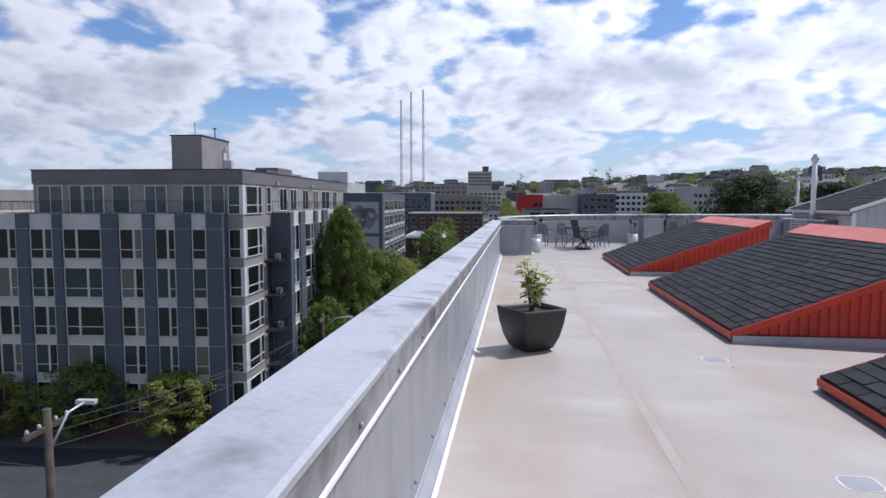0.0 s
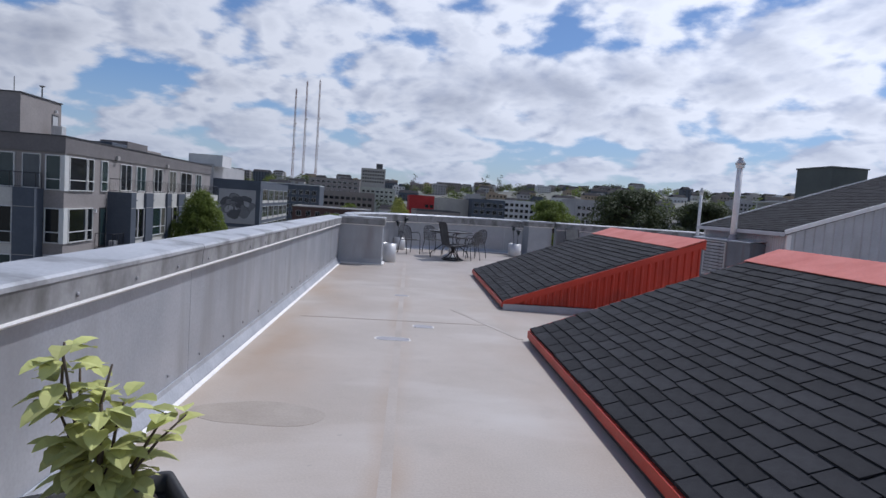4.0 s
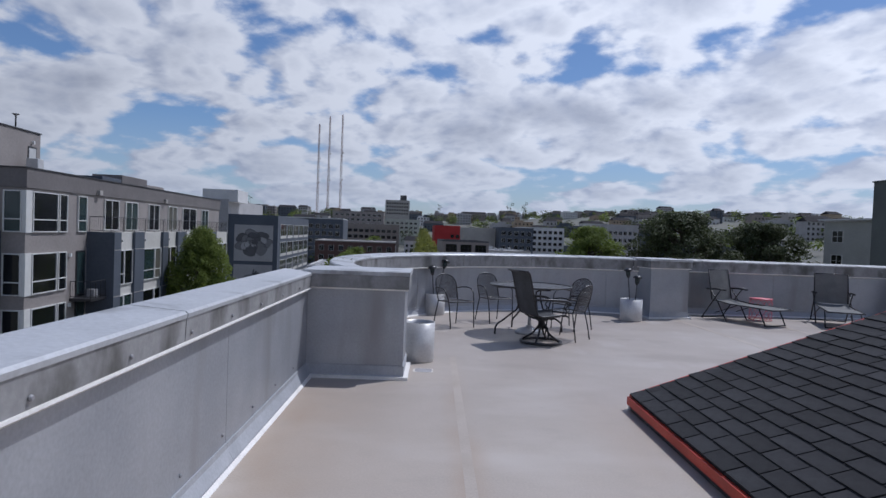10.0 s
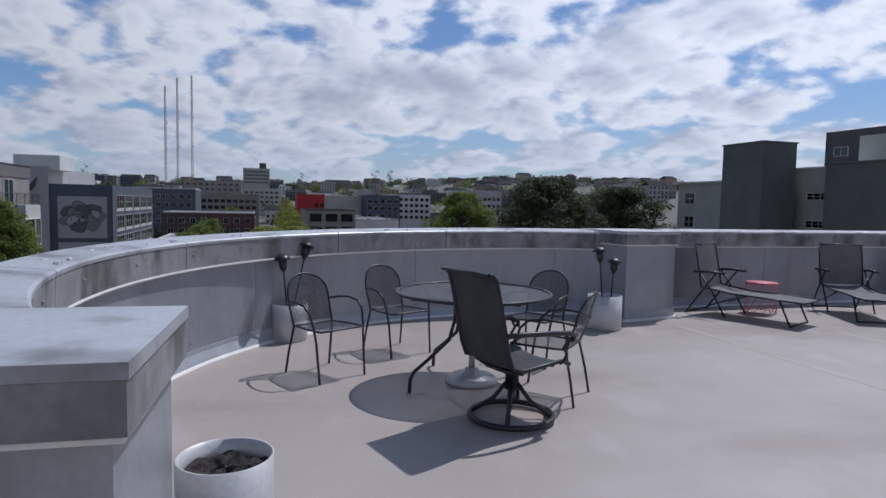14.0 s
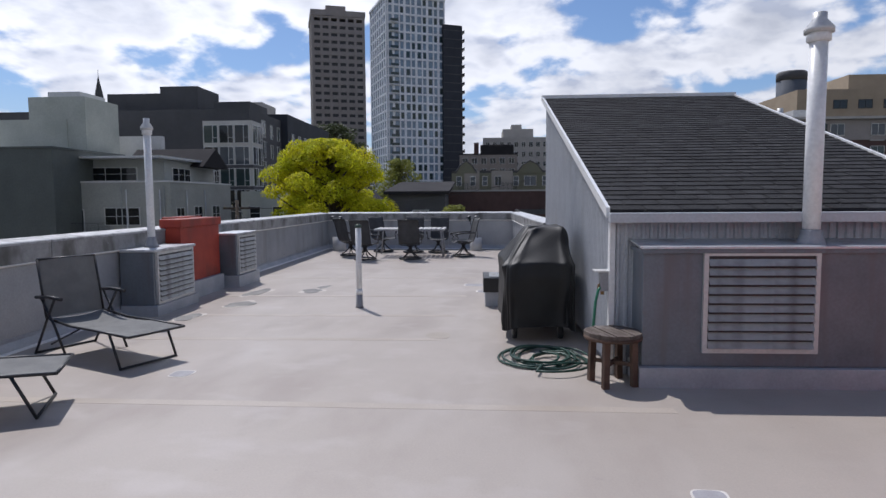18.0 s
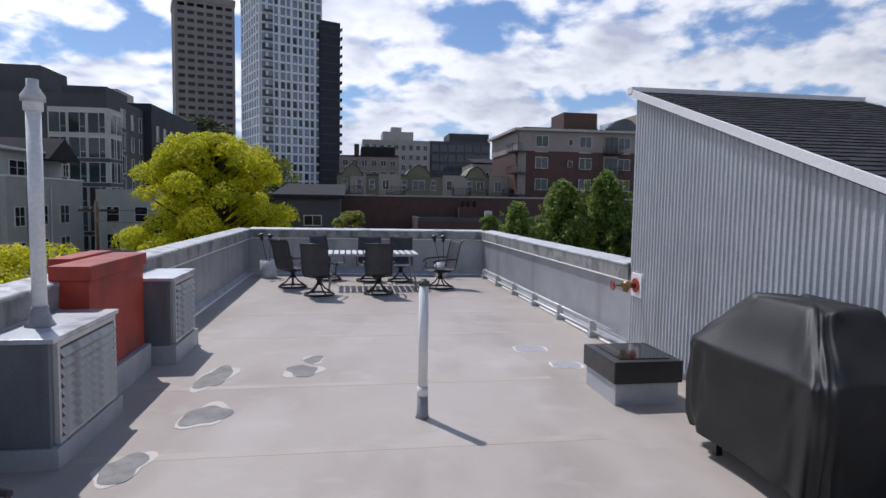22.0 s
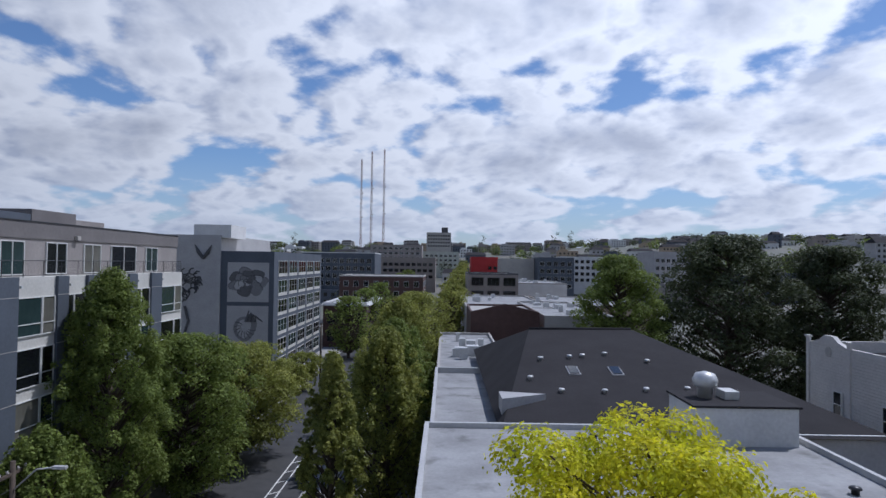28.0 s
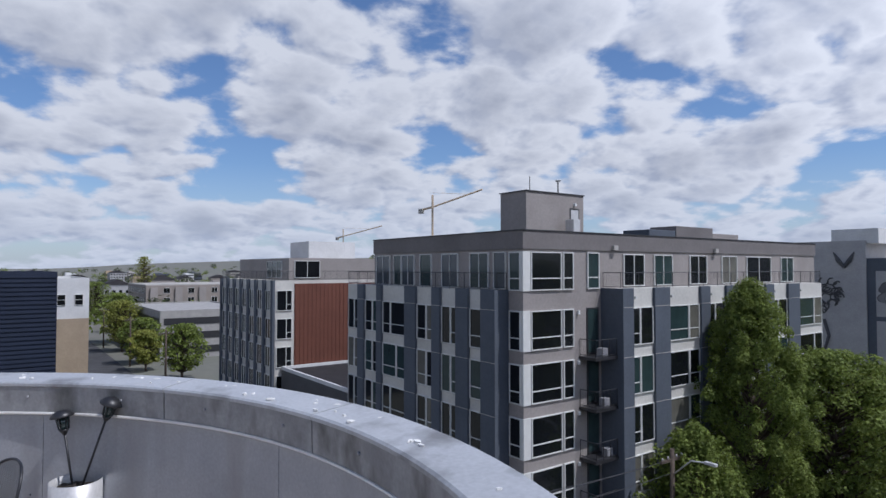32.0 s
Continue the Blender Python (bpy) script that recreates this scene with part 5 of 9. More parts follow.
# ---- pots and solar lamps ----
def solar_lamp(base, top, label):
    ob = thing("solar_stake_lamp", label, "garden lamp", group="solar stake lamps")
    b, t = Vector(base), Vector(top)
    d = (t - b).normalized()
    q = d.to_track_quat("Z", "Y").to_matrix().to_4x4()
    ob.matrix_basis = Matrix.Translation(b) @ q
    L = (t - b).length
    part("stake", tube([(0, 0, -0.10), (0, 0, L - 0.16)], 0.0085, 8), "black", ob)
    part("socket", lathe([(0.012, L - 0.18), (0.03, L - 0.15), (0.032, L - 0.14)], 14), "black", ob)
    part("lens", lathe([(0.030, L - 0.138), (0.040, L - 0.05)], 14), "glass_green", ob, "clear ribbed lens")
    cg = bmesh.new()
    for k in range(6):
        a = k * math.pi / 3
        tube([(0.033 * math.cos(a), 0.033 * math.sin(a), L - 0.14), (0.044 * math.cos(a), 0.044 * math.sin(a), L - 0.048)], 0.004, 5, cg)
    part("cage", cg, "black", ob)
    part("solar_cap", lathe([(0.080, L - 0.050), (0.082, L - 0.042), (0.058, L - 0.016), (0.030, L)], 16), "black", ob, "black solar cap")


def pot(x, y, r, h, label, seed=1):
    ob = thing("steel_pot", label, "plant pot", pose(x, y, 0), group="steel pots on the deck")
    part("wall", lathe([(r * 0.97, 0.0), (r, 0.01), (r, h), (r - 0.008, h), (r - 0.010, h - 0.08), (r - 0.012, 0.02)], 36), "can", ob)
    rng = random.Random(seed)
    bm = bmesh.new()
    rings = []
    for k in range(7):
        rr = (r - 0.012) * k / 6
        rings.append([bm.verts.new((rr * math.cos(2 * math.pi * i / 24), rr * math.sin(2 * math.pi * i / 24), h - 0.055 + rng.uniform(-0.018, 0.018))) for i in range(24)] if k else [bm.verts.new((0, 0, h - 0.05))])
    for i in range(24):
        bm.faces.new((rings[0][0], rings[1][i], rings[1][(i + 1) % 24]))
    for r0, r1 in zip(rings[1:], rings[2:]):
        for i in range(24):
            bm.faces.new((r0[i], r1[i], r1[(i + 1) % 24], r0[(i + 1) % 24]))
    part("soil", bm, "soil", ob, "dry soil with debris")


pot(1.08, 0.94, 0.178, 0.44, "empty steel pot with dry soil by the pier")
pot(1.265, 4.93, 0.175, 0.37, "steel pot holding two solar lamps by the curved parapet", 2)
pot(4.80, 5.05, 0.195, 0.39, "white steel pot holding two solar lamps by the pier", 3)
solar_lamp((1.24, 4.91, 0.31), (1.19, 4.83, 0.87), "black solar stake lamp standing upright in a pot")
solar_lamp((1.30, 4.96, 0.31), (1.44, 5.15, 0.97), "black solar stake lamp leaning in a pot")
solar_lamp((4.77, 5.06, 0.36), (4.72, 5.08, 0.94), "black solar stake lamp leaning slightly in a pot")
solar_lamp((4.86, 5.02, 0.36), (4.88, 5.0, 0.82), "short black solar stake lamp in a pot")
pot(20.9, 6.72, 0.19, 0.40, "steel pot with stake lamps in the far corner", 4)
solar_lamp((20.85, 6.74, 0.36), (20.75, 6.86, 1.02), "black solar stake lamp leaning in the corner pot")
solar_lamp((20.95, 6.70, 0.36), (20.93, 6.68, 1.0), "black solar stake lamp in the corner pot")
pot(21.2, 2.75, 0.17, 0.36, "steel pot with stake lamps by the end parapet", 5)
solar_lamp((21.2, 2.80, 0.33), (21.15, 2.95, 1.0), "black solar stake lamp leaning by the end parapet")
solar_lamp((21.2, 2.70, 0.33), (21.15, 2.72, 1.0), "black solar stake lamp by the end parapet")

# ---- mesh furniture ----
def perforated(name, pitch, share, c, upright=False):
    m = mat(name, c, tuple(v * 0.8 for v in c), 0.45, 0, 8, 60, 0.0)
    nt = m.node_tree
    N, L = nt.nodes.new, nt.links.new
    bs, out = nt.nodes["Principled BSDF"], nt.nodes["Material Output"]
    tc, vo, mr = N("ShaderNodeTexCoord"), N("ShaderNodeTexVoronoi"), N("ShaderNodeMath")
    vo.inputs["Scale"].default_value, vo.inputs["Randomness"].default_value = 1 / pitch, 0.0
    mp = N("ShaderNodeMapping")
    mp.inputs["Rotation"].default_value = (0.0, 0.0, radians(45))
    vo.voronoi_dimensions = "2D"
    sp, cb = N("ShaderNodeSeparateXYZ"), N("ShaderNodeCombineXYZ")
    L(tc.outputs["Object"], sp.inputs[0])
    L(sp.outputs[1], cb.inputs[0])
    L(sp.outputs[2 if upright else 0], cb.inputs[1])
    L(cb.outputs[0], mp.inputs[0])
    L(mp.outputs[0], vo.inputs["Vector"])
    mr.operation = "LESS_THAN"
    L(vo.outputs["Distance"], mr.inputs[0])
    mr.inputs[1].default_value = share
    tr, mx = N("ShaderNodeBsdfTransparent"), N("ShaderNodeMixShader")
    L(mr.outputs[0], mx.inputs[0])
    L(bs.outputs[0], mx.inputs[1])
    L(tr.outputs[0], mx.inputs[2])
    L(mx.outputs[0], out.inputs[0])
    return m


M["mesh_metal"] = perforated("expanded_metal", 0.014, 0.36, (0.035, 0.035, 0.038))
M["mesh_table"] = perforated("expanded_metal_top", 0.016, 0.22, (0.035, 0.035, 0.038))
M["mesh_back"] = perforated("expanded_metal_back", 0.014, 0.36, (0.035, 0.035, 0.038), True)


def rounded_sheet(fn, nu, nv, thick=0.0):
    bm = bmesh.new()
    g = [[bm.verts.new(fn(i / nu, j / nv)) for j in range(nv + 1)] for i in range(nu + 1)]
    for i in range(nu):
        for j in range(nv):
            bm.faces.new((g[i][j], g[i + 1][j], g[i + 1][j + 1], g[i][j + 1])).smooth = True
    return bm


def mesh_chair(m, label):
    """A tubular stacking chair with an expanded-metal seat and rounded back; it faces +x."""
    ob = thing("mesh_chair", label, "chair", m, group="mesh chairs round the table")
    sw, sd, sz = 0.23, 0.22, 0.43

    def seat_fn(u, v):
        x = -sd + 2 * sd * u
        w = sw * (0.80 + 0.2 * math.sin(math.pi * min(u * 1.3, 1) / 2 + 0.2))
        y = -w + 2 * w * v
        return (x, y, sz - 0.018 * math.sin(math.pi * v) * math.sin(math.pi * u) + 0.01 * u)

    part("seat", rounded_sheet(seat_fn, 10, 10), "mesh_metal", ob, "dark expanded-metal seat")

    def back_pt(a):
        """The arch of the backrest, a from 0 to 1."""
        t = math.pi * a
        y = -0.215 * math.cos(t) * (1.0 + 0.10 * math.sin(t))
        h = 0.18 + 0.26 * math.sin(t) ** 0.7 if 0 < a < 1 else 0.18
        z = sz + h
        x = -sd - 0.02 - 0.24 * (z - sz) - 0.045 * (1 - (y / 0.22) ** 2)
        return (x, y, z)

    def back_fn(u, v):
        top = back_pt(v)
        y = top[1]
        z = sz + 0.02 + (top[2] - sz - 0.02) * u
        x = -sd - 0.02 - 0.24 * (z - sz) - 0.045 * (1 - (y / 0.23) ** 2) * (0.4 + 0.6 * u)
        return (x, y, z)

    part("backrest", rounded_sheet(back_fn, 8, 16), "mesh_back", ob, "dark expanded-metal backrest")
    arch = [(-sd - 0.0, -0.205, sz - 0.01)] + [back_pt(i / 16) for i in range(17)] + [(-sd - 0.0, 0.205, sz - 0.01)]
    part("back_frame", tube(arch, 0.0095, 8), "black", ob)
    rim = [seat_fn(u, v) for u, v in [(i / 8, 0) for i in range(9)] + [(1, j / 6) for j in range(1, 7)] + [(1 - i / 8, 1) for i in range(1, 9)] + [(0, 1 - j / 6) for j in range(1, 6)]]
    part("seat_frame", tube(rim + [rim[0]], 0.0095, 8), "black", ob)
    for s in (-1, 1):
        part("leg", tube([(-sd, s * 0.205, sz - 0.005), (-sd - 0.05, s * 0.225, 0.2), (-sd - 0.085, s * 0.235, 0.0)], 0.0105, 8), "black", ob)
        arm = [(-sd - 0.085, s * 0.22, sz + 0.20), (-0.20, s * 0.262, sz + 0.225), (-0.06, s * 0.285, sz + 0.235), (0.06, s * 0.285, sz + 0.215), (0.13, s * 0.277, sz + 0.15), (0.165, s * 0.262, sz + 0.04), (0.185, s * 0.250, sz - 0.08), (0.225, s * 0.240, 0.0)]
        part("arm_leg", tube(arm, 0.0105, 8), "black", ob, "tube bent from armrest to front leg")
    for ch in ob.children:
        ch.data.transform(Matrix.Scale(0.91, 4))
    return ob


mesh_chair(pose(1.58, 3.58, 0, 0, 0, -57), "black mesh armchair turned from the table by the curved parapet")
mesh_chair(pose(2.27, 4.27, 0, 0, 0, -64), "black mesh armchair behind the round table")
mesh_chair(pose(3.42, 3.75, 0, 0, 0, -138), "black mesh armchair at the table beside a pot")
mesh_chair(pose(3.14, 2.80, 0, 0, 0, 140), "black mesh armchair at the table near the open deck")


def round_table():
    ob = thing("round_table", "round black mesh-topped patio table", "table", pose(2.68, 3.18, 0))
    r, z = 0.60, 0.715
    bm = bmesh.new()
    rings = [[bm.verts.new((r * k / 6 * math.cos(2 * math.pi * i / 48), r * k / 6 * math.sin(2 * math.pi * i / 48), z)) for i in range(48)] for k in range(1, 7)]
    c = bm.verts.new((0, 0, z))
    for i in range(48):
        bm.faces.new((c, rings[0][i], rings[0][(i + 1) % 48]))
        for a, b in zip(rings, rings[1:]):
            bm.faces.new((a[i], b[i], b[(i + 1) % 48], a[(i + 1) % 48]))
    part("tabletop", bm, "mesh_table", ob, "round expanded-metal top")
    part("rim", tube([(r * math.cos(2 * math.pi * i / 48), r * math.sin(2 * math.pi * i / 48), z) for i in range(49)], 0.013, 8), "black", ob)
    part("ring", tube([(0.12 * math.cos(2 * math.pi * i / 24), 0.12 * math.sin(2 * math.pi * i / 24), z - 0.025) for i in range(25)], 0.01, 6), "black", ob)
    for a in (20, 110, 200, 290):
        c, s = math.cos(radians(a)), math.sin(radians(a))
        path = [(0.56, z - 0.02), (0.30, z - 0.035), (0.17, z - 0.08), (0.17, z - 0.20), (0.22, 0.36), (0.42, 0.22), (0.53, 0.15), (0.56, 0.10), (0.565, 0.0)]
        part("leg", tube([(c * q, s * q, h) for q, h in path], 0.014, 8), "black", ob)
    ub = thing("umbrella_base", "white concrete umbrella base with a short pole", "umbrella base", pose(2.68, 3.18, 0))
    part("foot", lathe([(0.20, 0.0), (0.205, 0.03), (0.17, 0.06), (0.06, 0.09), (0.05, 0.12)], 32), "can", ub)
    part("pole", lathe([(0.026, 0.12), (0.026, 0.40)], 16), "can", ub)
    part("knob", lathe([(0.02, 0.30), (0.032, 0.33), (0.02, 0.36)], 12), "black", ub)


round_table()


def swivel_chair(name="swivel_chair", group="swivel chairs"):
    """A high-backed sling swivel rocker on a ring base; it faces +x."""
    ob = thing(name, "black high-backed sling swivel chair", "chair", group=group)
    ringp = [(0.27 * math.cos(2 * math.pi * i / 32), 0.27 * math.sin(2 * math.pi * i / 32), 0.028) for i in range(33)]
    part("base_ring", tube(ringp, 0.02, 8), "black", ob)
    for a in (45, 135, 225, 315):
        c, s = math.cos(radians(a)), math.sin(radians(a))
        part("spoke", tube([(c * 0.26, s * 0.26, 0.035), (c * 0.12, s * 0.12, 0.13), (c * 0.035, s * 0.035, 0.24)], 0.015, 8), "black", ob)
    part("column", lathe([(0.045, 0.20), (0.045, 0.30), (0.07, 0.31), (0.07, 0.335)], 16), "black", ob)
    part("spring_plate", box(-0.13, -0.12, 0.335, 0.13, 0.12, 0.355, 0.006), "black", ob)
    w = 0.245
    prof = [(0.27, 0.385), (0.20, 0.415), (0.05, 0.40), (-0.12, 0.385), (-0.20, 0.41), (-0.235, 0.50), (-0.27, 0.66), (-0.315, 0.85), (-0.345, 0.955), (-0.375, 0.985), (-0.40, 0.985)]

    def at(u):
        q = u * (len(prof) - 1)
        i = min(int(q), len(prof) - 2)
        f = q - i
        return tuple(prof[i][k] + (prof[i + 1][k] - prof[i][k]) * f for k in (0, 1))

    def fn(a, b):
        def g(u, v):
            x, z = at(a + (b - a) * u)
            k = 2 * v - 1
            return (x + 0.0, k * (w - 0.012), z - 0.018 * (1 - k * k) * (1 if z < 0.45 else 0.3))
        return g

    part("seat", rounded_sheet(fn(0, 0.42), 10, 6), "sling", ob, "dark woven sling seat")
    part("backrest", rounded_sheet(fn(0.42, 1.0), 14, 6), "sling", ob, "dark woven sling backrest")
    for s in (-1, 1):
        part("side_rail", tube([(x, s * w, z) for x, z in prof], 0.014, 8), "black", ob)
        arm = [(-0.265, s * (w + 0.02), 0.62), (-0.15, s * (w + 0.045), 0.625), (0.05, s * (w + 0.055), 0.615), (0.22, s * (w + 0.045), 0.60), (0.275, s * (w + 0.03), 0.575), (0.26, s * (w + 0.025), 0.54)]
        part("armrest", tube(arm, 0.017, 8), "black", ob)
        scroll = [(0.21, s * (w + 0.03), 0.60), (0.235, s * (w + 0.02), 0.54), (0.20, s * (w + 0.015), 0.50), (0.235, s * (w + 0.012), 0.455), (0.205, s * (w + 0.01), 0.41), (0.18, s * w, 0.40)]
        part("arm_scroll", tube(scroll, 0.011, 7), "black", ob)
    for x, z in ((0.13, 0.385), (-0.12, 0.36)):
        part("cross_bar", tube([(x, -w, z + 0.01), (x, -0.1, z - 0.012), (x, 0.1, z - 0.012), (x, w, z + 0.01)], 0.012, 7), "black", ob)
    part("top_bar", tube([(prof[-1][0], -w, prof[-1][1]), (prof[-1][0], w, prof[-1][1])], 0.013, 7), "black", ob)
    return ob


sw = swivel_chair()
sw.matrix_basis = pose(2.71, 2.33, 0, 0, 0, 20)
tagged(sw, "black high-backed sling swivel chair pulled up to the round table", "chair")
for i, (x, y, a, lab) in enumerate(((19.30, 6.05, -40, "by the corner pot"), (18.25, 5.40, -10, "turned at the table corner"), (20.55, 5.45, -130, "behind the table end"), (18.45, 4.30, 2, "with its back to the open deck"), (20.35, 4.55, 180, "on the far side of the table"), (20.35, 3.85, 178, "on the far side next to another"), (19.25, 3.05, 110, "at the table end by the parapet"))):
    c = copy_thing(sw, pose(x, y - 0.12, 0, 0, 0, a))
    tagged(c, "dark sling swivel chair " + lab, "chair", "swivel chairs")


def slat_table():
    ob = thing("slatted_table", "long grey slatted patio table", "table", pose(19.45, 4.33, 0, 0, 0, 4))
    hx, hy, z = 0.48, 0.92, 0.72
    n = 15
    me = None
    for i in range(n):
        y = -hy + 2 * hy * (i + 0.5) / n
        if me is None:
            o = part("slat", box(-hx + 0.03, -0.045, z - 0.012, hx - 0.03, 0.045, z + 0.006, 0.003), "louvre", ob)
            me = o.data
        else:
            o = new("slat", me)
            o.parent = ob
        o.matrix_basis = pose(0, y, 0)
    for s in (-1, 1):
        part("rail", box(s * (hx - 0.02) - 0.02, -hy, z - 0.05, s * (hx - 0.02) + 0.02, hy, z - 0.013, 0.005), "grey_pvc", ob)
        for q in (-1, 1):
            part("leg", tube([(s * (hx - 0.06), q * (hy - 0.12), z - 0.04), (s * (hx - 0.03), q * (hy - 0.05), 0.0)], 0.02, 8), "grey_pvc", ob)


slat_table()


def lounger(m, label, tilt=79, mtl="sling_grey"):
    """A folding sun lounger with its back raised; the head at -x, foot end at +x."""
    ob = thing("sun_lounger", label, "sun lounger", m, group="sun loungers by the parapet")
    w = 0.285
    zs = 0.37
    hx = -0.15
    bl = 0.57
    c, s = math.cos(radians(tilt)), math.sin(radians(tilt))

    def seat_fn(u, v):
        x = hx + (0.78 + 0.0) * u
        k = 2 * v - 1
        z = zs - 0.05 * u - 0.018 * (1 - k * k) - (0.03 * math.sin(math.pi * u))
        return (x, k * (w - 0.012), z)

    def leg_fn(u, v):
        x = hx + 0.78 + 0.46 * u
        k = 2 * v - 1
        return (x, k * (w - 0.012), zs - 0.05 - 0.015 * u - 0.012 * (1 - k * k))

    def back_fn(u, v):
        k = 2 * v - 1
        return (hx - c * bl * u + 0.015 * (1 - k * k), k * (w - 0.012), zs + s * bl * u)

    part("seat", rounded_sheet(seat_fn, 8, 6), mtl, ob, "grey woven sling seat")
    part("foot_rest", rounded_sheet(leg_fn, 5, 6), mtl, ob, "grey woven sling foot rest")
    part("backrest", rounded_sheet(back_fn, 8, 6), mtl, ob, "raised grey woven sling back")
    for q in (-1, 1):
        y = q * w
        part("seat_rail", tube([(hx, y, zs), (hx + 0.4, y, zs - 0.045), (hx + 0.78, y, zs - 0.05), (hx + 1.25, y, zs - 0.065)], 0.012, 8), "black", ob)
        part("back_rail", tube([(hx, y, zs), (hx - c * bl, y, zs + s * bl)], 0.012, 8), "black", ob)
        part("armrest", tube([(hx - 0.10, q * (w + 0.03), zs + 0.20), (hx + 0.10, q * (w + 0.035), zs + 0.215), (hx + 0.32, q * (w + 0.03), zs + 0.205)], 0.017, 8), "black", ob)
        part("front_leg", tube([(hx + 0.20, q * (w + 0.025), zs + 0.20), (hx + 0.02, q * (w + 0.02), zs - 0.05), (hx - 0.20, q * (w + 0.015), 0.0)], 0.012, 8), "black", ob)
        part("rear_leg", tube([(hx - 0.02, q * (w + 0.025), zs + 0.19), (hx + 0.16, q * (w + 0.02), zs - 0.05), (hx + 0.34, q * (w + 0.015), 0.0)], 0.012, 8), "black", ob)
        part("foot_leg", tube([(hx + 0.98, y, zs - 0.06), (hx + 1.12, y, 0.0)], 0.012, 8), "black", ob)
        part("brace", tube([(hx + 0.10, q * (w + 0.02), 0.13), (hx + 0.55, y, zs - 0.05)], 0.009, 7), "black", ob)
    part("end_bar", tube([(hx + 1.25, -w, zs - 0.065), (hx + 1.25, w, zs - 0.065)], 0.012, 8), "black", ob)
    part("foot_bar", tube([(hx + 1.12, -w, 0.012), (hx + 1.12, w, 0.012)], 0.011, 8), "black", ob)
    part("head_bar", tube([(hx - c * bl, -w, zs + s * bl), (hx - c * bl, w, zs + s * bl)], 0.012, 8), "black", ob)
    part("floor_bar", tube([(hx - 0.20, -w - 0.015, 0.012), (hx - 0.20, w + 0.015, 0.012)], 0.011, 8), "black", ob)
    return ob


lounger(pose(6.90, 5.76, 0, 0, 0, -62), "grey sling sun lounger with raised back beside a pink table")
lounger(pose(8.92, 5.76, 0, 0, 0, -112), "grey sling sun lounger with raised back by the vent housing")
lounger(pose(12.2, -5.0, 0, 0, 0, 200), "grey sling sun lounger by the red screen wall", 40)
lounger(pose(11.7, -6.8, 0, 0, 0, 196), "grey sling sun lounger beside another lounger", 40)


def pink_table():
    ob = thing("pink_wire_table", "small pink wire drum side table", "side table", pose(7.55, 5.80, 0))
    r, h = 0.20, 0.42
    part("top", lathe([(r, h - 0.012), (r + 0.006, h - 0.006), (r + 0.006, h), (0.02, h + 0.001)], 32), "pink", ob)
    for z in (0.012, h - 0.02):
        part("hoop", tube([(r * math.cos(2 * math.pi * i / 32), r * math.sin(2 * math.pi * i / 32), z) for i in range(33)], 0.006, 6), "pink", ob)
    n = 12
    for i in range(n):
        for d in (-1, 1):
            pts = []
            for k in range(9):
                a = 2 * math.pi * (i / n) + d * k / 8 * 2 * math.pi / n * 2
                pts.append((r * math.cos(a), r * math.sin(a), 0.012 + (h - 0.032) * k / 8))
            part("wire", tube(pts, 0.0035, 5), "pink", ob)


pink_table()

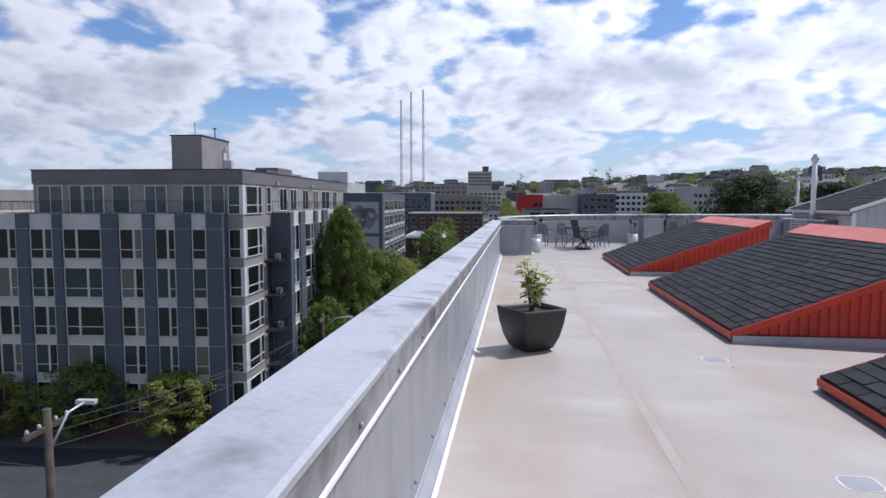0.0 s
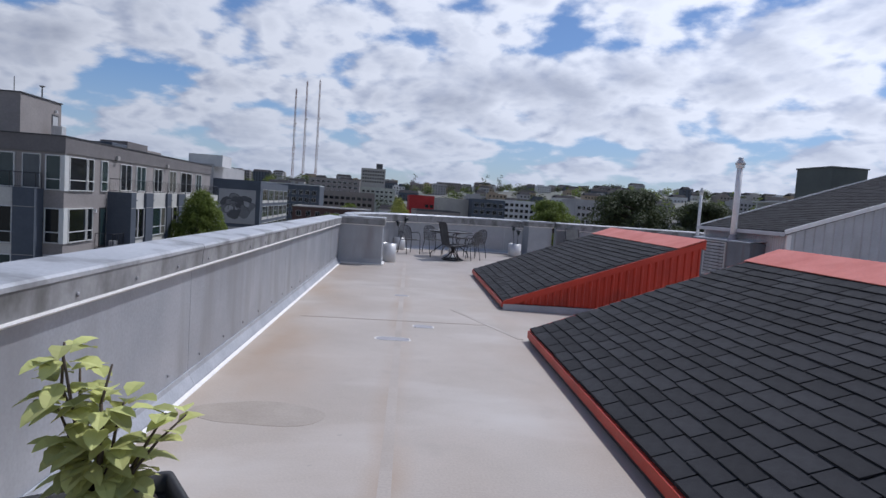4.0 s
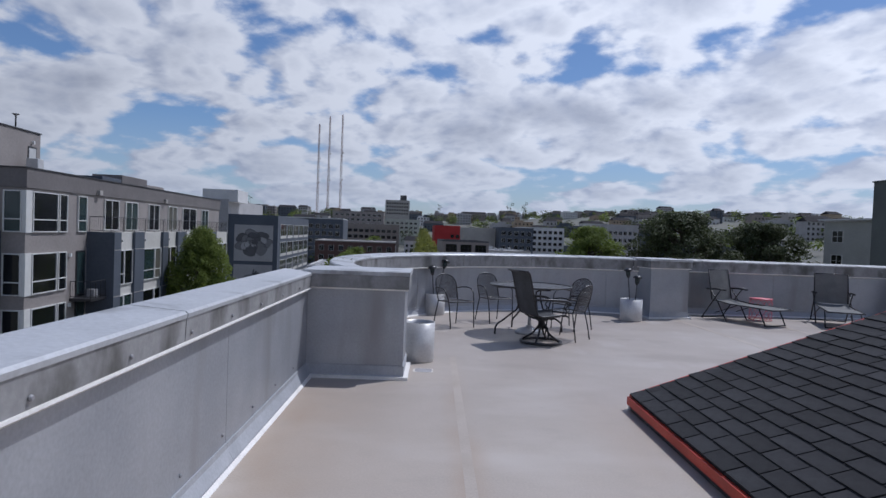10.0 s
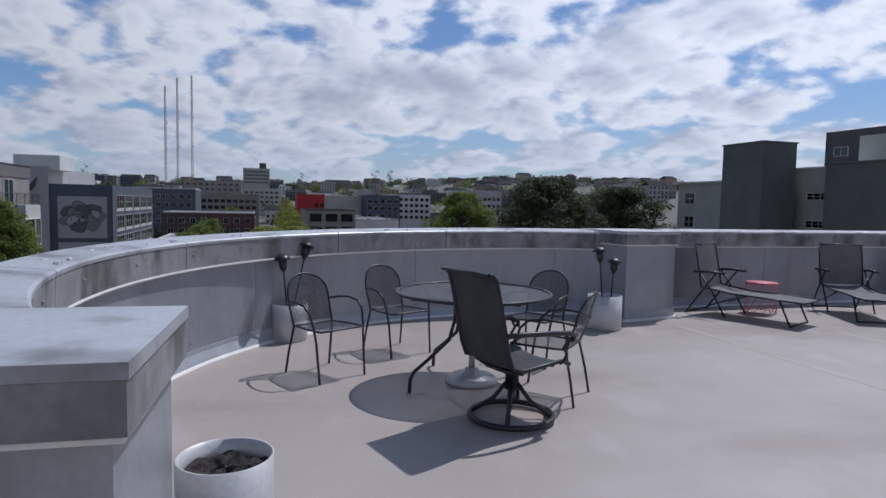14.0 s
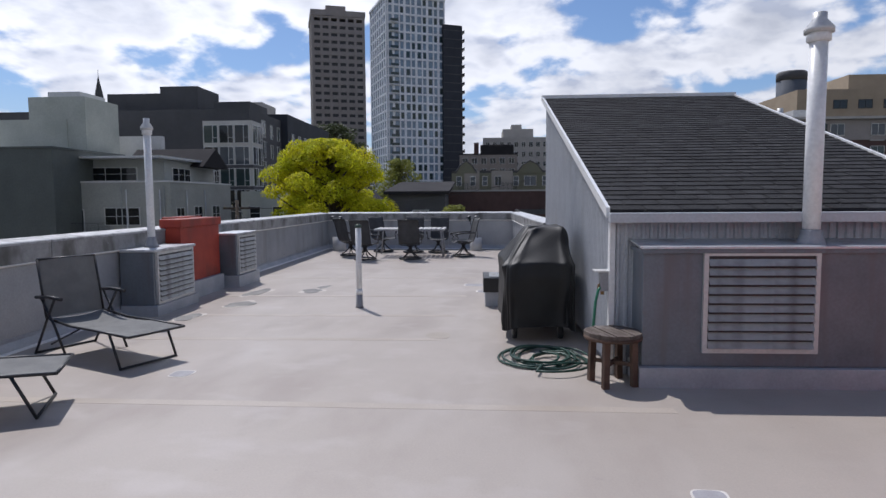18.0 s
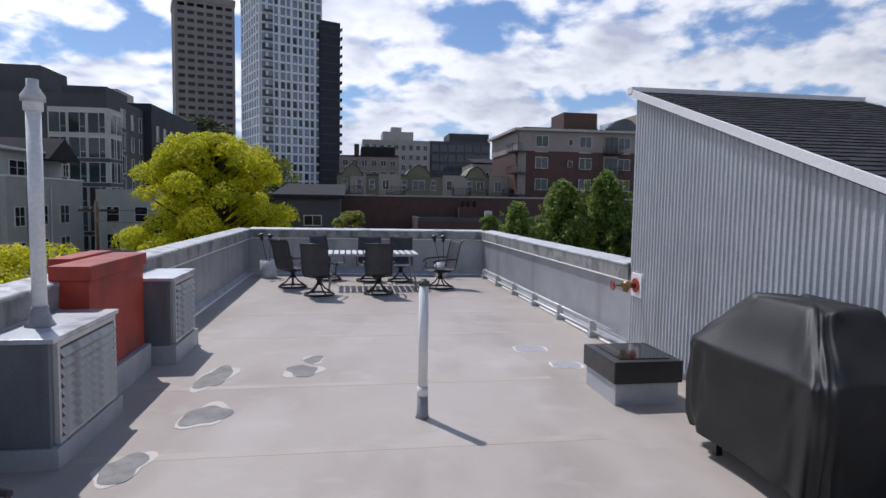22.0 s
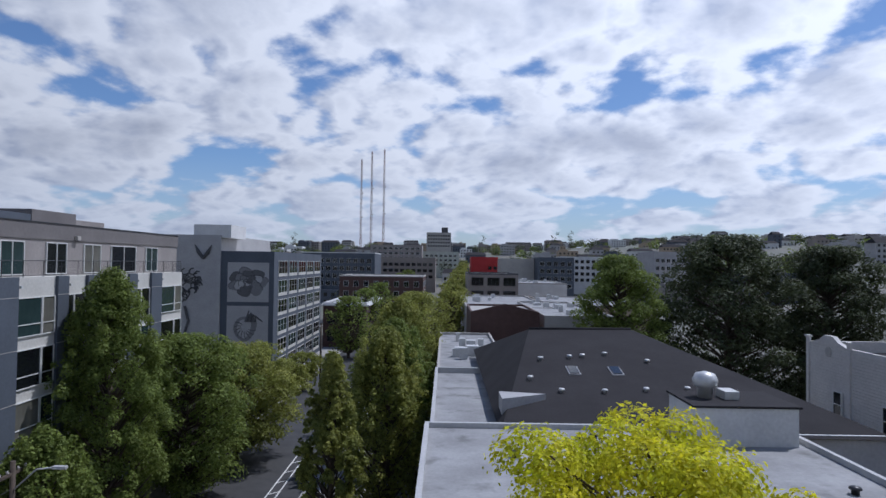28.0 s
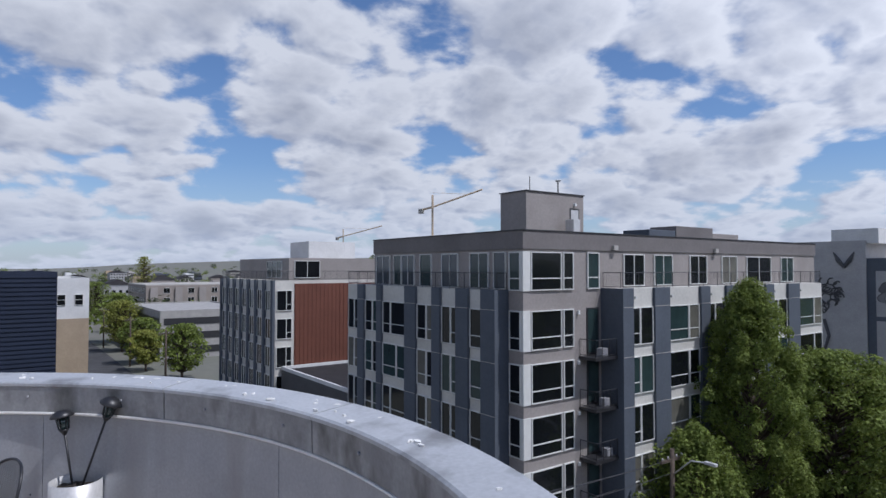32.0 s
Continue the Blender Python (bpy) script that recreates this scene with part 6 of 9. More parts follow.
# ---- planter with a shrub ----
def planter():
    ob = thing("square_planter", "flared black square planter on the deck", "planter", pose(0.66, -12.02, 0, 0, 0, 33))
    K = 1.10
    prof = [(0.135, 0.0), (0.165, 0.03), (0.205, 0.14), (0.235, 0.28), (0.250, 0.40), (0.255, 0.44), (0.235, 0.44), (0.228, 0.38)]

    def ring(bm, a, z):
        pts = []
        for cx, cy, a0 in ((1, 1, 0), (-1, 1, 90), (-1, -1, 180), (1, -1, 270)):
            rr = 0.025
            for k in range(4):
                t = radians(a0 + 30 * k)
                bow = 1.0
                pts.append(bm.verts.new((cx * (a - rr) + rr * math.cos(t), cy * (a - rr) + rr * math.sin(t), z)))
        return pts

    bm = bmesh.new()
    rings = [ring(bm, a * K, z * 1.04) for a, z in prof]
    for r0, r1 in zip(rings, rings[1:]):
        for i in range(16):
            bm.faces.new((r0[i], r0[(i + 1) % 16], r1[(i + 1) % 16], r1[i])).smooth = True
    bm.faces.new(rings[0][::-1])
    bmesh.ops.recalc_face_normals(bm, faces=bm.faces[:])
    part("body", bm, "planter", ob)
    part("soil", box(-0.25, -0.25, 0.30, 0.25, 0.25, 0.40), "soil", ob, "dry soil with wood chips")
    rng = random.Random(21)
    chips = bmesh.new()
    for _ in range(90):
        x, y = rng.uniform(-0.2, 0.2), rng.uniform(-0.2, 0.2)
        a = rng.uniform(0, 6.28)
        L = rng.uniform(0.02, 0.07)
        tube([(x, y, 0.393), (x + L * math.cos(a), y + L * math.sin(a), 0.395 + rng.uniform(0, 0.015))], 0.0035, 4, chips)
    o = part("wood_chips", chips, "bark", ob)
    o["kind"] = "stuff"
    sh = thing("variegated_shrub", "small variegated green and cream shrub in a planter", "shrub", pose(0.66, -12.02, 0.38))
    stems = bmesh.new()
    leaves = bmesh.new()

    def leaf(p, d, L):
        d = d.normalized()
        side = d.cross(Vector((0, 0, 1)))
        if side.length < 0.1:
            side = Vector((1, 0, 0))
        side.normalize()
        up = side.cross(d)
        ws = ((0.0, 0.0), (0.3, 0.30), (0.6, 0.34), (0.85, 0.2), (1.0, 0.0))
        l, r, m = [], [], []
        for t, w in ws:
            q = p + d * L * t - Vector((0, 0, 1)) * L * 0.35 * t * t
            m.append(leaves.verts.new(q - up * 0.0))
            l.append(leaves.verts.new(q + side * w * L * 0.9 + up * w * L * 0.25))
            r.append(leaves.verts.new(q - side * w * L * 0.9 + up * w * L * 0.25))
        for i in range(4):
            leaves.faces.new((m[i], m[i + 1], l[i + 1], l[i]))
            leaves.faces.new((m[i + 1], m[i], r[i], r[i + 1]))

    for k in range(9):
        a = rng.uniform(0, 6.28)
        h = rng.uniform(0.36, 0.62)
        ox, oy = 0.09 * math.cos(a), 0.09 * math.sin(a)
        if k in (0, 1):
            ox, oy, h = 0.17 + 0.06 * k, 0.05, 0.40
        pts = [Vector((0.012 * math.cos(a), 0.012 * math.sin(a), 0.0))]
        for q in range(1, 6):
            f = q / 5
            pts.append(Vector((ox * f ** 1.3 + rng.uniform(-0.012, 0.012), oy * f ** 1.3 + rng.uniform(-0.012, 0.012), h * f)))
        tube(pts, 0.007, 6, stems, radii=[0.010 - 0.0014 * i for i in range(6)])
        for q in range(24):
            f = rng.uniform(0.32, 1.0)
            i = min(int(f * 5), 4)
            p = pts[i].lerp(pts[i + 1], f * 5 - i)
            b = rng.uniform(0, 6.28)
            d = Vector((math.cos(b), math.sin(b), rng.uniform(-0.25, 0.75)))
            leaf(p + d * 0.02, d, rng.uniform(0.07, 0.115))
    part("stems", stems, "bark", sh)
    lv = part("leaves", leaves, "leaf_pale", sh)
    lv["kind"] = "stuff"


planter()


# gas pipes along the foot of the south parapet
pipes = thing("conduit_run", "two thin grey conduits along the parapet foot", "conduit")
pd = Vector((SE_C[0] - PH_N[0], SE_C[1] - PH_N[1])).normalized()
for off, z in ((0.10, 0.20), (0.13, 0.09)):
    p0 = (PH_N[0] - pd.y * off + pd.x * 0.25, PH_N[1] + pd.x * off + pd.y * 0.25, z)
    p1 = (SE_C[0] - pd.y * off - pd.x * 0.8, SE_C[1] + pd.x * off - pd.y * 0.8, z)
    part("conduit", tube([p0, p1], 0.018, 8), "louvre", pipes)
for k in range(6):
    f = 0.1 + 0.16 * k
    x, y = PH_N[0] + (SE_C[0] - PH_N[0]) * f - pd.y * 0.12, PH_N[1] + (SE_C[1] - PH_N[1]) * f + pd.x * 0.12
    part("support_block", box(x - 0.05, y - 0.06, 0.0, x + 0.05, y + 0.06, 0.075, 0.006), "cove", pipes)
    part("strap", box(x - 0.012, y - 0.05, 0.075, x + 0.012, y + 0.05, 0.225, 0.002), "louvre", pipes)

# ---- the city round the roof ----
def smooth01(t):
    t = min(max(t, 0.0), 1.0)
    return t * t * (3 - 2 * t)


def terrain(u, v):
    """Height of the ground: flat streets near by, hills to the north and east."""
    h = -17.0 + 35.0 * smooth01((v - 170) / 750) + 5.0 * smooth01((v - 900) / 900)
    h += 30.0 * smooth01((u - 35) / 330) * (1 - 0.4 * smooth01((v - 100) / 600))
    h += 14.0 * smooth01((-u - 500) / 1200)
    return h


def build_ground():
    bm = bmesh.new()
    steps = [-4000, -2500, -1500, -900, -600, -400, -300, -220, -160, -120, -90, -70, -50, -35, -21, 0, 15, 35, 50, 70, 90, 110, 130, 150, 175, 200, 230, 260, 300, 350, 400, 460, 520, 600, 700, 800, 900, 1050, 1200, 1400, 1700, 2100, 2600, 3300, 4200]
    rows = []
    for u in steps:
        rows.append([bm.verts.new((*gxy(u, v), terrain(u, v))) for v in steps])
    for a, b in zip(rows, rows[1:]):
        for i in range(len(steps) - 1):
            bm.faces.new((a[i], b[i], b[i + 1], a[i + 1])).smooth = True
    g = part("ground", bm, "ground")
    return tagged(g, "city ground with streets and yards rising to hills", "ground", kind="structure")


build_ground()


def slab(name, u0, v0, u1, v1, z0, z1, mtl, label, cat, parent=None):
    ob = part(name, prism([gxy(u0, v0), gxy(u1, v0), gxy(u1, v1), gxy(u0, v1)], z0, z1), mtl, parent)
    if parent is None:
        tagged(ob, label, cat, kind="structure")
    return ob


slab("road", -14.2, -400, -4.2, 170, -17.2, -16.94, "asphalt", "asphalt street beside the building", "road")
slab("road", -400, 15.5, -14.2, 25.0, -17.2, -16.936, "asphalt", "asphalt cross street leading west", "road")
slab("road", -4.2, 9.5, 60, 18.5, -17.2, -16.936, "asphalt", "asphalt lane under the parapet", "road")
slab("pavement", -19.0, 19.5, -14.2, 168, -17.2, -16.80, "paving", "concrete pavement with street trees", "pavement")
slab("pavement", -4.2, 19.5, 6.0, 168, -17.2, -16.80, "paving", "concrete pavement beside low shops", "pavement")
slab("pavement", -19.0, -60, -14.2, 8.5, -17.2, -16.80, "paving", "concrete pavement across the street", "pavement")
lane = thing("bike_lane_marking", "white painted bike lane buffer on the street", "road marking", kind="structure")
for u in (-6.9, -6.1):
    part("line", prism([gxy(u - 0.06, 20), gxy(u + 0.06, 20), gxy(u + 0.06, 168), gxy(u - 0.06, 168)], -16.95, -16.932), "line", lane)
for k in range(50):
    v = 21 + k * 2.6
    part("hatch", prism([gxy(-6.84, v), gxy(-6.84, v + 0.15), gxy(-6.16, v + 0.75), gxy(-6.16, v + 0.6)], -16.95, -16.933), "line", lane)
cw = thing("crosswalk", "white crosswalk bars over the street", "road marking", kind="structure")
for k in range(9):
    part("bar", prism([gxy(-13.6 + k * 1.05, 163), gxy(-13.1 + k * 1.05, 163), gxy(-13.1 + k * 1.05, 166), gxy(-13.6 + k * 1.05, 166)], -16.95, -16.93), "line", cw)


# windows: meshes shared between alike ones
WIN = {}


def window_meshes(w, h, style, frame, glass, d=0.09):
    """Frame and pane meshes for a window in the x-z plane, facing -y, origin at its lower left."""
    key = (round(w, 2), round(h, 2), style, frame, glass)
    if key in WIN:
        return WIN[key]
    f = 0.062 if style != "thin" else 0.045
    bm = bmesh.new()
    for q in ((0, w, 0, f), (0, w, h - f, h), (0, f, f, h - f), (w - f, w, f, h - f)):
        box(q[0], -d, q[2], q[1], 0.03, q[3], 0, bm)
    bars = {"transom": [(f, w - f, h * 0.30, h * 0.30 + f * 0.8)], "pair": [(w * 0.5 - f * 0.4, w * 0.5 + f * 0.4, f, h - f)],
            "sash": [(f, w - f, h * 0.5 - f * 0.4, h * 0.5 + f * 0.4)], "cross": [(f, w - f, h * 0.5 - f * 0.3, h * 0.5 + f * 0.3), (w * 0.5 - f * 0.3, w * 0.5 + f * 0.3, f, h - f)],
            "corner": [(f, w - f, h * 0.30, h * 0.30 + f)], "side": [(w * 0.62, w * 0.62 + f, f, h - f), (w * 0.62 + f, w - f, h * 0.3, h * 0.3 + f * 0.7)],
            "triple": [(w * 0.33, w * 0.33 + f * 0.7, f, h - f), (w * 0.66, w * 0.66 + f * 0.7, f, h - f), (f, w - f, h * 0.5, h * 0.5 + f * 0.6)]}.get(style, [])
    for q in bars:
        box(q[0], -d * 0.9, q[2], q[1], 0.02, q[3], 0, bm)
    fm = bpy.data.meshes.new("window")
    bm.to_mesh(fm)
    bm.free()
    fm.materials.append(M[frame])
    bm = box(f * 0.5, -0.035, f * 0.5, w - f * 0.5, -0.015, h - f * 0.5)
    gm = bpy.data.meshes.new("pane")
    bm.to_mesh(gm)
    bm.free()
    gm.materials.append(M[glass])
    WIN[key] = (fm, gm)
    return WIN[key]


def put_window(parent, u, v, z, face, w, h, style="pair", frame="wframe", glass="glass", split=True):
    """A window whose lower left corner (seen from outside) is at (u, v, z) on a face looking S, E, W or N. Poses are local to the grid."""
    fm, gm = window_meshes(w, h, style, frame, glass)
    turn = {"S": 0, "E": 90, "N": 180, "W": -90}[face]
    ob = new("window", fm)
    ob.parent = parent
    ob.matrix_basis = pose(u, v, z, 0, 0, turn)
    pn = new("pane", gm)
    pn.parent = ob
    return ob


def block(name, label, u0, v0, u1, v1, z0, z1, wall, cat="building", roof=None, parapet=0.35, trim=None):
    """A building: walls, a roof sunk behind a low rim. Its frame is the street grid."""
    ob = thing(name, label, cat, grid(0, 0))
    part("wall", prism([(u0, v0), (u1, v0), (u1, v1), (u0, v1)], z0, z1 - parapet), wall, ob)
    rim = bmesh.new()
    t = 0.22
    for q in ((u0, v0, u1, v0 + t), (u0, v1 - t, u1, v1), (u0, v0 + t, u0 + t, v1 - t), (u1 - t, v0 + t, u1, v1 - t)):
        box(q[0], q[1], z1 - parapet, q[2], q[3], z1, 0, rim)
    part("roof_rim", rim, trim or wall, ob)
    part("roof", prism([(u0 + t, v0 + t), (u1 - t, v0 + t), (u1 - t, v1 - t), (u0 + t, v1 - t)], z1 - parapet, z1 - parapet + 0.05), roof or "stone", ob)
    return ob


def rows_of(ob, face, at, a0, a1, z0, floors, pitch, n, w, h, style="pair", frame="wframe", glass="glass", skip=()):
    """n windows a floor between a0 and a1 along a face, for a number of floors upward from z0."""
    for k in range(floors):
        for i in range(n):
            if (k, i) in skip:
                continue
            c = a0 + (a1 - a0) * (i + 0.5) / n
            z = z0 + pitch * k
            if face == "S":
                put_window(ob, c - w / 2, at - 0.02, z, "S", w, h, style, frame, glass)
            elif face == "E":
                put_window(ob, at + 0.02, c - w / 2, z, "E", w, h, style, frame, glass)
            elif face == "W":
                put_window(ob, at - 0.02, c + w / 2, z, "W", w, h, style, frame, glass)


# ---- apartment building across the street ----
def railing(ob, pts, z, h=1.0, step=1.4, mtl="dframe"):
    """Posts and rails along a line of (u, v) points."""
    rb = bmesh.new()
    for a, b in zip(pts, pts[1:]):
        tube([(*a, z + h), (*b, z + h)], 0.025, 5, rb)
        tube([(*a, z + 0.12), (*b, z + 0.12)], 0.018, 5, rb)
        L = math.hypot(b[0] - a[0], b[1] - a[1])
        n = max(1, int(L / step))
        for i in range(n + 1):
            f = i / n
            p = (a[0] + (b[0] - a[0]) * f, a[1] + (b[1] - a[1]) * f)
            tube([(*p, z), (*p, z + h)], 0.022, 5, rb)
        m = int(L / 0.13)
        for i in range(m):
            f = i / m
            p = (a[0] + (b[0] - a[0]) * f, a[1] + (b[1] - a[1]) * f)
            tube([(*p, z + 0.12), (*p, z + h)], 0.006, 3, rb, caps=False)
    part("railing", rb, mtl, ob, "dark metal railing")


def apartment_main():
    """Corner tower and top storey in taupe; two panelled bays stand out in front of them, with terraces on top."""
    ob = thing("apartment_building", "taupe and slate apartment building with balconies", "building", grid(0, 0))
    US, VS, UE, VE = -38.6, 27.8, -17.5, 35.4          # south bay: front VS; east bay: front UE, from VE on
    BAY = 0.62
    heads = [(0.60, 2.85)] + [(-2.83 - 3.04 * k, -0.55 - 3.04 * k) for k in range(5)]
    part("corner_wall", prism([(-35.9, 28.7), (-19.0, 28.7), (-19.0, 64.8), (-35.9, 64.8)], -15.6, 3.0), "taupe", ob, "taupe upper walls and corner")
    part("fascia", prism([(-35.95, 28.62), (-18.92, 28.62), (-18.92, 64.9), (-35.95, 64.9)], 3.0, 4.05), "taupe_dark", ob, "darker taupe roof fascia")
    part("roof_coping", box(-36.0, 28.57, 4.052, -18.87, 64.95, 4.12), "dframe", ob)
    part("core", prism([(-38.4, 30.0), (-20.0, 30.0), (-20.0, 66.0), (-38.4, 66.0)], -17, 0.5), "slate", ob)
    part("east_bay", prism([(-19.1, VE), (UE, VE), (UE, 62.6), (-19.1, 62.6)], -15.6, BAY), "cream", ob, "pale panelled bay")
    part("east_bay_return", box(-19.05, VE - 0.04, -15.0, UE + 0.22, VE - 0.004, BAY + 0.03), "slate", ob, "slate blue side of the bay")
    part("south_bay", prism([(US, VS), (-20.25, VS), (-20.25, 28.75), (US, 28.75)], -15.6, BAY), "cream", ob, "pale panelled front")
    part("south_bay_return", box(-20.246, VS - 0.2, -15.0, -20.21, 28.69, BAY + 0.03), "slate", ob, "slate blue side of the front")
    part("plinth", prism([(-40.0, 27.7), (-18.85, 27.7), (-18.85, VE), (-17.4, VE), (-17.4, 62.7), (-40.0, 62.7)], -17, -15.0), "brickwall", ob, "brick ground floor")
    glaze = ["glass", "glass_green", "glass", "curtain", "glass", "glass_green"]
    # south bay: slate piers between panels of two lights
    piers = ((-21.5, -20.22), (-23.94, -22.72), (-26.54, -25.62), (-29.84, -28.48), (-33.76, -33.04), (-36.71, -35.7))
    for a, b in piers:
        part("pier", box(a, VS - 0.2, -15.0, b, VS - 0.004, BAY + 0.04), "slate", ob, "slate blue pier")
        for z, h in heads[1:]:
            part("joint", box(a - 0.01, VS - 0.215, h + 0.02, b + 0.01, VS - 0.19, h + 0.055), "stone", ob)
    for i, (a, b) in enumerate(((-22.72, -21.5), (-25.62, -23.94), (-28.48, -26.54), (-33.04, -29.84), (-35.7, -33.76), (-38.5, -36.71))):
        for k, (z, h) in enumerate(heads[1:]):
            w, hh = b - a - 0.12, h - z + 0.08
            g1, g2 = glaze[(i * 2 + k * 5) % 6], glaze[(i + k * 3 + 1) % 6]
            if w < 1.4:
                put_window(ob, a + 0.06, VS - 0.01, z - 0.04, "S", w, hh, "transom", "wframe", g1)
            else:
                wa = w * (0.36 if (i + k) % 2 and w > 2.5 else 0.62)
                put_window(ob, a + 0.06, VS - 0.01, z - 0.04, "S", wa - 0.02, hh, "transom" if wa > 1.1 else "thin", "wframe", g1)
                put_window(ob, a + 0.06 + wa + 0.02, VS - 0.01, z - 0.04, "S", w - wa - 0.02, hh, "transom", "wframe", g2)
            part("sill_panel", box(a + 0.04, VS - 0.03, z - 0.10, b - 0.04, VS - 0.004, z - 0.045), "stone", ob)
    # east bay
    for a, b in ((35.4, 36.42), (38.6, 40.21), (43.82, 44.95), (47.1, 49.2), (52.7, 53.95), (56.3, 58.2)):
        part("pier", box(UE + 0.004, a, -15.0, UE + 0.2, b, BAY + 0.04), "slate", ob, "slate blue pier")
        for z, h in heads[1:]:
            part("joint", box(UE + 0.19, a - 0.01, h + 0.02, UE + 0.215, b + 0.01, h + 0.055), "stone", ob)
    for i, (a, b) in enumerate(((36.42, 38.6), (40.21, 43.82), (44.95, 47.1), (49.2, 52.7), (53.95, 56.3), (58.2, 62.5))):
        for k, (z, h) in enumerate(heads[1:]):
            w, hh = b - a - 0.14, h - z + 0.05
            wa = w * (0.36 if i % 2 == 0 else 0.64)
            put_window(ob, UE + 0.01, a + 0.07, z - 0.05, "E", wa - 0.02, hh, "transom", "wframe", glaze[(i + k) % 6])
            put_window(ob, UE + 0.01, a + 0.07 + wa + 0.02, z - 0.05, "E", w - wa - 0.02, hh, "thin" if i % 2 == 0 else "transom", "wframe", glaze[(i * 3 + k) % 6])
        part("wall_lamp", box(UE + 0.02, a + 0.15, 0.0, UE + 0.22, a + 0.3, 0.14), "louvre", ob)
    # corner windows, wrapped round a pale post
    for k, (z, h) in enumerate(heads):
        put_window(ob, -18.985, 29.25, z, "E", 2.5, h - z, "corner", "wframe", "glass")
        put_window(ob, -18.985, 31.9, z, "E", 0.9, h - z, "corner", "wframe", "glass")
        put_window(ob, -20.12, 28.685, z, "S", 0.96, h - z, "corner", "wframe", "glass" if k else "glass_green")
        part("corner_post", box(-19.16, 28.64, z - 0.02, -18.94, 29.22, h + 0.02), "wframe", ob, "pale corner post" if k == 0 else "")
        if k:
            part("balcony_door", box(-18.995, 34.0, z - 0.6, -18.95, 35.1, h), "dframe", ob)
            part("door_pane", box(-18.96, 34.1, z - 0.45, -18.94, 35.0, h - 0.1), "glass_green", ob)
            part("wall_lamp", box(-18.99, 33.15, h - 0.35, -18.85, 33.28, h - 0.12), "pvc", ob)
    # top storey openings behind the terraces
    put_window(ob, -18.985, 34.05, 0.62, "E", 1.1, 2.25, "corner", "wframe", "glass_green")
    for i, (a, b) in enumerate(((37.56, 39.74), (40.82, 42.94), (45.06, 47.25), (49.28, 51.45), (52.92, 56.79), (58.51, 60.66))):
        put_window(ob, -18.985, a, 0.72, "E", b - a, 2.1, "pair", "wframe", glaze[i])
        if i % 3 == 0:
            part("roof_scupper", box(-18.9, a - 1.2, 3.05, -18.7, a - 0.8, 3.35), "stone", ob)
    for i, (a, b) in enumerate(((-35.5, -33.45), (-32.9, -31.9), (-31.8, -30.1), (-29.4, -28.0), (-26.8, -25.0), (-23.78, -21.95), (-21.5, -20.4))):
        put_window(ob, a, 28.685, 0.66, "S", b - a, 2.2, "pair" if b - a > 1.4 else "thin", "wframe", "glass_green" if i % 2 else "glass_sky")
    railing(ob, [(US, VS + 0.06), (-20.3, VS + 0.06), (-20.3, 28.6)], BAY, 1.0, 1.45)
    railing(ob, [(-18.9, VE + 0.08), (UE - 0.06, VE + 0.08), (UE - 0.06, 62.5)], BAY, 1.0, 1.8)
    return ob, heads


def apartment_main_balconies(ob, heads):
    for k in range(5):
        z = -3.45 - 3.04 * k
        part("balcony_floor", box(-18.98, 33.3, z - 0.18, -17.7, 35.34, z), "dframe", ob, "dark balcony slab")
        railing(ob, [(-18.95, 33.35), (-17.75, 33.35), (-17.75, 35.3)], z, 1.05, 0.6)
        if k < 3:
            part("balcony_chair", box(-18.4, 34.2 + 0.2 * k, z + 0.002, -17.95, 34.75 + 0.2 * k, z + 0.5, 0.05), "grey_pvc", ob)
    # lift house, roof units
    part("lift_house", prism([(-27.4, 34.4), (-24.7, 34.4), (-24.7, 40.3), (-27.4, 40.3)], 4.1, 7.3), "taupe", ob, "taupe lift house")
    part("lift_house_cap", prism([(-27.47, 34.33), (-24.63, 34.33), (-24.63, 40.37), (-27.47, 40.37)], 7.302, 7.38), "dframe", ob)
    part("roof_door", box(-24.72, 38.9, 4.15, -24.65, 39.7, 6.2), "louvre", ob)
    part("roof_door_frame", box(-24.7, 38.8, 4.13, -24.66, 39.8, 6.32), "dframe", ob)
    part("roof_unit", box(-24.3, 37.9, 4.13, -23.5, 38.6, 5.4, 0.04), "louvre", ob)
    part("lift_house_lamp", box(-24.68, 39.2, 6.5, -24.5, 39.35, 6.7), "pvc", ob)
    for a, b, zt, m in ((46.0, 49.5, 4.95, "slate"), (49.6, 55.0, 5.35, "taupe_dark"), (55.0, 59.2, 4.9, "taupe")):
        part("roof_box", box(-25.5, a, 4.1, -23.0, b, zt, 0.03), m, ob)
    part("aerial", tube([(-26.0, 36, 7.3), (-26.0, 36, 8.6)], 0.03, 5), "dframe", ob)
    part("aerial", tube([(-25.0, 37.9, 7.3), (-25.0, 37.9, 8.3)], 0.05, 5), "dframe", ob)
    part("aerial_dish", lathe([(0.05, 0.0), (0.22, 0.12), (0.24, 0.14)], 12, at=(-25.0, 37.9, 8.2)), "louvre", ob)


b1, b1_heads = apartment_main()
apartment_main_balconies(b1, b1_heads)


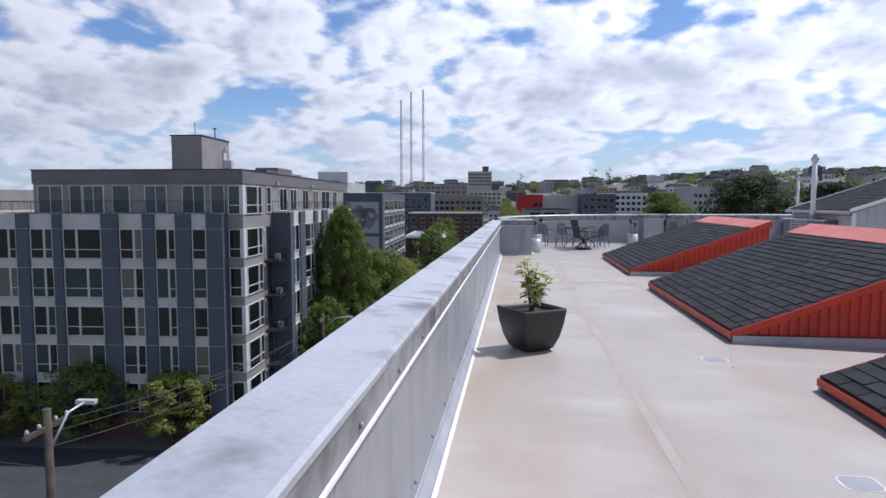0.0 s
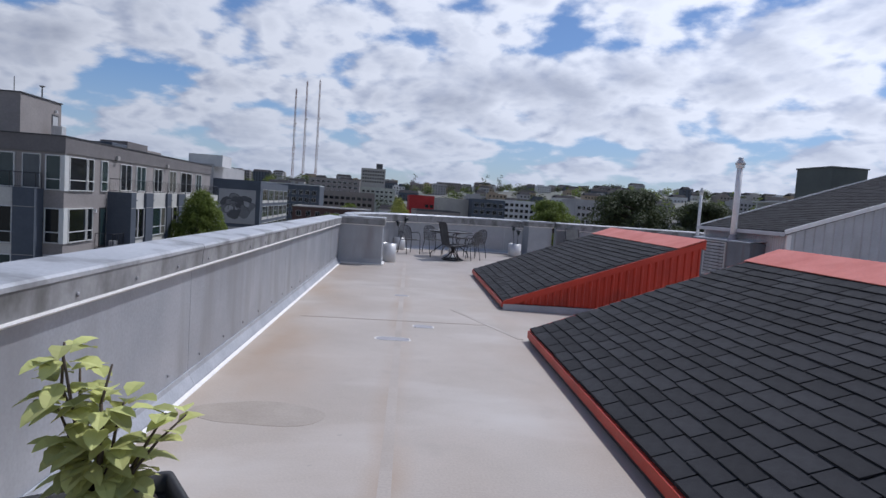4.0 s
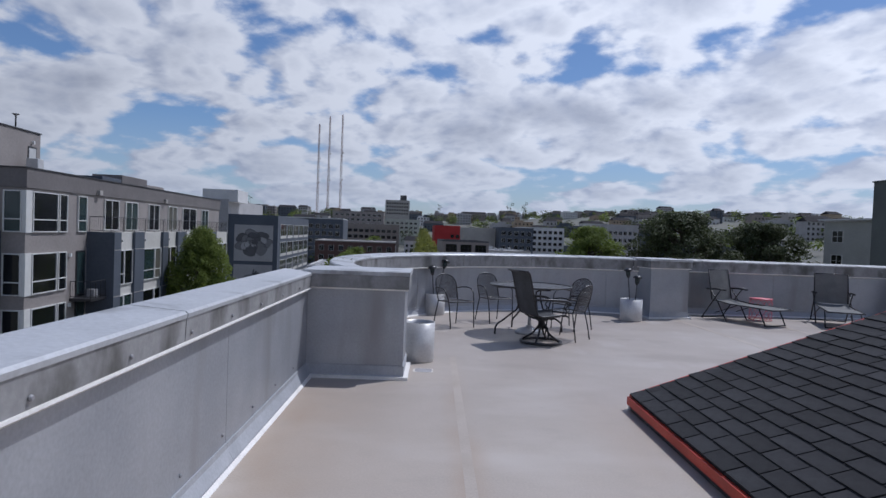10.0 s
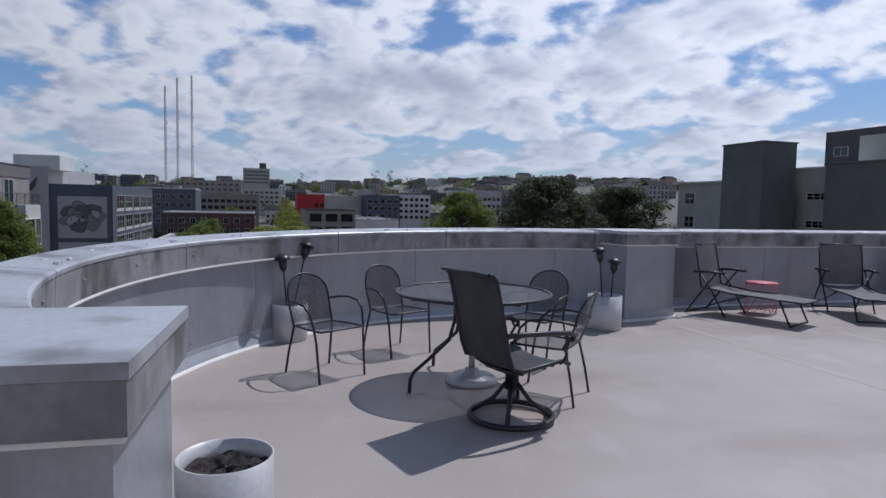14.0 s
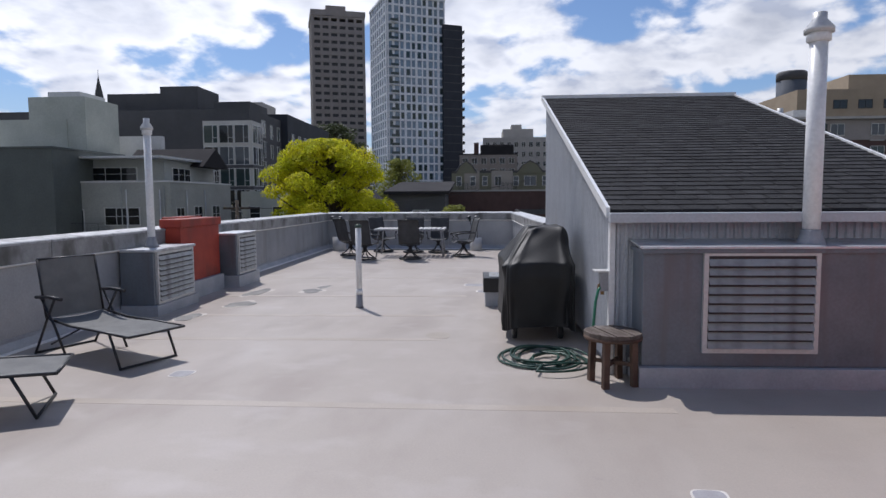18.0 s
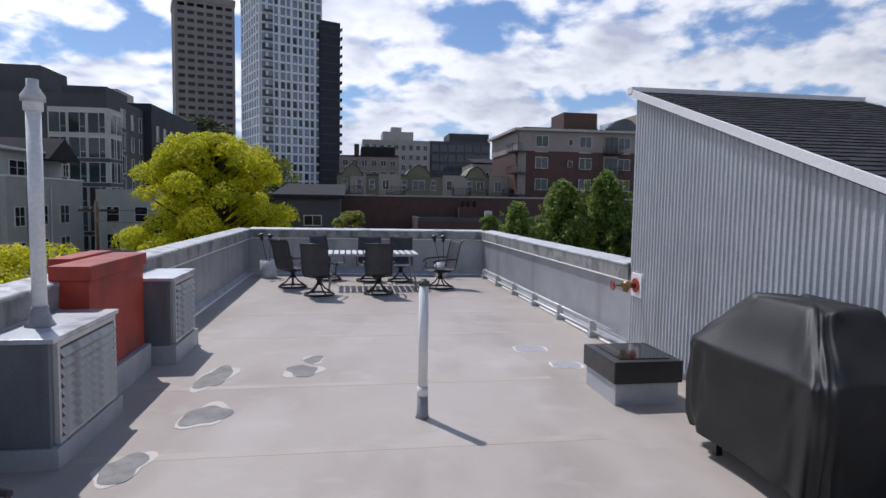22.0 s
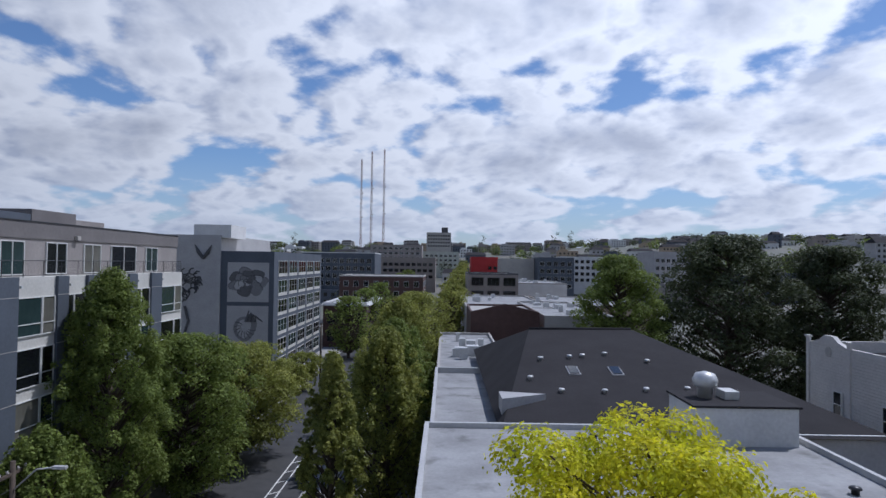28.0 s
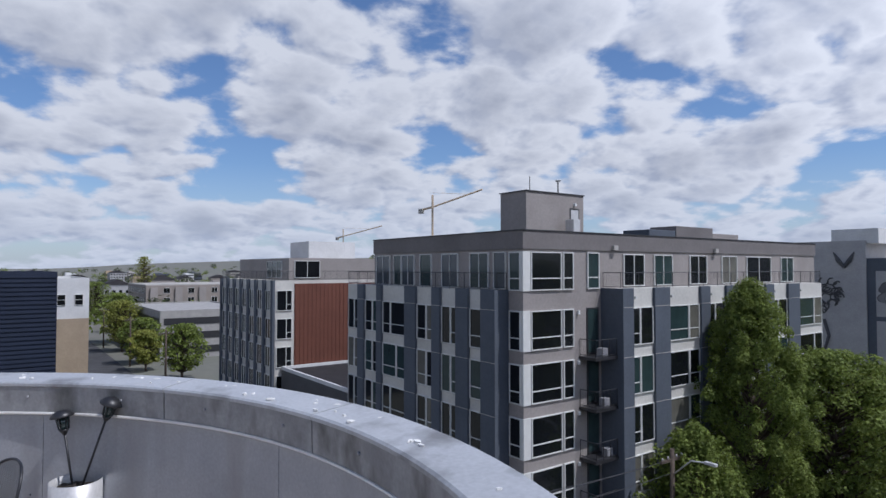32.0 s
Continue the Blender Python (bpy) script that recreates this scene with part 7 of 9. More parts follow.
def mural_building():
    ob = block("mural_building", "navy apartment building with grey flower and heart murals", -27.0, 98.9, -18.9, 134.5, -17, 3.2, "slate", roof="stone")

    def painted(points, y, mtl, label=""):
        """A thin painted shape on the wall, its outline given in x and z."""
        bm = bmesh.new()
        front = [bm.verts.new((x, y, z)) for x, z in points]
        back = [bm.verts.new((x, y + 0.02, z)) for x, z in points]
        bm.faces.new(front)
        bm.faces.new(back[::-1])
        for q in range(len(front)):
            bm.faces.new((front[q], back[q], back[q - 1], front[q - 1]))
        bmesh.ops.recalc_face_normals(bm, faces=bm.faces[:])
        part("mural_shape", bm, mtl, ob, label)

    for z0, z1, i in ((-4.5, 1.5, 0), (-10.9, -5.1, 1)):
        p = part("mural_panel", box(-25.95, 98.82, z0, -19.65, 98.90, z1), "mural_grey", ob, "pale grey mural panel")
        rng = random.Random(5 + i)
        cx, cz = -22.8, (z0 + z1) / 2
        if i == 0:
            # a rose: rings of petals, each with its dark edge
            count = 0
            for ring, (r, size, petals) in enumerate(((1.75, 0.95, 7), (1.25, 0.80, 6), (0.75, 0.62, 5), (0.25, 0.42, 3))):
                for k in range(petals):
                    a = 2 * math.pi * (k + 0.4 * ring) / petals + rng.uniform(-0.15, 0.15)
                    px, pz = cx + 1.15 * r * math.cos(a), cz + 0.85 * r * math.sin(a)
                    edge = []
                    for q in range(16):
                        b = 2 * math.pi * q / 16
                        e = size * (1 + 0.10 * math.sin(3 * b + k) + rng.uniform(-0.03, 0.03))
                        edge.append((px + 1.1 * e * math.cos(b), pz + 0.85 * e * math.sin(b)))
                    y = 98.815 - 0.006 * count
                    painted(edge, y, ("mural_mid", "mural_grey", "mural_dark")[(k + ring) % 3] if ring else ("mural_mid", "mural_dark")[k % 2], "grey painted petal" if count == 0 else "")
                    part("mural_stroke", tube([(x, y - 0.005, z) for x, z in edge[:11]], 0.045, 4), "charcoal", ob)
                    count += 1
        else:
            # a heart with its vessels
            edge = [(cx - 0.3 + 1.75 * math.cos(b) * (1 + 0.12 * math.sin(2 * b)), cz - 0.35 + 1.9 * math.sin(b) + 0.25 * math.cos(2 * b)) for b in (2 * math.pi * q / 26 for q in range(26))]
            painted(edge, 98.81, "mural_mid", "grey painted heart")
            painted([(x * 0.6 + (cx - 0.75) * 0.4, z * 0.75 + (cz - 0.55) * 0.25) for x, z in edge], 98.80, "mural_grey")
            for k in range(6):
                a = -0.6 + 0.45 * k
                part("mural_stroke", tube([(cx - 0.3 + 0.3 * k, 98.79, cz + 0.5), (cx + 0.25 * k, 98.79, cz + 1.5 + 0.15 * math.sin(3 * a)), (cx + 0.2 + 0.42 * k, 98.79, cz + 2.2 - 0.33 * k)], 0.16, 5, radii=[0.20, 0.15, 0.08]), "charcoal" if k % 2 else "mural_dark", ob)
            for k in range(9):
                b = 2.2 + 0.42 * k
                part("mural_stroke", tube([(cx - 0.3 + 1.75 * f * math.cos(b + 0.5 * f), 98.785, cz - 0.35 + 1.8 * f * math.sin(b + 0.5 * f)) for f in (0.35, 0.6, 0.8, 0.98)], 0.05, 4), "charcoal", ob)
    for k in range(6):
        for i in range(5):
            v = 101.3 + i * 6.6
            put_window(ob, -18.88, v, 1.45 - 2.0 - 3.05 * k + 0.35, "E", 5.3, 2.0, "triple", "cream", "glass_green" if (i + k) % 2 else "glass")
            part("spandrel", box(-18.9, v, 1.45 - 2.45 - 3.05 * k + 0.35, -18.82, v + 5.3, 1.45 - 2.02 - 3.05 * k + 0.35), "cream", ob)
    g = block("mural_wall_building", "pale grey building with a brain mural on its blank wall", -44.0, 98.6, -27.0, 125, -17, 5.6, "mural_grey", roof="stone")
    part("stair_head", box(-31.3, 99, 5.2, -25.6, 106, 7.2), "white_wall", g)
    rng = random.Random(9)
    for k in range(34):
        a = rng.uniform(0, 6.28)
        r = rng.uniform(0.2, 1.0) ** 0.6
        cx, cz = -31.9 + 2.5 * r * math.cos(a), -2.2 + 2.5 * r * math.sin(a)
        pts = [(cx + 0.7 * math.cos(a + q * 0.9) * (0.6 + 0.1 * q), 98.52, cz + 0.5 * math.sin(a + q * 0.9)) for q in range(6)]
        part("mural_stroke", tube(pts, 0.09, 4), "charcoal", g, "dark painted brain fold" if k == 0 else "")
    part("mural_stroke", tube([(-32.2, 98.52, -5.2), (-31.6, 98.52, -7.5), (-32.2, 98.52, -9.5), (-31.4, 98.52, -12)], 0.22, 5), "charcoal", g)
    for s in (-1, 1):
        part("mural_wing", tube([(-29.6, 98.52, 2.0), (-29.6 + s * 0.7, 98.52, 2.9), (-29.6 + s * 1.3, 98.52, 4.1)], 0.3, 5, radii=[0.22, 0.34, 0.05]), "charcoal", g, "painted bird wing" if s == 1 else "")


mural_building()


def apartment_west():
    ob = block("apartment_building", "slate and cream apartment building with rust side", -76, 28.7, -57.4, 60, -17, 0.55, "cream", roof="stone")
    part("top_storey", box(-74, 30.4, 0.56, -57.5, 58, 3.0), "taupe", ob)
    part("stair_head", box(-66, 34, 3.0, -60.5, 40, 5.0), "white_wall", ob)
    part("rust_panel", box(-57.42, 31.0, -13, -57.3, 60, 0.2), "rust", ob, "rust-red ribbed side panel")
    for i in range(60):
        part("rib", box(-57.3, 31.1 + i * 0.48, -13, -57.26, 31.2 + i * 0.48, 0.2), "rust", ob)
    for k in range(5):
        z = -2.7 - 3.03 * k
        put_window(ob, -57.38, 28.95, z, "E", 1.75, 2.2, "side", "wframe", "glass")
        for i in range(7):
            put_window(ob, -75.3 + i * 2.6, 28.66, z, "S", 1.5, 2.2, "pair", "wframe", "glass" if (i + k) % 2 else "glass_green")
    for i in range(8):
        part("pier", box(-76 + i * 2.6, 28.45, -15, -75.35 + i * 2.6, 28.72, 0.6), "slate", ob)
    put_window(ob, -57.48, 31, 0.8, "E", 3.0, 1.9, "pair", "wframe", "glass")
    put_window(ob, -64, 30.38, 0.8, "S", 4.5, 1.9, "triple", "wframe", "glass_green")
    railing(ob, [(-76, 28.8), (-57.5, 28.8), (-57.5, 58)], 0.56)
    low = block("low_shop", "low dark shop with a flat roof between apartments", -57.2, 29.5, -40.2, 60, -17, -8.6, "charcoal", roof="dark_roof", trim="white_wall")
    part("roof_unit", box(-50, 36, -8.9, -48, 38, -8.0, 0.05), "louvre", low)
    part("roof_unit", box(-46, 40, -8.9, -44.5, 42, -8.1, 0.05), "louvre", low)
    blue = block("tiled_building", "dark blue glazed-tile building along the street", -96, -6, -74, 10.2, -17, 1.5, "bluebld", roof="dark_roof")
    for k in range(34):
        part("tile_course", box(-73.99, -6, -15 + k * 0.48, -73.90 + 0.04 * (k % 2), 10.2, -14.68 + k * 0.48), "bluebld", blue)
    shop = block("corner_shop", "white and yellow corner shop", -125, 3.0, -100, 16.2, -17, 0.4, "white_wall", roof="stone")
    rows_of(shop, "E", -100, 11.5, 16, -3.6, 1, 3, 2, 1.1, 1.6, "sash")
    part("yellow_wall", box(-99.98, 3.0, -17, -99.9, 16.2, -5.6), "tan", shop, "yellow plaster wall")
    tan = block("brick_apartments", "brown brick apartment house with pale bay windows", -230, 42.4, -200, 76, -17, -3.2, "brown_wall", roof="stone", trim="stone")
    rows_of(tan, "E", -200, 43, 75.5, -15.0, 4, 3.0, 9, 1.9, 1.7, "pair")
    for i in range(0, 9, 2):
        part("bay", box(-200, 43.6 + i * 3.6, -17, -199.3, 45.7 + i * 3.6, -4.2), "taupe", tan, "pale bay front")
    rows_of(tan, "S", 42.4, -229, -201, -15.0, 4, 3.0, 8, 1.6, 1.7, "pair")
    gar = block("parking_deck", "concrete parking deck with open levels", -165, 32.3, -130, 52, -17, -6.9, "paving", roof="paving")
    for k in range(3):
        part("level_opening", box(-129.99, 33, -15.9 + k * 3.0, -129.9, 51.4, -14.5 + k * 3.0), "dframe", gar)
        part("level_opening", box(-164, 32.2, -15.9 + k * 3.0, -131, 32.29, -14.5 + k * 3.0), "dframe", gar)


apartment_west()


# ---- neighbours across the north street ----
def neighbours_north():
    nb = block("flat_roof_shop", "low shop with a white membrane roof and vents", 6.2, 21.4, 24.0, 35.9, -17, -6.1, "brickwall", roof="white_roof", parapet=0.3, trim="roof_trim")
    rng = random.Random(31)
    for k in range(14):
        u, v = rng.uniform(8, 23), rng.uniform(23, 34)
        part("roof_vent", lathe([(0.14, 0.0), (0.14, 0.18), (0.22, 0.2), (0.2, 0.28), (0.05, 0.32)], 10, at=(u, v, -6.36)), "dframe", nb)
    part("roof_pond_stain", prism(blob(11.5, 31.5, 1.6, 1.0, 5), -6.36, -6.343), "stone", nb, "grey stain on the membrane")
    pb = thing("roof_plant_room", "white plant room with a ventilator on a flat roof", "plant room", grid(0, 0))
    part("wall", box(18.6, 33.2, -6.4, 23.35, 36.5, -4.6, 0.03), "white_wall", pb)
    part("lid", box(18.5, 33.1, -4.598, 23.45, 36.6, -4.5), "dark_roof", pb)
    part("ventilator", lathe([(0.35, 0.0), (0.35, 0.5), (0.55, 0.55), (0.6, 0.85), (0.45, 1.15), (0.1, 1.25)], 18, at=(19.8, 35.0, -4.5)), "louvre", pb, "round metal ventilator")
    part("ventilator_box", box(20.5, 34.4, -4.5, 21.2, 35.4, -4.1, 0.03), "louvre", pb)
    low = block("flat_roof_shop", "low shop with a white roof beside the street", 6.4, 36.1, 11.2, 57, -17, -6.9, "brickwall", roof="white_roof", parapet=0.5, trim="roof_trim")
    # big hipped roof
    hp = thing("hipped_roof_hall", "hall under a large dark hipped shingle roof", "building", grid(0, 0))
    part("wall", prism([(10.6, 36.3), (29.5, 36.3), (29.5, 66), (10.6, 66)], -17, -6.6), "white_wall", hp)
    bm = bmesh.new()
    lo = [bm.verts.new(p) for p in ((10.0, 36.0, -6.7), (30.0, 36.0, -6.7), (30.0, 66.5, -6.7), (10.0, 66.5, -6.7))]
    r0, r1 = bm.verts.new((13.6, 52.5, -3.15)), bm.verts.new((21.4, 52.5, -3.05))
    bm.faces.new((lo[0], lo[1], r1, r0))
    bm.faces.new((lo[1], lo[2], r1))
    bm.faces.new((lo[2], lo[3], r0, r1))
    bm.faces.new((lo[3], lo[0], r0))
    bm.faces.new(lo[::-1])
    bmesh.ops.recalc_face_normals(bm, faces=bm.faces[:])
    part("roof", bm, "dark_roof", hp, "dark shingle hipped roof")
    part("roof_ridge", tube([(13.6, 52.5, -3.13), (21.4, 52.5, -3.03)], 0.12, 6), "dark_roof", hp)

    def slope_z(v):
        return -6.7 + (v - 36.0) * (3.6 / 16.5)

    for u, v in ((15.3, 44.2), (18.0, 44.2)):
        s = part("roof_window", box(-0.3, -0.6, 0.0, 0.3, 0.6, 0.14, 0.02), "glass", hp, "roof window")
        s.matrix_basis = pose(u, v, slope_z(v), math.degrees(math.atan2(3.6, 16.5)))
        part("roof_window_frame", box(-0.38, -0.68, -0.02, 0.38, 0.68, 0.09, 0.02), "grey_pvc", hp).matrix_basis = s.matrix_basis
    for u, v in ((14.0, 41), (16.5, 41), (19.0, 41.3), (21.5, 41.5), (15.5, 46.4), (16.4, 46.6), (20.5, 45.8), (13.5, 46.0), (18.0, 47), (12.4, 42.8)):
        part("roof_vent", lathe([(0.12, -0.1), (0.12, 0.12), (0.2, 0.14), (0.15, 0.24)], 10, at=(u, v, slope_z(v))), "louvre", hp)
    bm = bmesh.new()
    tri = [(10.2, 38.2, -6.65), (10.2, 44.0, -6.0), (14.2, 40.5, slope_z(40.5) + 0.02)]
    part("dormer_cheek", prism([(10.3, 38.6), (12.9, 40.0), (10.3, 40.6)], -6.6, -5.5), "mural_grey", hp)
    # beige house with lap siding
    wh = block("beige_house", "three-storey beige house with shaped parapets", 32.2, 30.2, 46.4, 47.6, -17, -3.15, "beige_siding", roof="dark_roof", parapet=0.8)
    for k in range(70):
        z = -16.6 + k * 0.19
        part("lap_board", box(32.13, 30.13, z, 46.47, 30.2, z + 0.17), "beige_siding", wh)
        part("lap_board", box(32.13, 30.2, z, 32.2, 47.6, z + 0.17), "beige_siding", wh)
    for v in (30.2, 34.7, 38.9, 43.2, 47.5):
        part("pilaster", box(32.03, v - 0.14, -17, 32.2, v + 0.14, -2.85), "beige_siding", wh, "beige pilaster")
        part("pilaster_cap", box(31.97, v - 0.22, -2.85, 32.25, v + 0.22, -2.72), "beige_siding", wh)
    for u in (32.2, 36.2, 41.6, 46.3):
        part("pilaster", box(u - 0.2, 29.98, -17, u + 0.2, 30.2, -2.75), "beige_siding", wh, "beige pilaster")
        part("pilaster_cap", box(u - 0.26, 29.93, -2.75, u + 0.26, 30.25, -2.62), "beige_siding", wh)
    for v in (36.8, 32.5, 45.3):
        gp = [(v - 1.9, -3.15), (v + 1.9, -3.15), (v + 1.0, -2.9), (v + 0.45, -2.55), (v - 0.45, -2.55), (v - 1.0, -2.9)]
        bm = bmesh.new()
        a = [bm.verts.new((32.1, q, z)) for q, z in gp]
        b = [bm.verts.new((32.4, q, z)) for q, z in gp]
        bm.faces.new(a)
        bm.faces.new(b[::-1])
        for i in range(6):
            bm.faces.new((a[i], b[i], b[(i + 1) % 6], a[(i + 1) % 6]))
        bmesh.ops.recalc_face_normals(bm, faces=bm.faces[:])
        part("shaped_gable", bm, "beige_siding", wh)
        part("medallion", tube([(32.16, v, -3.6), (32.08, v, -3.6)], 0.32, 16), "stone", wh)
    for u in (34.2, 44.0):
        bm = prism([(u - 1.9, 30.1), (u + 1.9, 30.1), (u + 1.9, 30.4), (u - 1.9, 30.4)], -3.15, -2.85)
        part("shaped_gable", bm, "beige_siding", wh)
        part("medallion", tube([(u, 30.16, -3.9), (u, 30.08, -3.9)], 0.32, 16), "stone", wh)
    for k in range(4):
        for i, v in enumerate((31.9, 35.6, 39.8, 44.3)):
            put_window(wh, 32.11, v + 0.45, -7.6 - 3.2 * k, "W", 0.9, 1.65, "sash", "wframe", "glass")
        for u in (33.8, 37.6, 40.0, 43.6):
            put_window(wh, u, 30.11, -7.6 - 3.2 * k, "S", 0.9, 1.6, "sash", "wframe", "glass")


neighbours_north()


def green_complex():
    g = thing("green_apartments", "grey-green apartment complex with balconies and towers", "building", grid(0, 0))
    B = -17
    def blk(name, u0, v0, u1, v1, z1, mtl, label="", cap=True):
        part(name, prism([(u0, v0), (u1, v0), (u1, v1), (u0, v1)], B, z1), mtl, g, label)
        if cap:
            part("roof_edge", box(u0 - 0.12, v0 - 0.12, z1 + 0.002, u1 + 0.12, v1 + 0.12, z1 + 0.16), "greendark" if mtl == "greendark" else "white_wall", g)
    blk("stair_tower", 54.0, 53.8, 58.6, 59.9, 8.9, "greendark", "dark green-grey stair tower")
    blk("wing", 56.5, 59.9, 75, 71.0, 4.7, "greenwall", "grey-green wing")
    part("eave", box(55.9, 59.0, 4.87, 75.5, 71.6, 5.05), "white_wall", g)
    blk("link", 60.0, 48, 75, 59.9, 6.2, "greenwall")
    blk("blank_block", 58.5, 40.6, 70, 49.9, 6.4, "greendark", "dark green-grey blank block")
    blk("balcony_block", 62.4, 31.6, 77, 42.0, 3.3, "greenwall", "grey-green block with balconies")
    blk("attic", 64.5, 33.2, 76.0, 42.0, 5.7, "greenwall", cap=False)
    part("attic_eave", box(62.3, 32.3, 5.702, 76.6, 42.4, 5.9), "white_wall", g)
    gb = bmesh.new()
    a = [gb.verts.new(p) for p in ((70.0, 31.7, 5.2), (77.0, 31.7, 5.2), (73.5, 31.7, 7.4))]
    b = [gb.verts.new(p) for p in ((70.0, 41, 5.2), (77.0, 41, 5.2), (73.5, 41, 7.4))]
    gb.faces.new(a)
    gb.faces.new(b[::-1])
    for i in range(3):
        gb.faces.new((a[i], b[i], b[(i + 1) % 3], a[(i + 1) % 3]))
    bmesh.ops.recalc_face_normals(gb, faces=gb.faces[:])
    part("gable_roof", gb, "dark_roof", g)
    part("lift_tower", prism([(66, 44.2), (72, 44.2), (72, 52.5), (66, 52.5)], 5, 10.0), "teal", g, "pale green lift tower")
    part("lift_tower_top", prism([(66.1, 42.2), (72, 42.2), (72, 48.3), (66.1, 48.3)], 5, 12.3), "teal", g)
    part("lift_tower_cap", box(66.6, 43.0, 12.302, 71, 46.5, 12.9, 0.05), "white_wall", g)
    part("white_parapet", prism([(75, 39), (76, 39), (76, 47.8), (75, 47.8)], 4, 9.1), "white_wall", g)
    for k in range(4):
        z = 2.1 - 3.05 * k
        put_window(g, 56.48, 69.5, z, "W", 2.0, 1.5, "cross")
        put_window(g, 56.48, 61.6, z, "W", 1.0, 1.5, "sash")
        put_window(g, 59.98, 53.4, z + 0.6, "W", 2.6, 0.8, "triple")
    for k in range(4):
        z = -0.9 - 3.05 * k
        put_window(g, 62.38, 38.3, z, "W", 3.6, 1.75, "triple")
        put_window(g, 62.38, 41.4, z - 0.6, "W", 1.0, 2.2, "pair")
        put_window(g, 63.4, 31.58, z, "S", 1.7, 1.7, "cross")
        put_window(g, 67.2, 31.58, z, "S", 2.0, 1.8, "cross")
        put_window(g, 71.6, 31.58, z, "S", 2.0, 1.8, "cross")
        part("balcony_floor", box(60.6, 37.9, z - 0.85, 62.4, 42.8, z - 0.7), "dframe", g)
        railing(g, [(62.4, 37.95), (60.65, 37.95), (60.65, 42.7), (61.6, 42.7)], z - 0.7, 1.0)
    for u, v in ((62.3, 36.0), (62.3, 32.6), (65.6, 31.5), (69.8, 31.5)):
        part("downpipe", tube([(u, v, -16.5), (u, v, 2.6)], 0.06, 6), "white_wall", g, "pale rainwater pipe")
    put_window(g, 64.48, 41.0, 3.5, "W", 5.0, 1.4, "triple")
    put_window(g, 66.0, 33.18, 3.5, "S", 4.0, 1.4, "triple")
    put_window(g, 72.6, 31.66, 3.6, "S", 1.3, 1.3, "cross")
    for v in (32.2, 36.5, 41.6):
        part("downpipe", tube([(62.3, v, 3.0), (62.3, v, B)], 0.06, 6), "greenwall", g)
    # charcoal block behind
    c = block("charcoal_apartments", "charcoal apartment block with white-framed bay windows", 85, 32, 98, 74, -14, 13.6, "charcoal", roof="dark_roof")
    rows_of(c, "S", 32, 88.9, 91.5, -9.6, 8, 2.85, 1, 1.4, 2.3, "side", "wframe", "glass_sky")
    rows_of(c, "S", 32, 92, 98, -9.6, 8, 2.85, 2, 0.9, 2.0, "thin", "wframe", "glass_green")
    part("bay", box(84.6, 31.6, -9.0, 88.6, 38.2, 12.0), "cream", c, "pale bay round the corner")
    for k in range(7):
        z = 9.05 - 2.85 * k
        for v in (33.9, 36.0, 38.1):
            put_window(c, 84.58, v, z, "W", 1.95, 2.4, "side", "wframe", ("glass", "glass_sky", "glass_green")[(k + int(v)) % 3])
        put_window(c, 84.75, 31.58, z, "S", 1.8, 2.4, "side", "wframe", "glass_sky" if k % 2 else "glass_green")
        put_window(c, 86.65, 31.58, z, "S", 1.8, 2.4, "side", "wframe", "glass_sky")
        if k > 1:
            part("spandrel", box(84.5, 31.5, z + 2.4, 88.7, 38.3, z + 2.85), "charcoal", c, "dark spandrel band")
    rows_of(c, "W", 85, 52, 74, 9.8, 1, 2.85, 4, 2.4, 1.4, "pair", "wframe", "glass_green")
    for a, b, z in ((45.6, 53.2, 16.3), (40.3, 45.6, 17.2), (33, 38, 15.0)):
        part("roof_room", box(88, a, 13.3, 95, b, z), "charcoal", c)
    k = block("black_apartments", "black apartment block with tall white windows", 98.2, 31, 124, 60, -10, 14.6, "navy", roof="dark_roof")
    rows_of(k, "S", 31, 99, 123, -6, 6, 3.1, 7, 1.1, 2.3, "thin", "wframe", "glass_green")
    lowc = block("pale_townhouse", "pale green townhouse row below the black block", 80, 25, 92, 31.5, -16, 2.6, "teal", roof="stone")
    rows_of(lowc, "W", 80, 25.3, 31.2, -10, 4, 3.0, 2, 1.4, 1.7, "sash")
    rows_of(lowc, "S", 25, 80.5, 91.5, -10, 4, 3.0, 4, 1.2, 1.7, "sash")


green_complex()


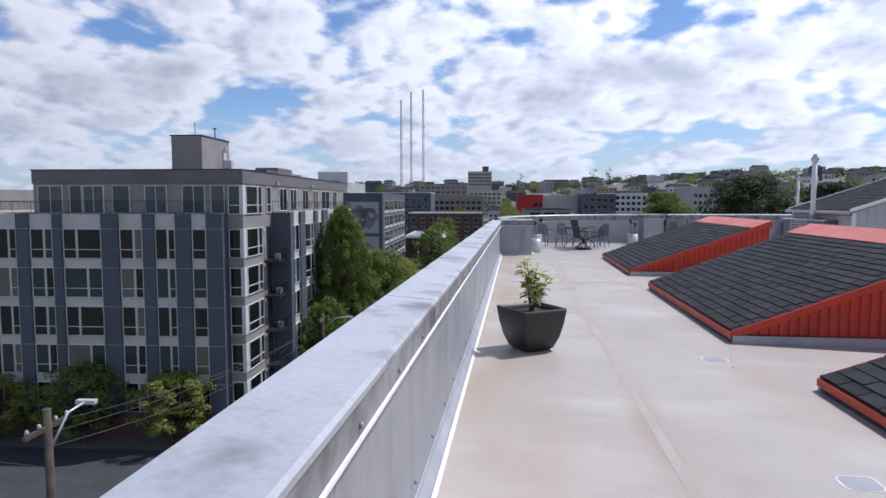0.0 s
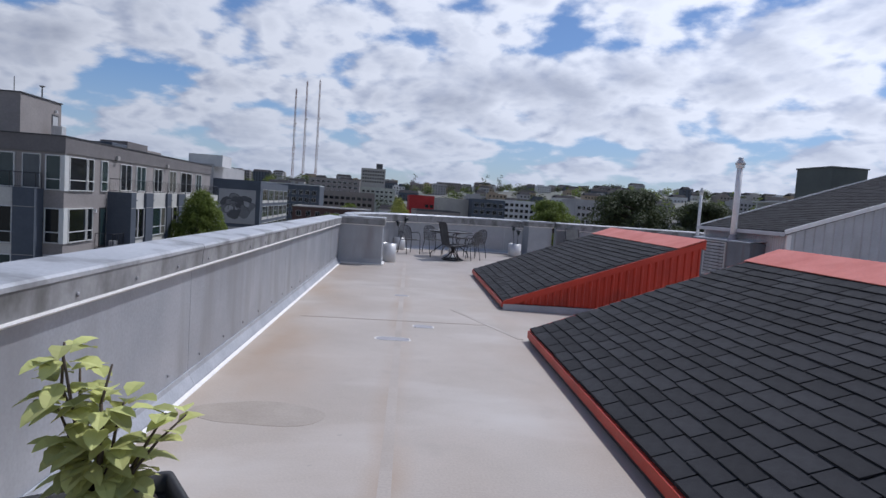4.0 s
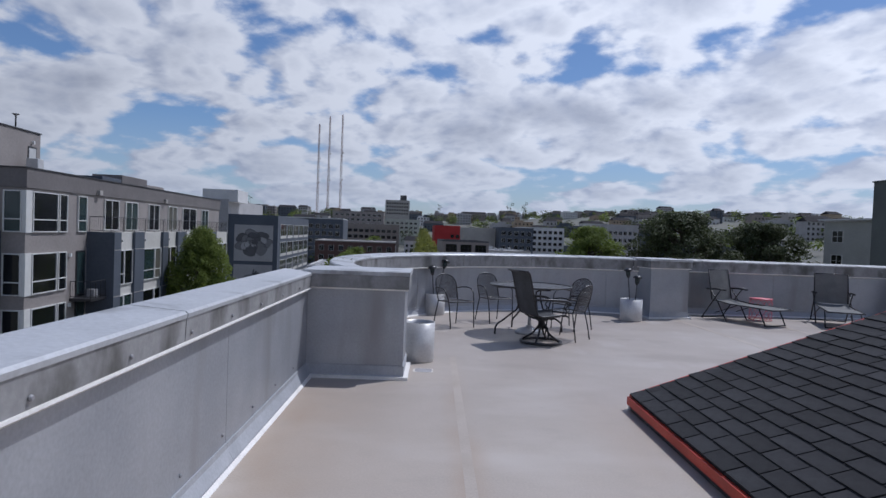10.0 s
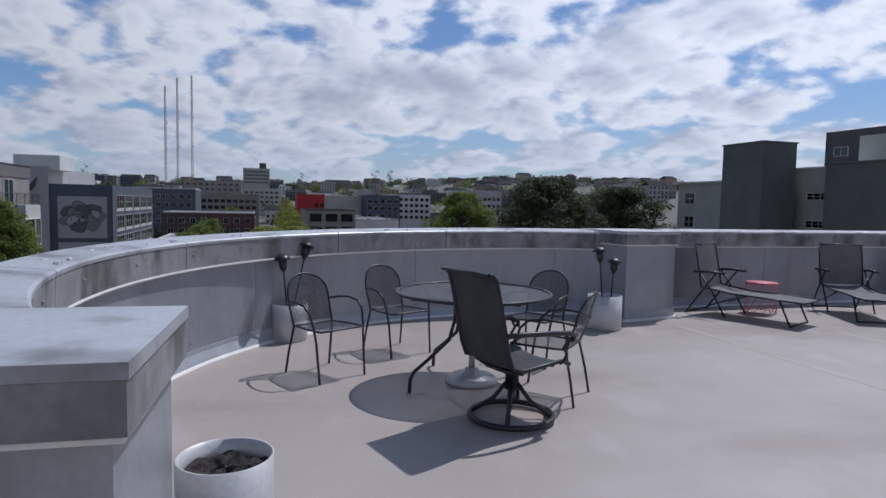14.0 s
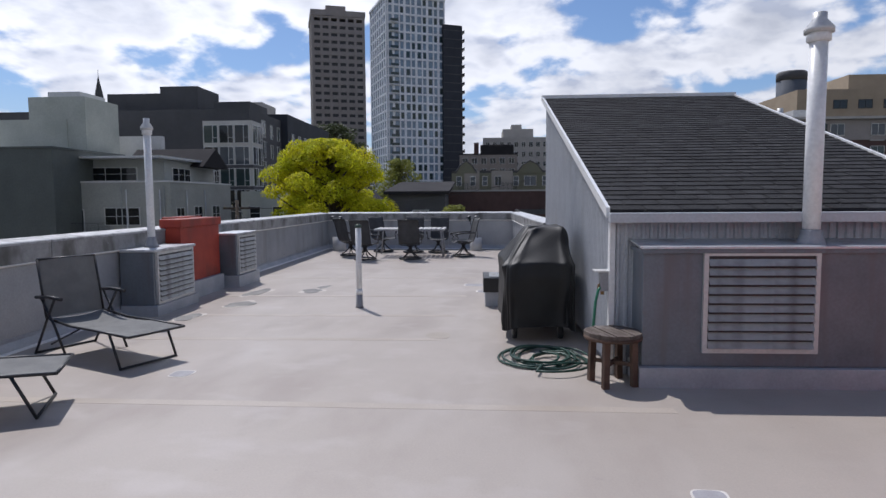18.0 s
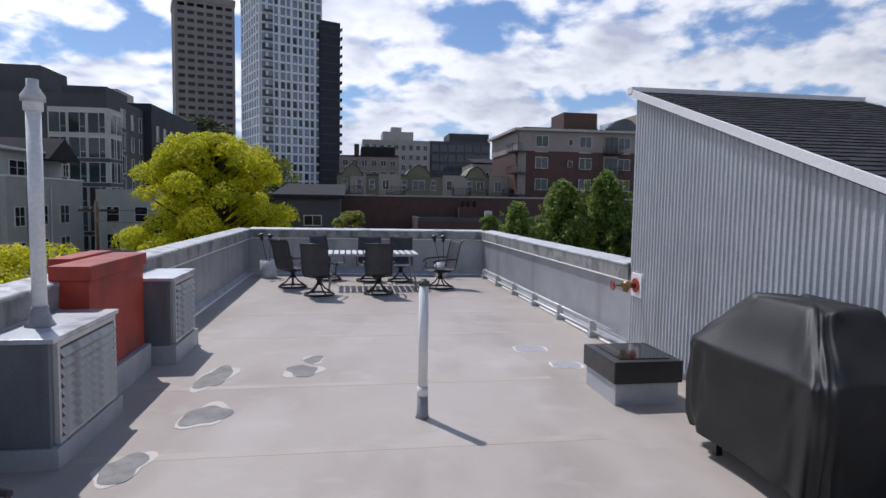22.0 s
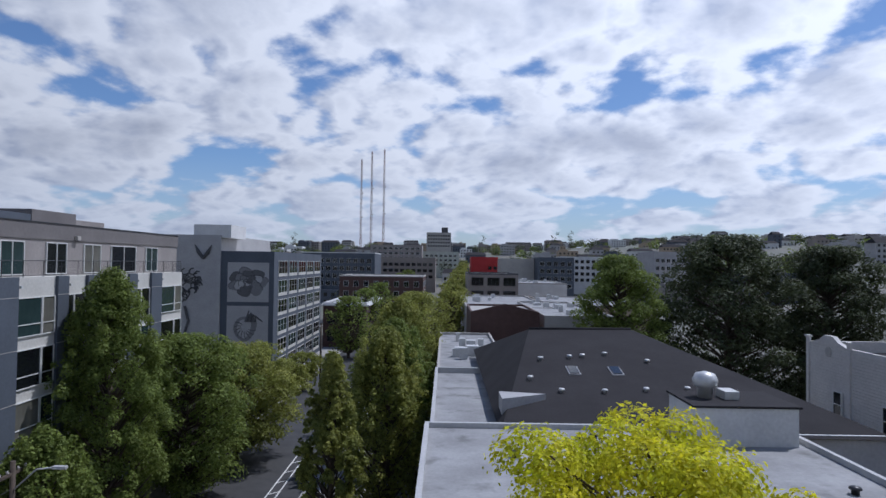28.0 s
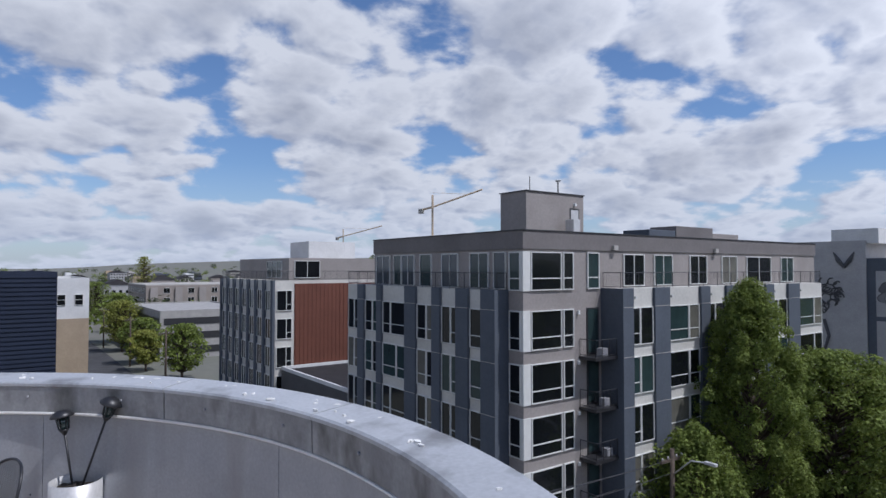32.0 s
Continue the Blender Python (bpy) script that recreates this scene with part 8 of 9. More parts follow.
# ---- towers to the east ----
def tower_white():
    ob = thing("residential_tower", "white-gridded glass residential tower", "tower", grid(217, 33.6, 0, 24))
    w, d, z0, z1 = 21.4, 22.0, 5.0, 70.4          # local: wide face towards -x, narrow face towards +y
    part("core", box(0.3, -w + 0.3, z0, d, -0.3, z1 - 0.5), "tower_glass", ob)
    floors = 22
    fh = (z1 - z0) / floors
    for k in range(floors + 1):
        z = z0 + k * fh
        part("floor_band", box(0.0, -w, z - 0.30, d + 0.1, 0.0, z + 0.30), "tower_white", ob)
    for i in range(11):
        y = -w + (w - 1.0) * i / 10
        part("fin", box(-0.04, y, z0, 0.4, y + (0.80 if i % 2 else 0.42), z1), "tower_white", ob)
    for i in range(8):
        x = (d - 0.8) * i / 7
        part("fin", box(x, -0.4, z0, x + 0.8, 0.04, z1), "tower_white", ob)
    rng = random.Random(77)
    for k in range(floors):
        for i in range(10):
            y = -w + (w - 1.0) * (i + 0.65) / 10
            if rng.random() < 0.35:
                o = new("window", TOWER_PANE)
                o.parent = ob
                o.matrix_basis = pose(0.22, y, z0 + (k + 0.5) * fh)
    for k in range(floors - 2):
        z = z0 + k * fh
        part("balcony", box(-1.1, -4.2, z - 0.1, 0.2, -1.4, z + 0.1), "tower_white", ob)
        part("balcony_glass", box(-1.1, -4.2, z + 0.1, -1.03, -1.4, z + 1.0), "glass_green", ob)
    part("crown", box(-0.2, -w - 0.1, z1 - 0.4, d + 0.2, 0.2, z1 + 0.3), "tower_white", ob)
    dk = thing("dark_glass_tower", "dark glass tower with stacked balconies", "tower", grid(224, 14.4, 0, 24))
    part("core", box(0, -7.0, 0, 24, 0, 62), "navy", dk)
    for k in range(20):
        z = 3 + k * 3.0
        part("floor_line", box(-0.05, -7.05, z, 24, 0.05, z + 0.25), "charcoal", dk)
        part("balcony", box(2, -8.7, z, 8, -7.0, z + 0.2), "stone", dk)
        part("balcony_rail", box(2, -8.7, z + 0.2, 8, -8.6, z + 1.2), "glass_green", dk)


bmp = box(-0.05, -0.55, -0.95, 0.02, 0.55, 0.95)
TOWER_PANE = bpy.data.meshes.new("window")
bmp.to_mesh(TOWER_PANE)
bmp.free()
TOWER_PANE.materials.append(M["glass_green"])
tower_white()


def tower_brown():
    ob = thing("office_tower", "brown concrete tower with deep strip windows", "tower", grid(250, 68.0, 0, 18))
    w, d, z0, z1 = 21.0, 20.0, 8.0, 74.0
    part("core", box(0.5, -w + 0.5, z0, d, -0.5, z1 - 2), "dframe", ob)
    floors = 23
    fh = (z1 - z0) / floors
    for k in range(floors + 1):
        z = z0 + k * fh
        part("spandrel", box(0.0, -w, z - 0.85, d, 0.0, z + 0.75), "tower_brown", ob)
    for i in range(7):
        y = -w + (w - 1.0) * i / 6
        part("pier", box(-0.05, y, z0, 0.6, y + 1.0, z1), "tower_brown", ob)
    for i in range(6):
        x = (d - 1.0) * i / 5
        part("pier", box(x, -0.6, z0, x + 1.0, 0.05, z1), "tower_brown", ob)
    part("cap", box(-0.3, -w - 0.3, z1, d + 0.3, 0.3, z1 + 2.2), "tower_brown", ob)
    part("plant_room", box(5, -14, z1 + 2.2, 14, -6, z1 + 5.5), "tower_brown", ob)


tower_brown()


def east_side():
    a = block("brown_apartments", "dark brown brick apartment block with white-trimmed windows", 95, -58, 112, -20.2, -10, 12.2, "brickwall", roof="dark_roof", trim="stone")
    part("attic", box(94.85, -58, 9.35, 95.0, -20.1, 12.15), "taupe", a, "pale rendered top storey")
    part("attic_side", box(94.85, -20.2, 9.35, 112, -20.08, 12.15), "taupe", a)
    part("corner_strip", box(94.86, -21.3, -10, 94.99, -20.1, 9.34), "taupe", a)
    cols = ((-24.6, 1.9), (-31.2, 1.9), (-37.2, 1.9), (-42.6, 1.9), (-49.5, 1.9), (-55.0, 1.9))
    for k in range(6):
        z = 9.95 - 3.12 * k
        for v, w in cols:
            put_window(a, 94.82, v + w, z, "W", w, 1.65, "pair", "wframe", "glass_sky" if (k + int(v)) % 2 else "glass_green")
            if k == 1:
                part("lintel", box(94.86, v, z + 2.35, 94.99, v + w, z + 2.6), "stone", a)
        put_window(a, 94.82, -27.6, z + 0.3, "W", 0.7, 0.9, "thin", "wframe", "glass")
        for v in (-34.2, -46.2):
            part("balcony_bay", box(94.7, v - 1.1, z - 0.7, 94.99, v + 1.1, z + 2.0), "taupe", a)
            put_window(a, 94.68, v + 0.9, z - 0.55, "W", 1.8, 2.2, "pair", "dframe", "glass_green")
            part("balcony_floor", box(93.3, v - 1.3, z - 0.85, 94.69, v + 1.3, z - 0.7), "dframe", a)
            railing(a, [(94.6, v - 1.25), (93.35, v - 1.25), (93.35, v + 1.25), (94.6, v + 1.25)], z - 0.7, 1.0, 1.2)
        part("corner_balcony", box(93.6, -21.2, z - 0.85, 97.0, -18.9, z - 0.7), "dframe", a)
        railing(a, [(93.65, -20.3), (93.65, -18.95), (97.0, -18.95)], z - 0.7, 1.0, 1.2)
    part("cornice", box(94.1, -58.5, 12.202, 112.5, -19.4, 12.55), "stone", a)
    part("roof_room", box(98, -33.2, 12.56, 104, -27.9, 15.5), "brickwall", a)
    part("roof_room", box(99, -26.5, 12.56, 106, -22.0, 13.3), "charcoal", a)
    part("barrel_vault", tube([(99, -38.2, 12.9), (105, -38.2, 12.9)], 2.1, 18), "glass_sky", a, "glazed barrel vault on the roof")
    part("roof_duct", tube([(99, -42.6, 12.4), (99, -42.6, 14.4)], 0.45, 8), "louvre", a)
    part("roof_unit", box(98, -46, 12.56, 101, -44, 14.0, 0.05), "louvre", a)
    for k in range(9):
        part("roof_planter", box(97.2, -37 + k * 1.0, 12.56, 97.7, -36.4 + k * 1.0, 13.0 + 0.12 * (k % 3)), "leaf_dark", a)
    b = block("brick_hall", "long dark red brick hall with a plain parapet", 66, -46, 86, 6.9, -14, 2.2, "brickwall", roof="stone")
    part("coping", box(65.9, -46, 2.202, 66.3, 6.9, 2.36), "stone", b)
    part("chimney", box(64.6, -8.3, -6, 65.4, -6.4, 1.3), "brickwall", b)
    for v in (-7.9, -7.3, -6.8):
        part("chimney_pot", lathe([(0.16, 1.3), (0.16, 1.85), (0.2, 1.9)], 10, at=(65.0, v, 0)), "dframe", b)
    low = block("low_brick_wing", "low brown brick wing with a sloped roof edge", 60, -14, 65.8, -2.0, -14, 0.4, "brickwall", roof="dark_roof", trim="charcoal")
    part("roof_vent", box(62, -9.0, 0.1, 62.6, -8.4, 1.0), "louvre", low)
    # olive and cream row with shaped gables and balconies
    c = block("olive_apartments_row", "olive and cream apartment row with shaped gables", 98, -19.6, 112, 5.8, -10, 5.7, "olive", roof="dark_roof", trim="dframe")
    for v0, v1 in ((1.6, 3.9), (-3.4, -0.2), (-13.2, -9.6), (-19.5, -16.6)):
        part("cream_front", box(97.85, v0, -10, 97.99, v1, 5.66), "cream_old", c, "cream rendered front")
    for v, hw in ((3.6, 1.6), (-6.0, 2.0), (-14.6, 1.7)):
        bm = bmesh.new()
        p = [bm.verts.new(q) for x in (97.8, 104) for q in ((x, v - hw, 5.3), (x, v + hw, 5.3), (x, v + hw * 0.55, 6.5), (x, v, 7.1), (x, v - hw * 0.55, 6.5))]
        bm.faces.new(p[:5])
        bm.faces.new(p[5:][::-1])
        for i in range(5):
            bm.faces.new((p[i], p[5 + i], p[5 + (i + 1) % 5], p[(i + 1) % 5]))
        bmesh.ops.recalc_face_normals(bm, faces=bm.faces[:])
        part("shaped_gable", bm, "olive", c)
        part("gable_edge", tube([(97.75, v - hw, 5.35), (97.75, v - hw * 0.55, 6.55), (97.75, v, 7.15), (97.75, v + hw * 0.55, 6.55), (97.75, v + hw, 5.35)], 0.1, 5), "dframe", c)
    for k in range(3):
        z = 3.4 - 2.9 * k
        for v, w in ((4.3, 0.8), (2.2, 0.8), (0.4, 0.8), (-1.7, 1.0), (-4.3, 0.8), (-6.9, 1.8), (-8.6, 0.8), (-11.0, 0.9), (-14.0, 0.8), (-15.8, 1.2), (-18.4, 1.0)):
            put_window(c, 97.78, v + w, z, "W", w, 1.45, "pair" if w > 0.9 else "sash", "wframe", "glass" if (k + int(v)) % 2 else "glass_sky")
        for v in (3.4, -2.6, -12.3, -17.4):
            part("balcony_floor", box(96.5, v - 1.3, z - 0.75, 97.9, v + 1.3, z - 0.6), "dframe", c)
            railing(c, [(97.8, v - 1.25), (96.55, v - 1.25), (96.55, v + 1.25), (97.8, v + 1.25)], z - 0.6, 1.0, 0.6)
    d = block("stone_apartments", "pale stone apartment tower on the hill", 185, -18.3, 205, 0.9, 0, 19.0, "stone", roof="stone")
    part("upper_tier", box(188, -13.8, 18.6, 200, -4.9, 21.7), "stone", d)
    part("roof_room", box(190, -10.5, 21.7, 196, -7.5, 23.2), "stone", d)
    rows_of(d, "W", 185, -18, 0.6, 2.2, 6, 2.8, 9, 1.2, 1.5, "pair", "wframe", "glass")
    e = block("blue_glass_block", "blue-grey glass block on the hill", 190, -37, 206, -19, 0, 19.6, "slate", roof="dark_roof")
    part("upper_tier", box(192, -37, 19.2, 204, -25, 22.2), "charcoal", e)
    rows_of(e, "W", 190, -36.7, -19.3, 2, 6, 2.9, 7, 2.2, 2.2, "pair", "slate", "glass_sky")
    f = block("mansard_block", "dark mansard-roofed block on the hill", 160, -7.6, 175, 6.8, 0, 12.7, "brown_wall", roof="dark_roof", trim="dark_roof")
    part("mansard", box(161, -6.8, 12.3, 174, 1.6, 15.0, 0.4), "dark_roof", f, "dark mansard roof")
    part("chimney", box(162, 2.0, 12.3, 163.2, 3.2, 15.6), "brickwall", f)
    rows_of(f, "W", 160, -7.3, 6.5, 2, 4, 2.7, 6, 1.4, 1.5, "pair", "wframe", "glass")
    f2 = block("brown_hill_block", "brown brick block with a dark roof on the hill", 160, -35, 175, -26, 0, 11.6, "brown_wall", roof="dark_roof", trim="dark_roof")
    part("hipped_roof", slope_block(160, 172, -34.5, -26.5, 11.7, 13.4, 0.4), "dark_roof", f2)
    rows_of(f2, "W", 160, -34.6, -26.4, 2, 3, 2.9, 4, 1.4, 1.5, "pair", "wframe", "glass")
    gh = thing("grey_gabled_house", "weathered grey shingled house with a low gable", "house", grid(0, 0))
    part("wall", box(60, 4.6, -16, 72, 9.8, 1.9), "charcoal", gh)
    part("roof", slope_block(59.6, 72.4, 4.2, 10.2, 2.2, 3.4, 0.3), "dark_roof", gh, "dark shingled roof")
    put_window(gh, 59.96, 7.6, -0.4, "W", 1.5, 0.9, "pair", "wframe", "glass")
    h = block("tan_apartments", "tan terraced apartment building with balconies", 128, -112, 160, -59, -5, 21.8, "tan", roof="stone")
    rows_of(h, "W", 128, -111, -60, -3.6, 8, 3.1, 11, 2.6, 1.7, "pair", "dframe", "glass")
    part("terrace", box(131, -108, 21.5, 156, -70, 25.0), "tan", h)
    cyl = thing("round_tower", "dark round glass tower", "tower", grid(180, -82.5, 0))
    part("shaft", lathe([(3.7, 0.0), (3.7, 33.5), (3.2, 33.7)], 32), "slate", cyl)
    part("crown", lathe([(3.8, 32.5), (3.8, 34.6), (3.3, 35)], 32), "charcoal", cyl)
    w = block("white_midrise", "white mid-rise with stepped roof", 150, 50, 165, 64, -5, 21.5, "stone", roof="stone")
    rows_of(w, "W", 150, 51, 63, 4, 6, 2.9, 4, 1.6, 1.5, "pair", "wframe", "glass")
    part("step", box(152, 54, 21.3, 162, 58, 25.0), "stone", w)
    hs = thing("gabled_house", "dark shingled house below the yellow tree", "house", grid(0, 0))
    part("wall", box(58, 8.5, -16, 70, 20, -1.0), "charcoal", hs)
    bm = bmesh.new()
    p = [bm.verts.new(q) for q in ((57.5, 8, -1), (57.5, 20.5, -1), (57.5, 14, 3.0), (70.5, 8, -1), (70.5, 20.5, -1), (70.5, 14, 3.0))]
    for q in ((0, 1, 2), (3, 5, 4), (0, 2, 5, 3), (1, 4, 5, 2), (0, 3, 4, 1)):
        bm.faces.new([p[i] for i in q])
    bmesh.ops.recalc_face_normals(bm, faces=bm.faces[:])
    part("roof", bm, "dark_roof", hs)
    put_window(hs, 57.9, 15, -0.6, "W", 1.6, 1.3, "pair")
    sp = thing("church_spire", "slim dark church spire", "spire", grid(300, 187.4, 0))
    part("spire", lathe([(4.2, 10), (3.4, 44), (3.6, 44.2), (0.15, 62), (0.1, 65.3)], 8), "charcoal", sp)


east_side()


# ---- the city to the north ----
def north_city():
    q = block("brick_row", "red brick three-storey row with pale cornice", -24.5, 190, 0.5, 215, -17, -2.2, "brickwall", roof="stone", trim="stone")
    rows_of(q, "S", 190, -24, 0, -11.5, 3, 3.0, 8, 1.5, 1.7, "pair")
    rows_of(q, "E", 0.5, 191, 214, -11.5, 3, 3.0, 6, 1.5, 1.7, "pair")
    q = block("corner_brick_shop", "brick corner shop with a white overhanging roof", -19.4, 140, -9.9, 166, -17, -7.1, "brickwall", roof="white_roof", trim="white_wall")
    part("overhang", box(-20.0, 139.4, -7.8, -9.3, 166.6, -7.45), "white_wall", q)
    rows_of(q, "E", -9.9, 141, 165, -15.5, 2, 3.8, 5, 3.4, 2.4, "triple", "dframe")
    rows_of(q, "S", 140, -19, -10.2, -15.5, 2, 3.8, 2, 3.2, 2.4, "triple", "dframe")
    q = block("grey_apartments", "dark grey apartment block with regular windows", -52, 260, -22, 285, -17, 5.7, "slate", roof="stone", trim="white_wall")
    rows_of(q, "S", 260, -51, -23, -8, 4, 3.1, 10, 1.9, 1.9, "pair", "wframe", "glass")
    q = block("olive_apartments", "olive grey flat-roofed apartment block", -26, 320, 2, 345, -15, 4.5, "brown_wall", roof="stone")
    rows_of(q, "S", 320, -25, 1, -6, 3, 3.1, 9, 2.0, 1.5, "pair", "dframe", "glass")
    q = block("taupe_apartments", "taupe hillside apartment block", -41, 400, -8, 420, -12, 13, "taupe", roof="stone")
    rows_of(q, "S", 400, -40, -9, 1, 4, 3.0, 9, 2.2, 1.5, "pair", "wframe", "glass")
    q = block("teal_apartments", "pale green hillside apartment block", -8, 420, 16, 440, -12, 9.5, "teal", roof="white_roof")
    rows_of(q, "S", 420, -7, 15, 0, 3, 3.0, 7, 2.0, 1.5, "pair", "wframe", "glass")
    h = block("hilltop_hospital", "pale hilltop hospital block with rooftop plant", -11, 586, 12, 605, 5, 30.5, "stone", roof="stone")
    rows_of(h, "S", 586, -10, 11, 17, 4, 3.2, 9, 1.5, 1.7, "pair", "dframe", "glass")
    part("plant_room", box(3, 590, 30, 9, 598, 35.5), "charcoal", h)
    q = block("tan_shop", "two-storey tan shop with large dark windows", 12.5, 150, 24.2, 172, -17, -0.4, "brown_wall", roof="stone", trim="charcoal")
    rows_of(q, "S", 150, 12.8, 24, -9.5, 3, 3.1, 3, 2.8, 1.9, "triple", "dframe", "glass")
    q = block("brick_workshop", "low dark brick workshop with a shallow gable", 10.6, 88, 19.8, 104, -17, -4.6, "brickwall", roof="stone")
    bm = bmesh.new()
    p = [bm.verts.new(c) for c in ((10.6, 87.9, -4.6), (19.8, 87.9, -4.6), (15.2, 87.9, -3.5), (10.6, 88.3, -4.6), (19.8, 88.3, -4.6), (15.2, 88.3, -3.5))]
    for c in ((0, 1, 2), (3, 5, 4), (0, 2, 5, 3), (1, 4, 5, 2), (0, 3, 4, 1)):
        bm.faces.new([p[i] for i in c])
    bmesh.ops.recalc_face_normals(bm, faces=bm.faces[:])
    part("gable", bm, "brickwall", q)
    for i, (u0, v0, u1, v1, z, w) in enumerate(((6.5, 58, 13, 86, -7.2, "brickwall"), (20.5, 88, 30, 120, -5.0, "stone"), (10.6, 106, 25, 145, -5.2, "stone"), (26, 170, 39.5, 200, -3.1, "white_wall"), (28, 125, 48, 160, -6.0, "tan"))):
        q = block("low_shop", "low flat-roofed shop with rooftop units", u0, v0, u1, v1, -17, z, w, roof="white_roof", trim="stone")
        rng = random.Random(60 + i)
        for k in range(8):
            u, v = rng.uniform(u0 + 1, u1 - 1.5), rng.uniform(v0 + 1, v1 - 2)
            s = rng.uniform(0.5, 1.3)
            part("roof_unit", box(u, v, z - 0.35, u + s, v + s, z - 0.35 + rng.uniform(0.5, 1.2)), "louvre", q)
    q = block("red_mural_building", "building with a bright red painted wall", 19.3, 300, 32.1, 318, -10, 5.0, "redbld", roof="stone")
    rows_of(q, "S", 300, 27, 32, -1, 1, 3, 2, 1.6, 1.6, "pair", "dframe")
    q = block("grey_midrise", "light grey mid-rise beside the red wall", 31, 270, 45, 290, -12, 4.2, "stone", roof="stone")
    q = block("dark_midrise", "dark grey mid-rise with paired windows", 45.2, 260, 60, 280, -14, 4.8, "slate", roof="stone")
    rows_of(q, "S", 260, 45.5, 59.5, -8, 4, 3.1, 5, 1.8, 1.8, "pair", "wframe", "glass")
    q = block("white_apartments", "white and grey apartment house", 62, 298, 84, 315, -12, 5.8, "white_wall", roof="stone")
    rows_of(q, "S", 298, 62.5, 83.5, -6, 4, 2.9, 8, 1.6, 1.5, "pair", "dframe", "glass")
    q = block("white_apartments", "grey and white apartment house behind the trees", 92, 258, 106, 280, -12, 7.8, "mural_grey", roof="white_roof")
    rows_of(q, "S", 258, 92.5, 105.5, -6, 4, 3.1, 6, 1.5, 1.6, "pair", "wframe", "glass")
    # radio masts
    for u, top in ((-102.4, 133.2), (-89.2, 143.6), (-73.3, 146.8)):
        mt = thing("radio_mast", "tall red and white lattice radio mast", "mast", grid(u, 800, 0), group="radio masts on the hill")
        lm = bmesh.new()
        w = 1.5
        z0 = 20.0
        legs = [(w * math.cos(a), w * math.sin(a)) for a in (0.5, 2.6, 4.7)]
        for k in range(3):
            tube([(*legs[k], z0), (legs[k][0] * 0.6, legs[k][1] * 0.6, top)], 0.22, 4, lm)
        part("leg_frame", lm, "steel", mt)
        br = bmesh.new()
        n = 30
        for i in range(n):
            f0, f1 = i / n, (i + 1) / n
            za, zb = z0 + (top - z0) * f0, z0 + (top - z0) * f1
            for k in range(3):
                a, b = legs[k], legs[(k + 1) % 3]
                s0, s1 = 1 - 0.4 * f0, 1 - 0.4 * f1
                tube([(a[0] * s0, a[1] * s0, za), (b[0] * s1, b[1] * s1, zb)], 0.13, 3, br)
        part("bracing", br, "steel", mt)
        part("aerial", tube([(0, 0, top - 12), (0, 0, top + 1)], 0.25, 4), "steel", mt)
        for zz in (0.35, 0.62):
            part("aerial_drum", tube([(1.2, 0, z0 + (top - z0) * zz), (2.4, 0, z0 + (top - z0) * zz)], 0.9, 8), "stone", mt)
    # cranes to the west
    for u, v, zt, z0, j, turn in ((-415, 300, 62.5, 10, 46, 25), (-775, 400, 56, 10, 70, 20)):
        cr = thing("tower_crane", "yellow lattice tower crane", "crane", grid(u, v, 0, turn), group="tower cranes")
        part("mast", tube([(0, 0, z0), (0, 0, zt)], 1.0, 4), "crane", cr)
        part("jib", tube([(0, 0, zt - 10), (j, 0, zt + 2)], 0.7, 4), "crane", cr)
        part("counter_jib", tube([(0, 0, zt - 10), (-12, 0, zt - 12)], 0.9, 4), "crane", cr)
        part("counterweight", box(-13, -1.5, zt - 15, -9, 1.5, zt - 11), "stone", cr)
        part("pendant", tube([(0, 0, zt + 2), (j * 0.7, 0, zt - 1)], 0.15, 3), "crane", cr)
    # many houses on the slopes
    rng = random.Random(12)
    pal = ["stone", "white_wall", "taupe", "brown_wall", "slate", "tan", "mural_grey"]
    bms = {p: bmesh.new() for p in pal}
    win = bmesh.new()
    roofs = bmesh.new()
    count = 0
    while count < 470:
        if rng.random() < 0.62:
            v = rng.uniform(215, 1100)
            u = rng.uniform(-0.62, 0.75) * v
        else:
            u = -rng.uniform(110, 900)
            v = rng.uniform(-0.35, 0.9) * -u
        if -16 < u < 4 + (v > 400) * 0 and v > 0:
            continue
        if -70 < u < 110 and 0 < v < 330 and rng.random() < 0.8:
            continue
        if -240 < u < -100 and 5 < v < 90:
            continue
        z = terrain(u, v)
        w, d, h = rng.uniform(8, 20), rng.uniform(8, 16), rng.uniform(5, 13)
        bm = bms[rng.choice(pal)]
        box(u, v, z - 4, u + w, v + d, z + h, 0, bm)
        if rng.random() < 0.5:
            p = [roofs.verts.new(c) for c in ((u - 0.4, v - 0.4, z + h), (u + w + 0.4, v - 0.4, z + h), (u + w + 0.4, v + d + 0.4, z + h), (u - 0.4, v + d + 0.4, z + h), (u + 1, v + d / 2, z + h + 2.6), (u + w - 1, v + d / 2, z + h + 2.6))]
            for c in ((0, 1, 5, 4), (1, 2, 5), (2, 3, 4, 5), (3, 0, 4)):
                roofs.faces.new([p[i] for i in c])
        else:
            box(u + 1, v + 1, z + h, u + w * 0.5, v + d * 0.6, z + h + rng.uniform(0.8, 2), 0, bm)
        nf, nw = int(h / 2.9), int(w / 2.8)
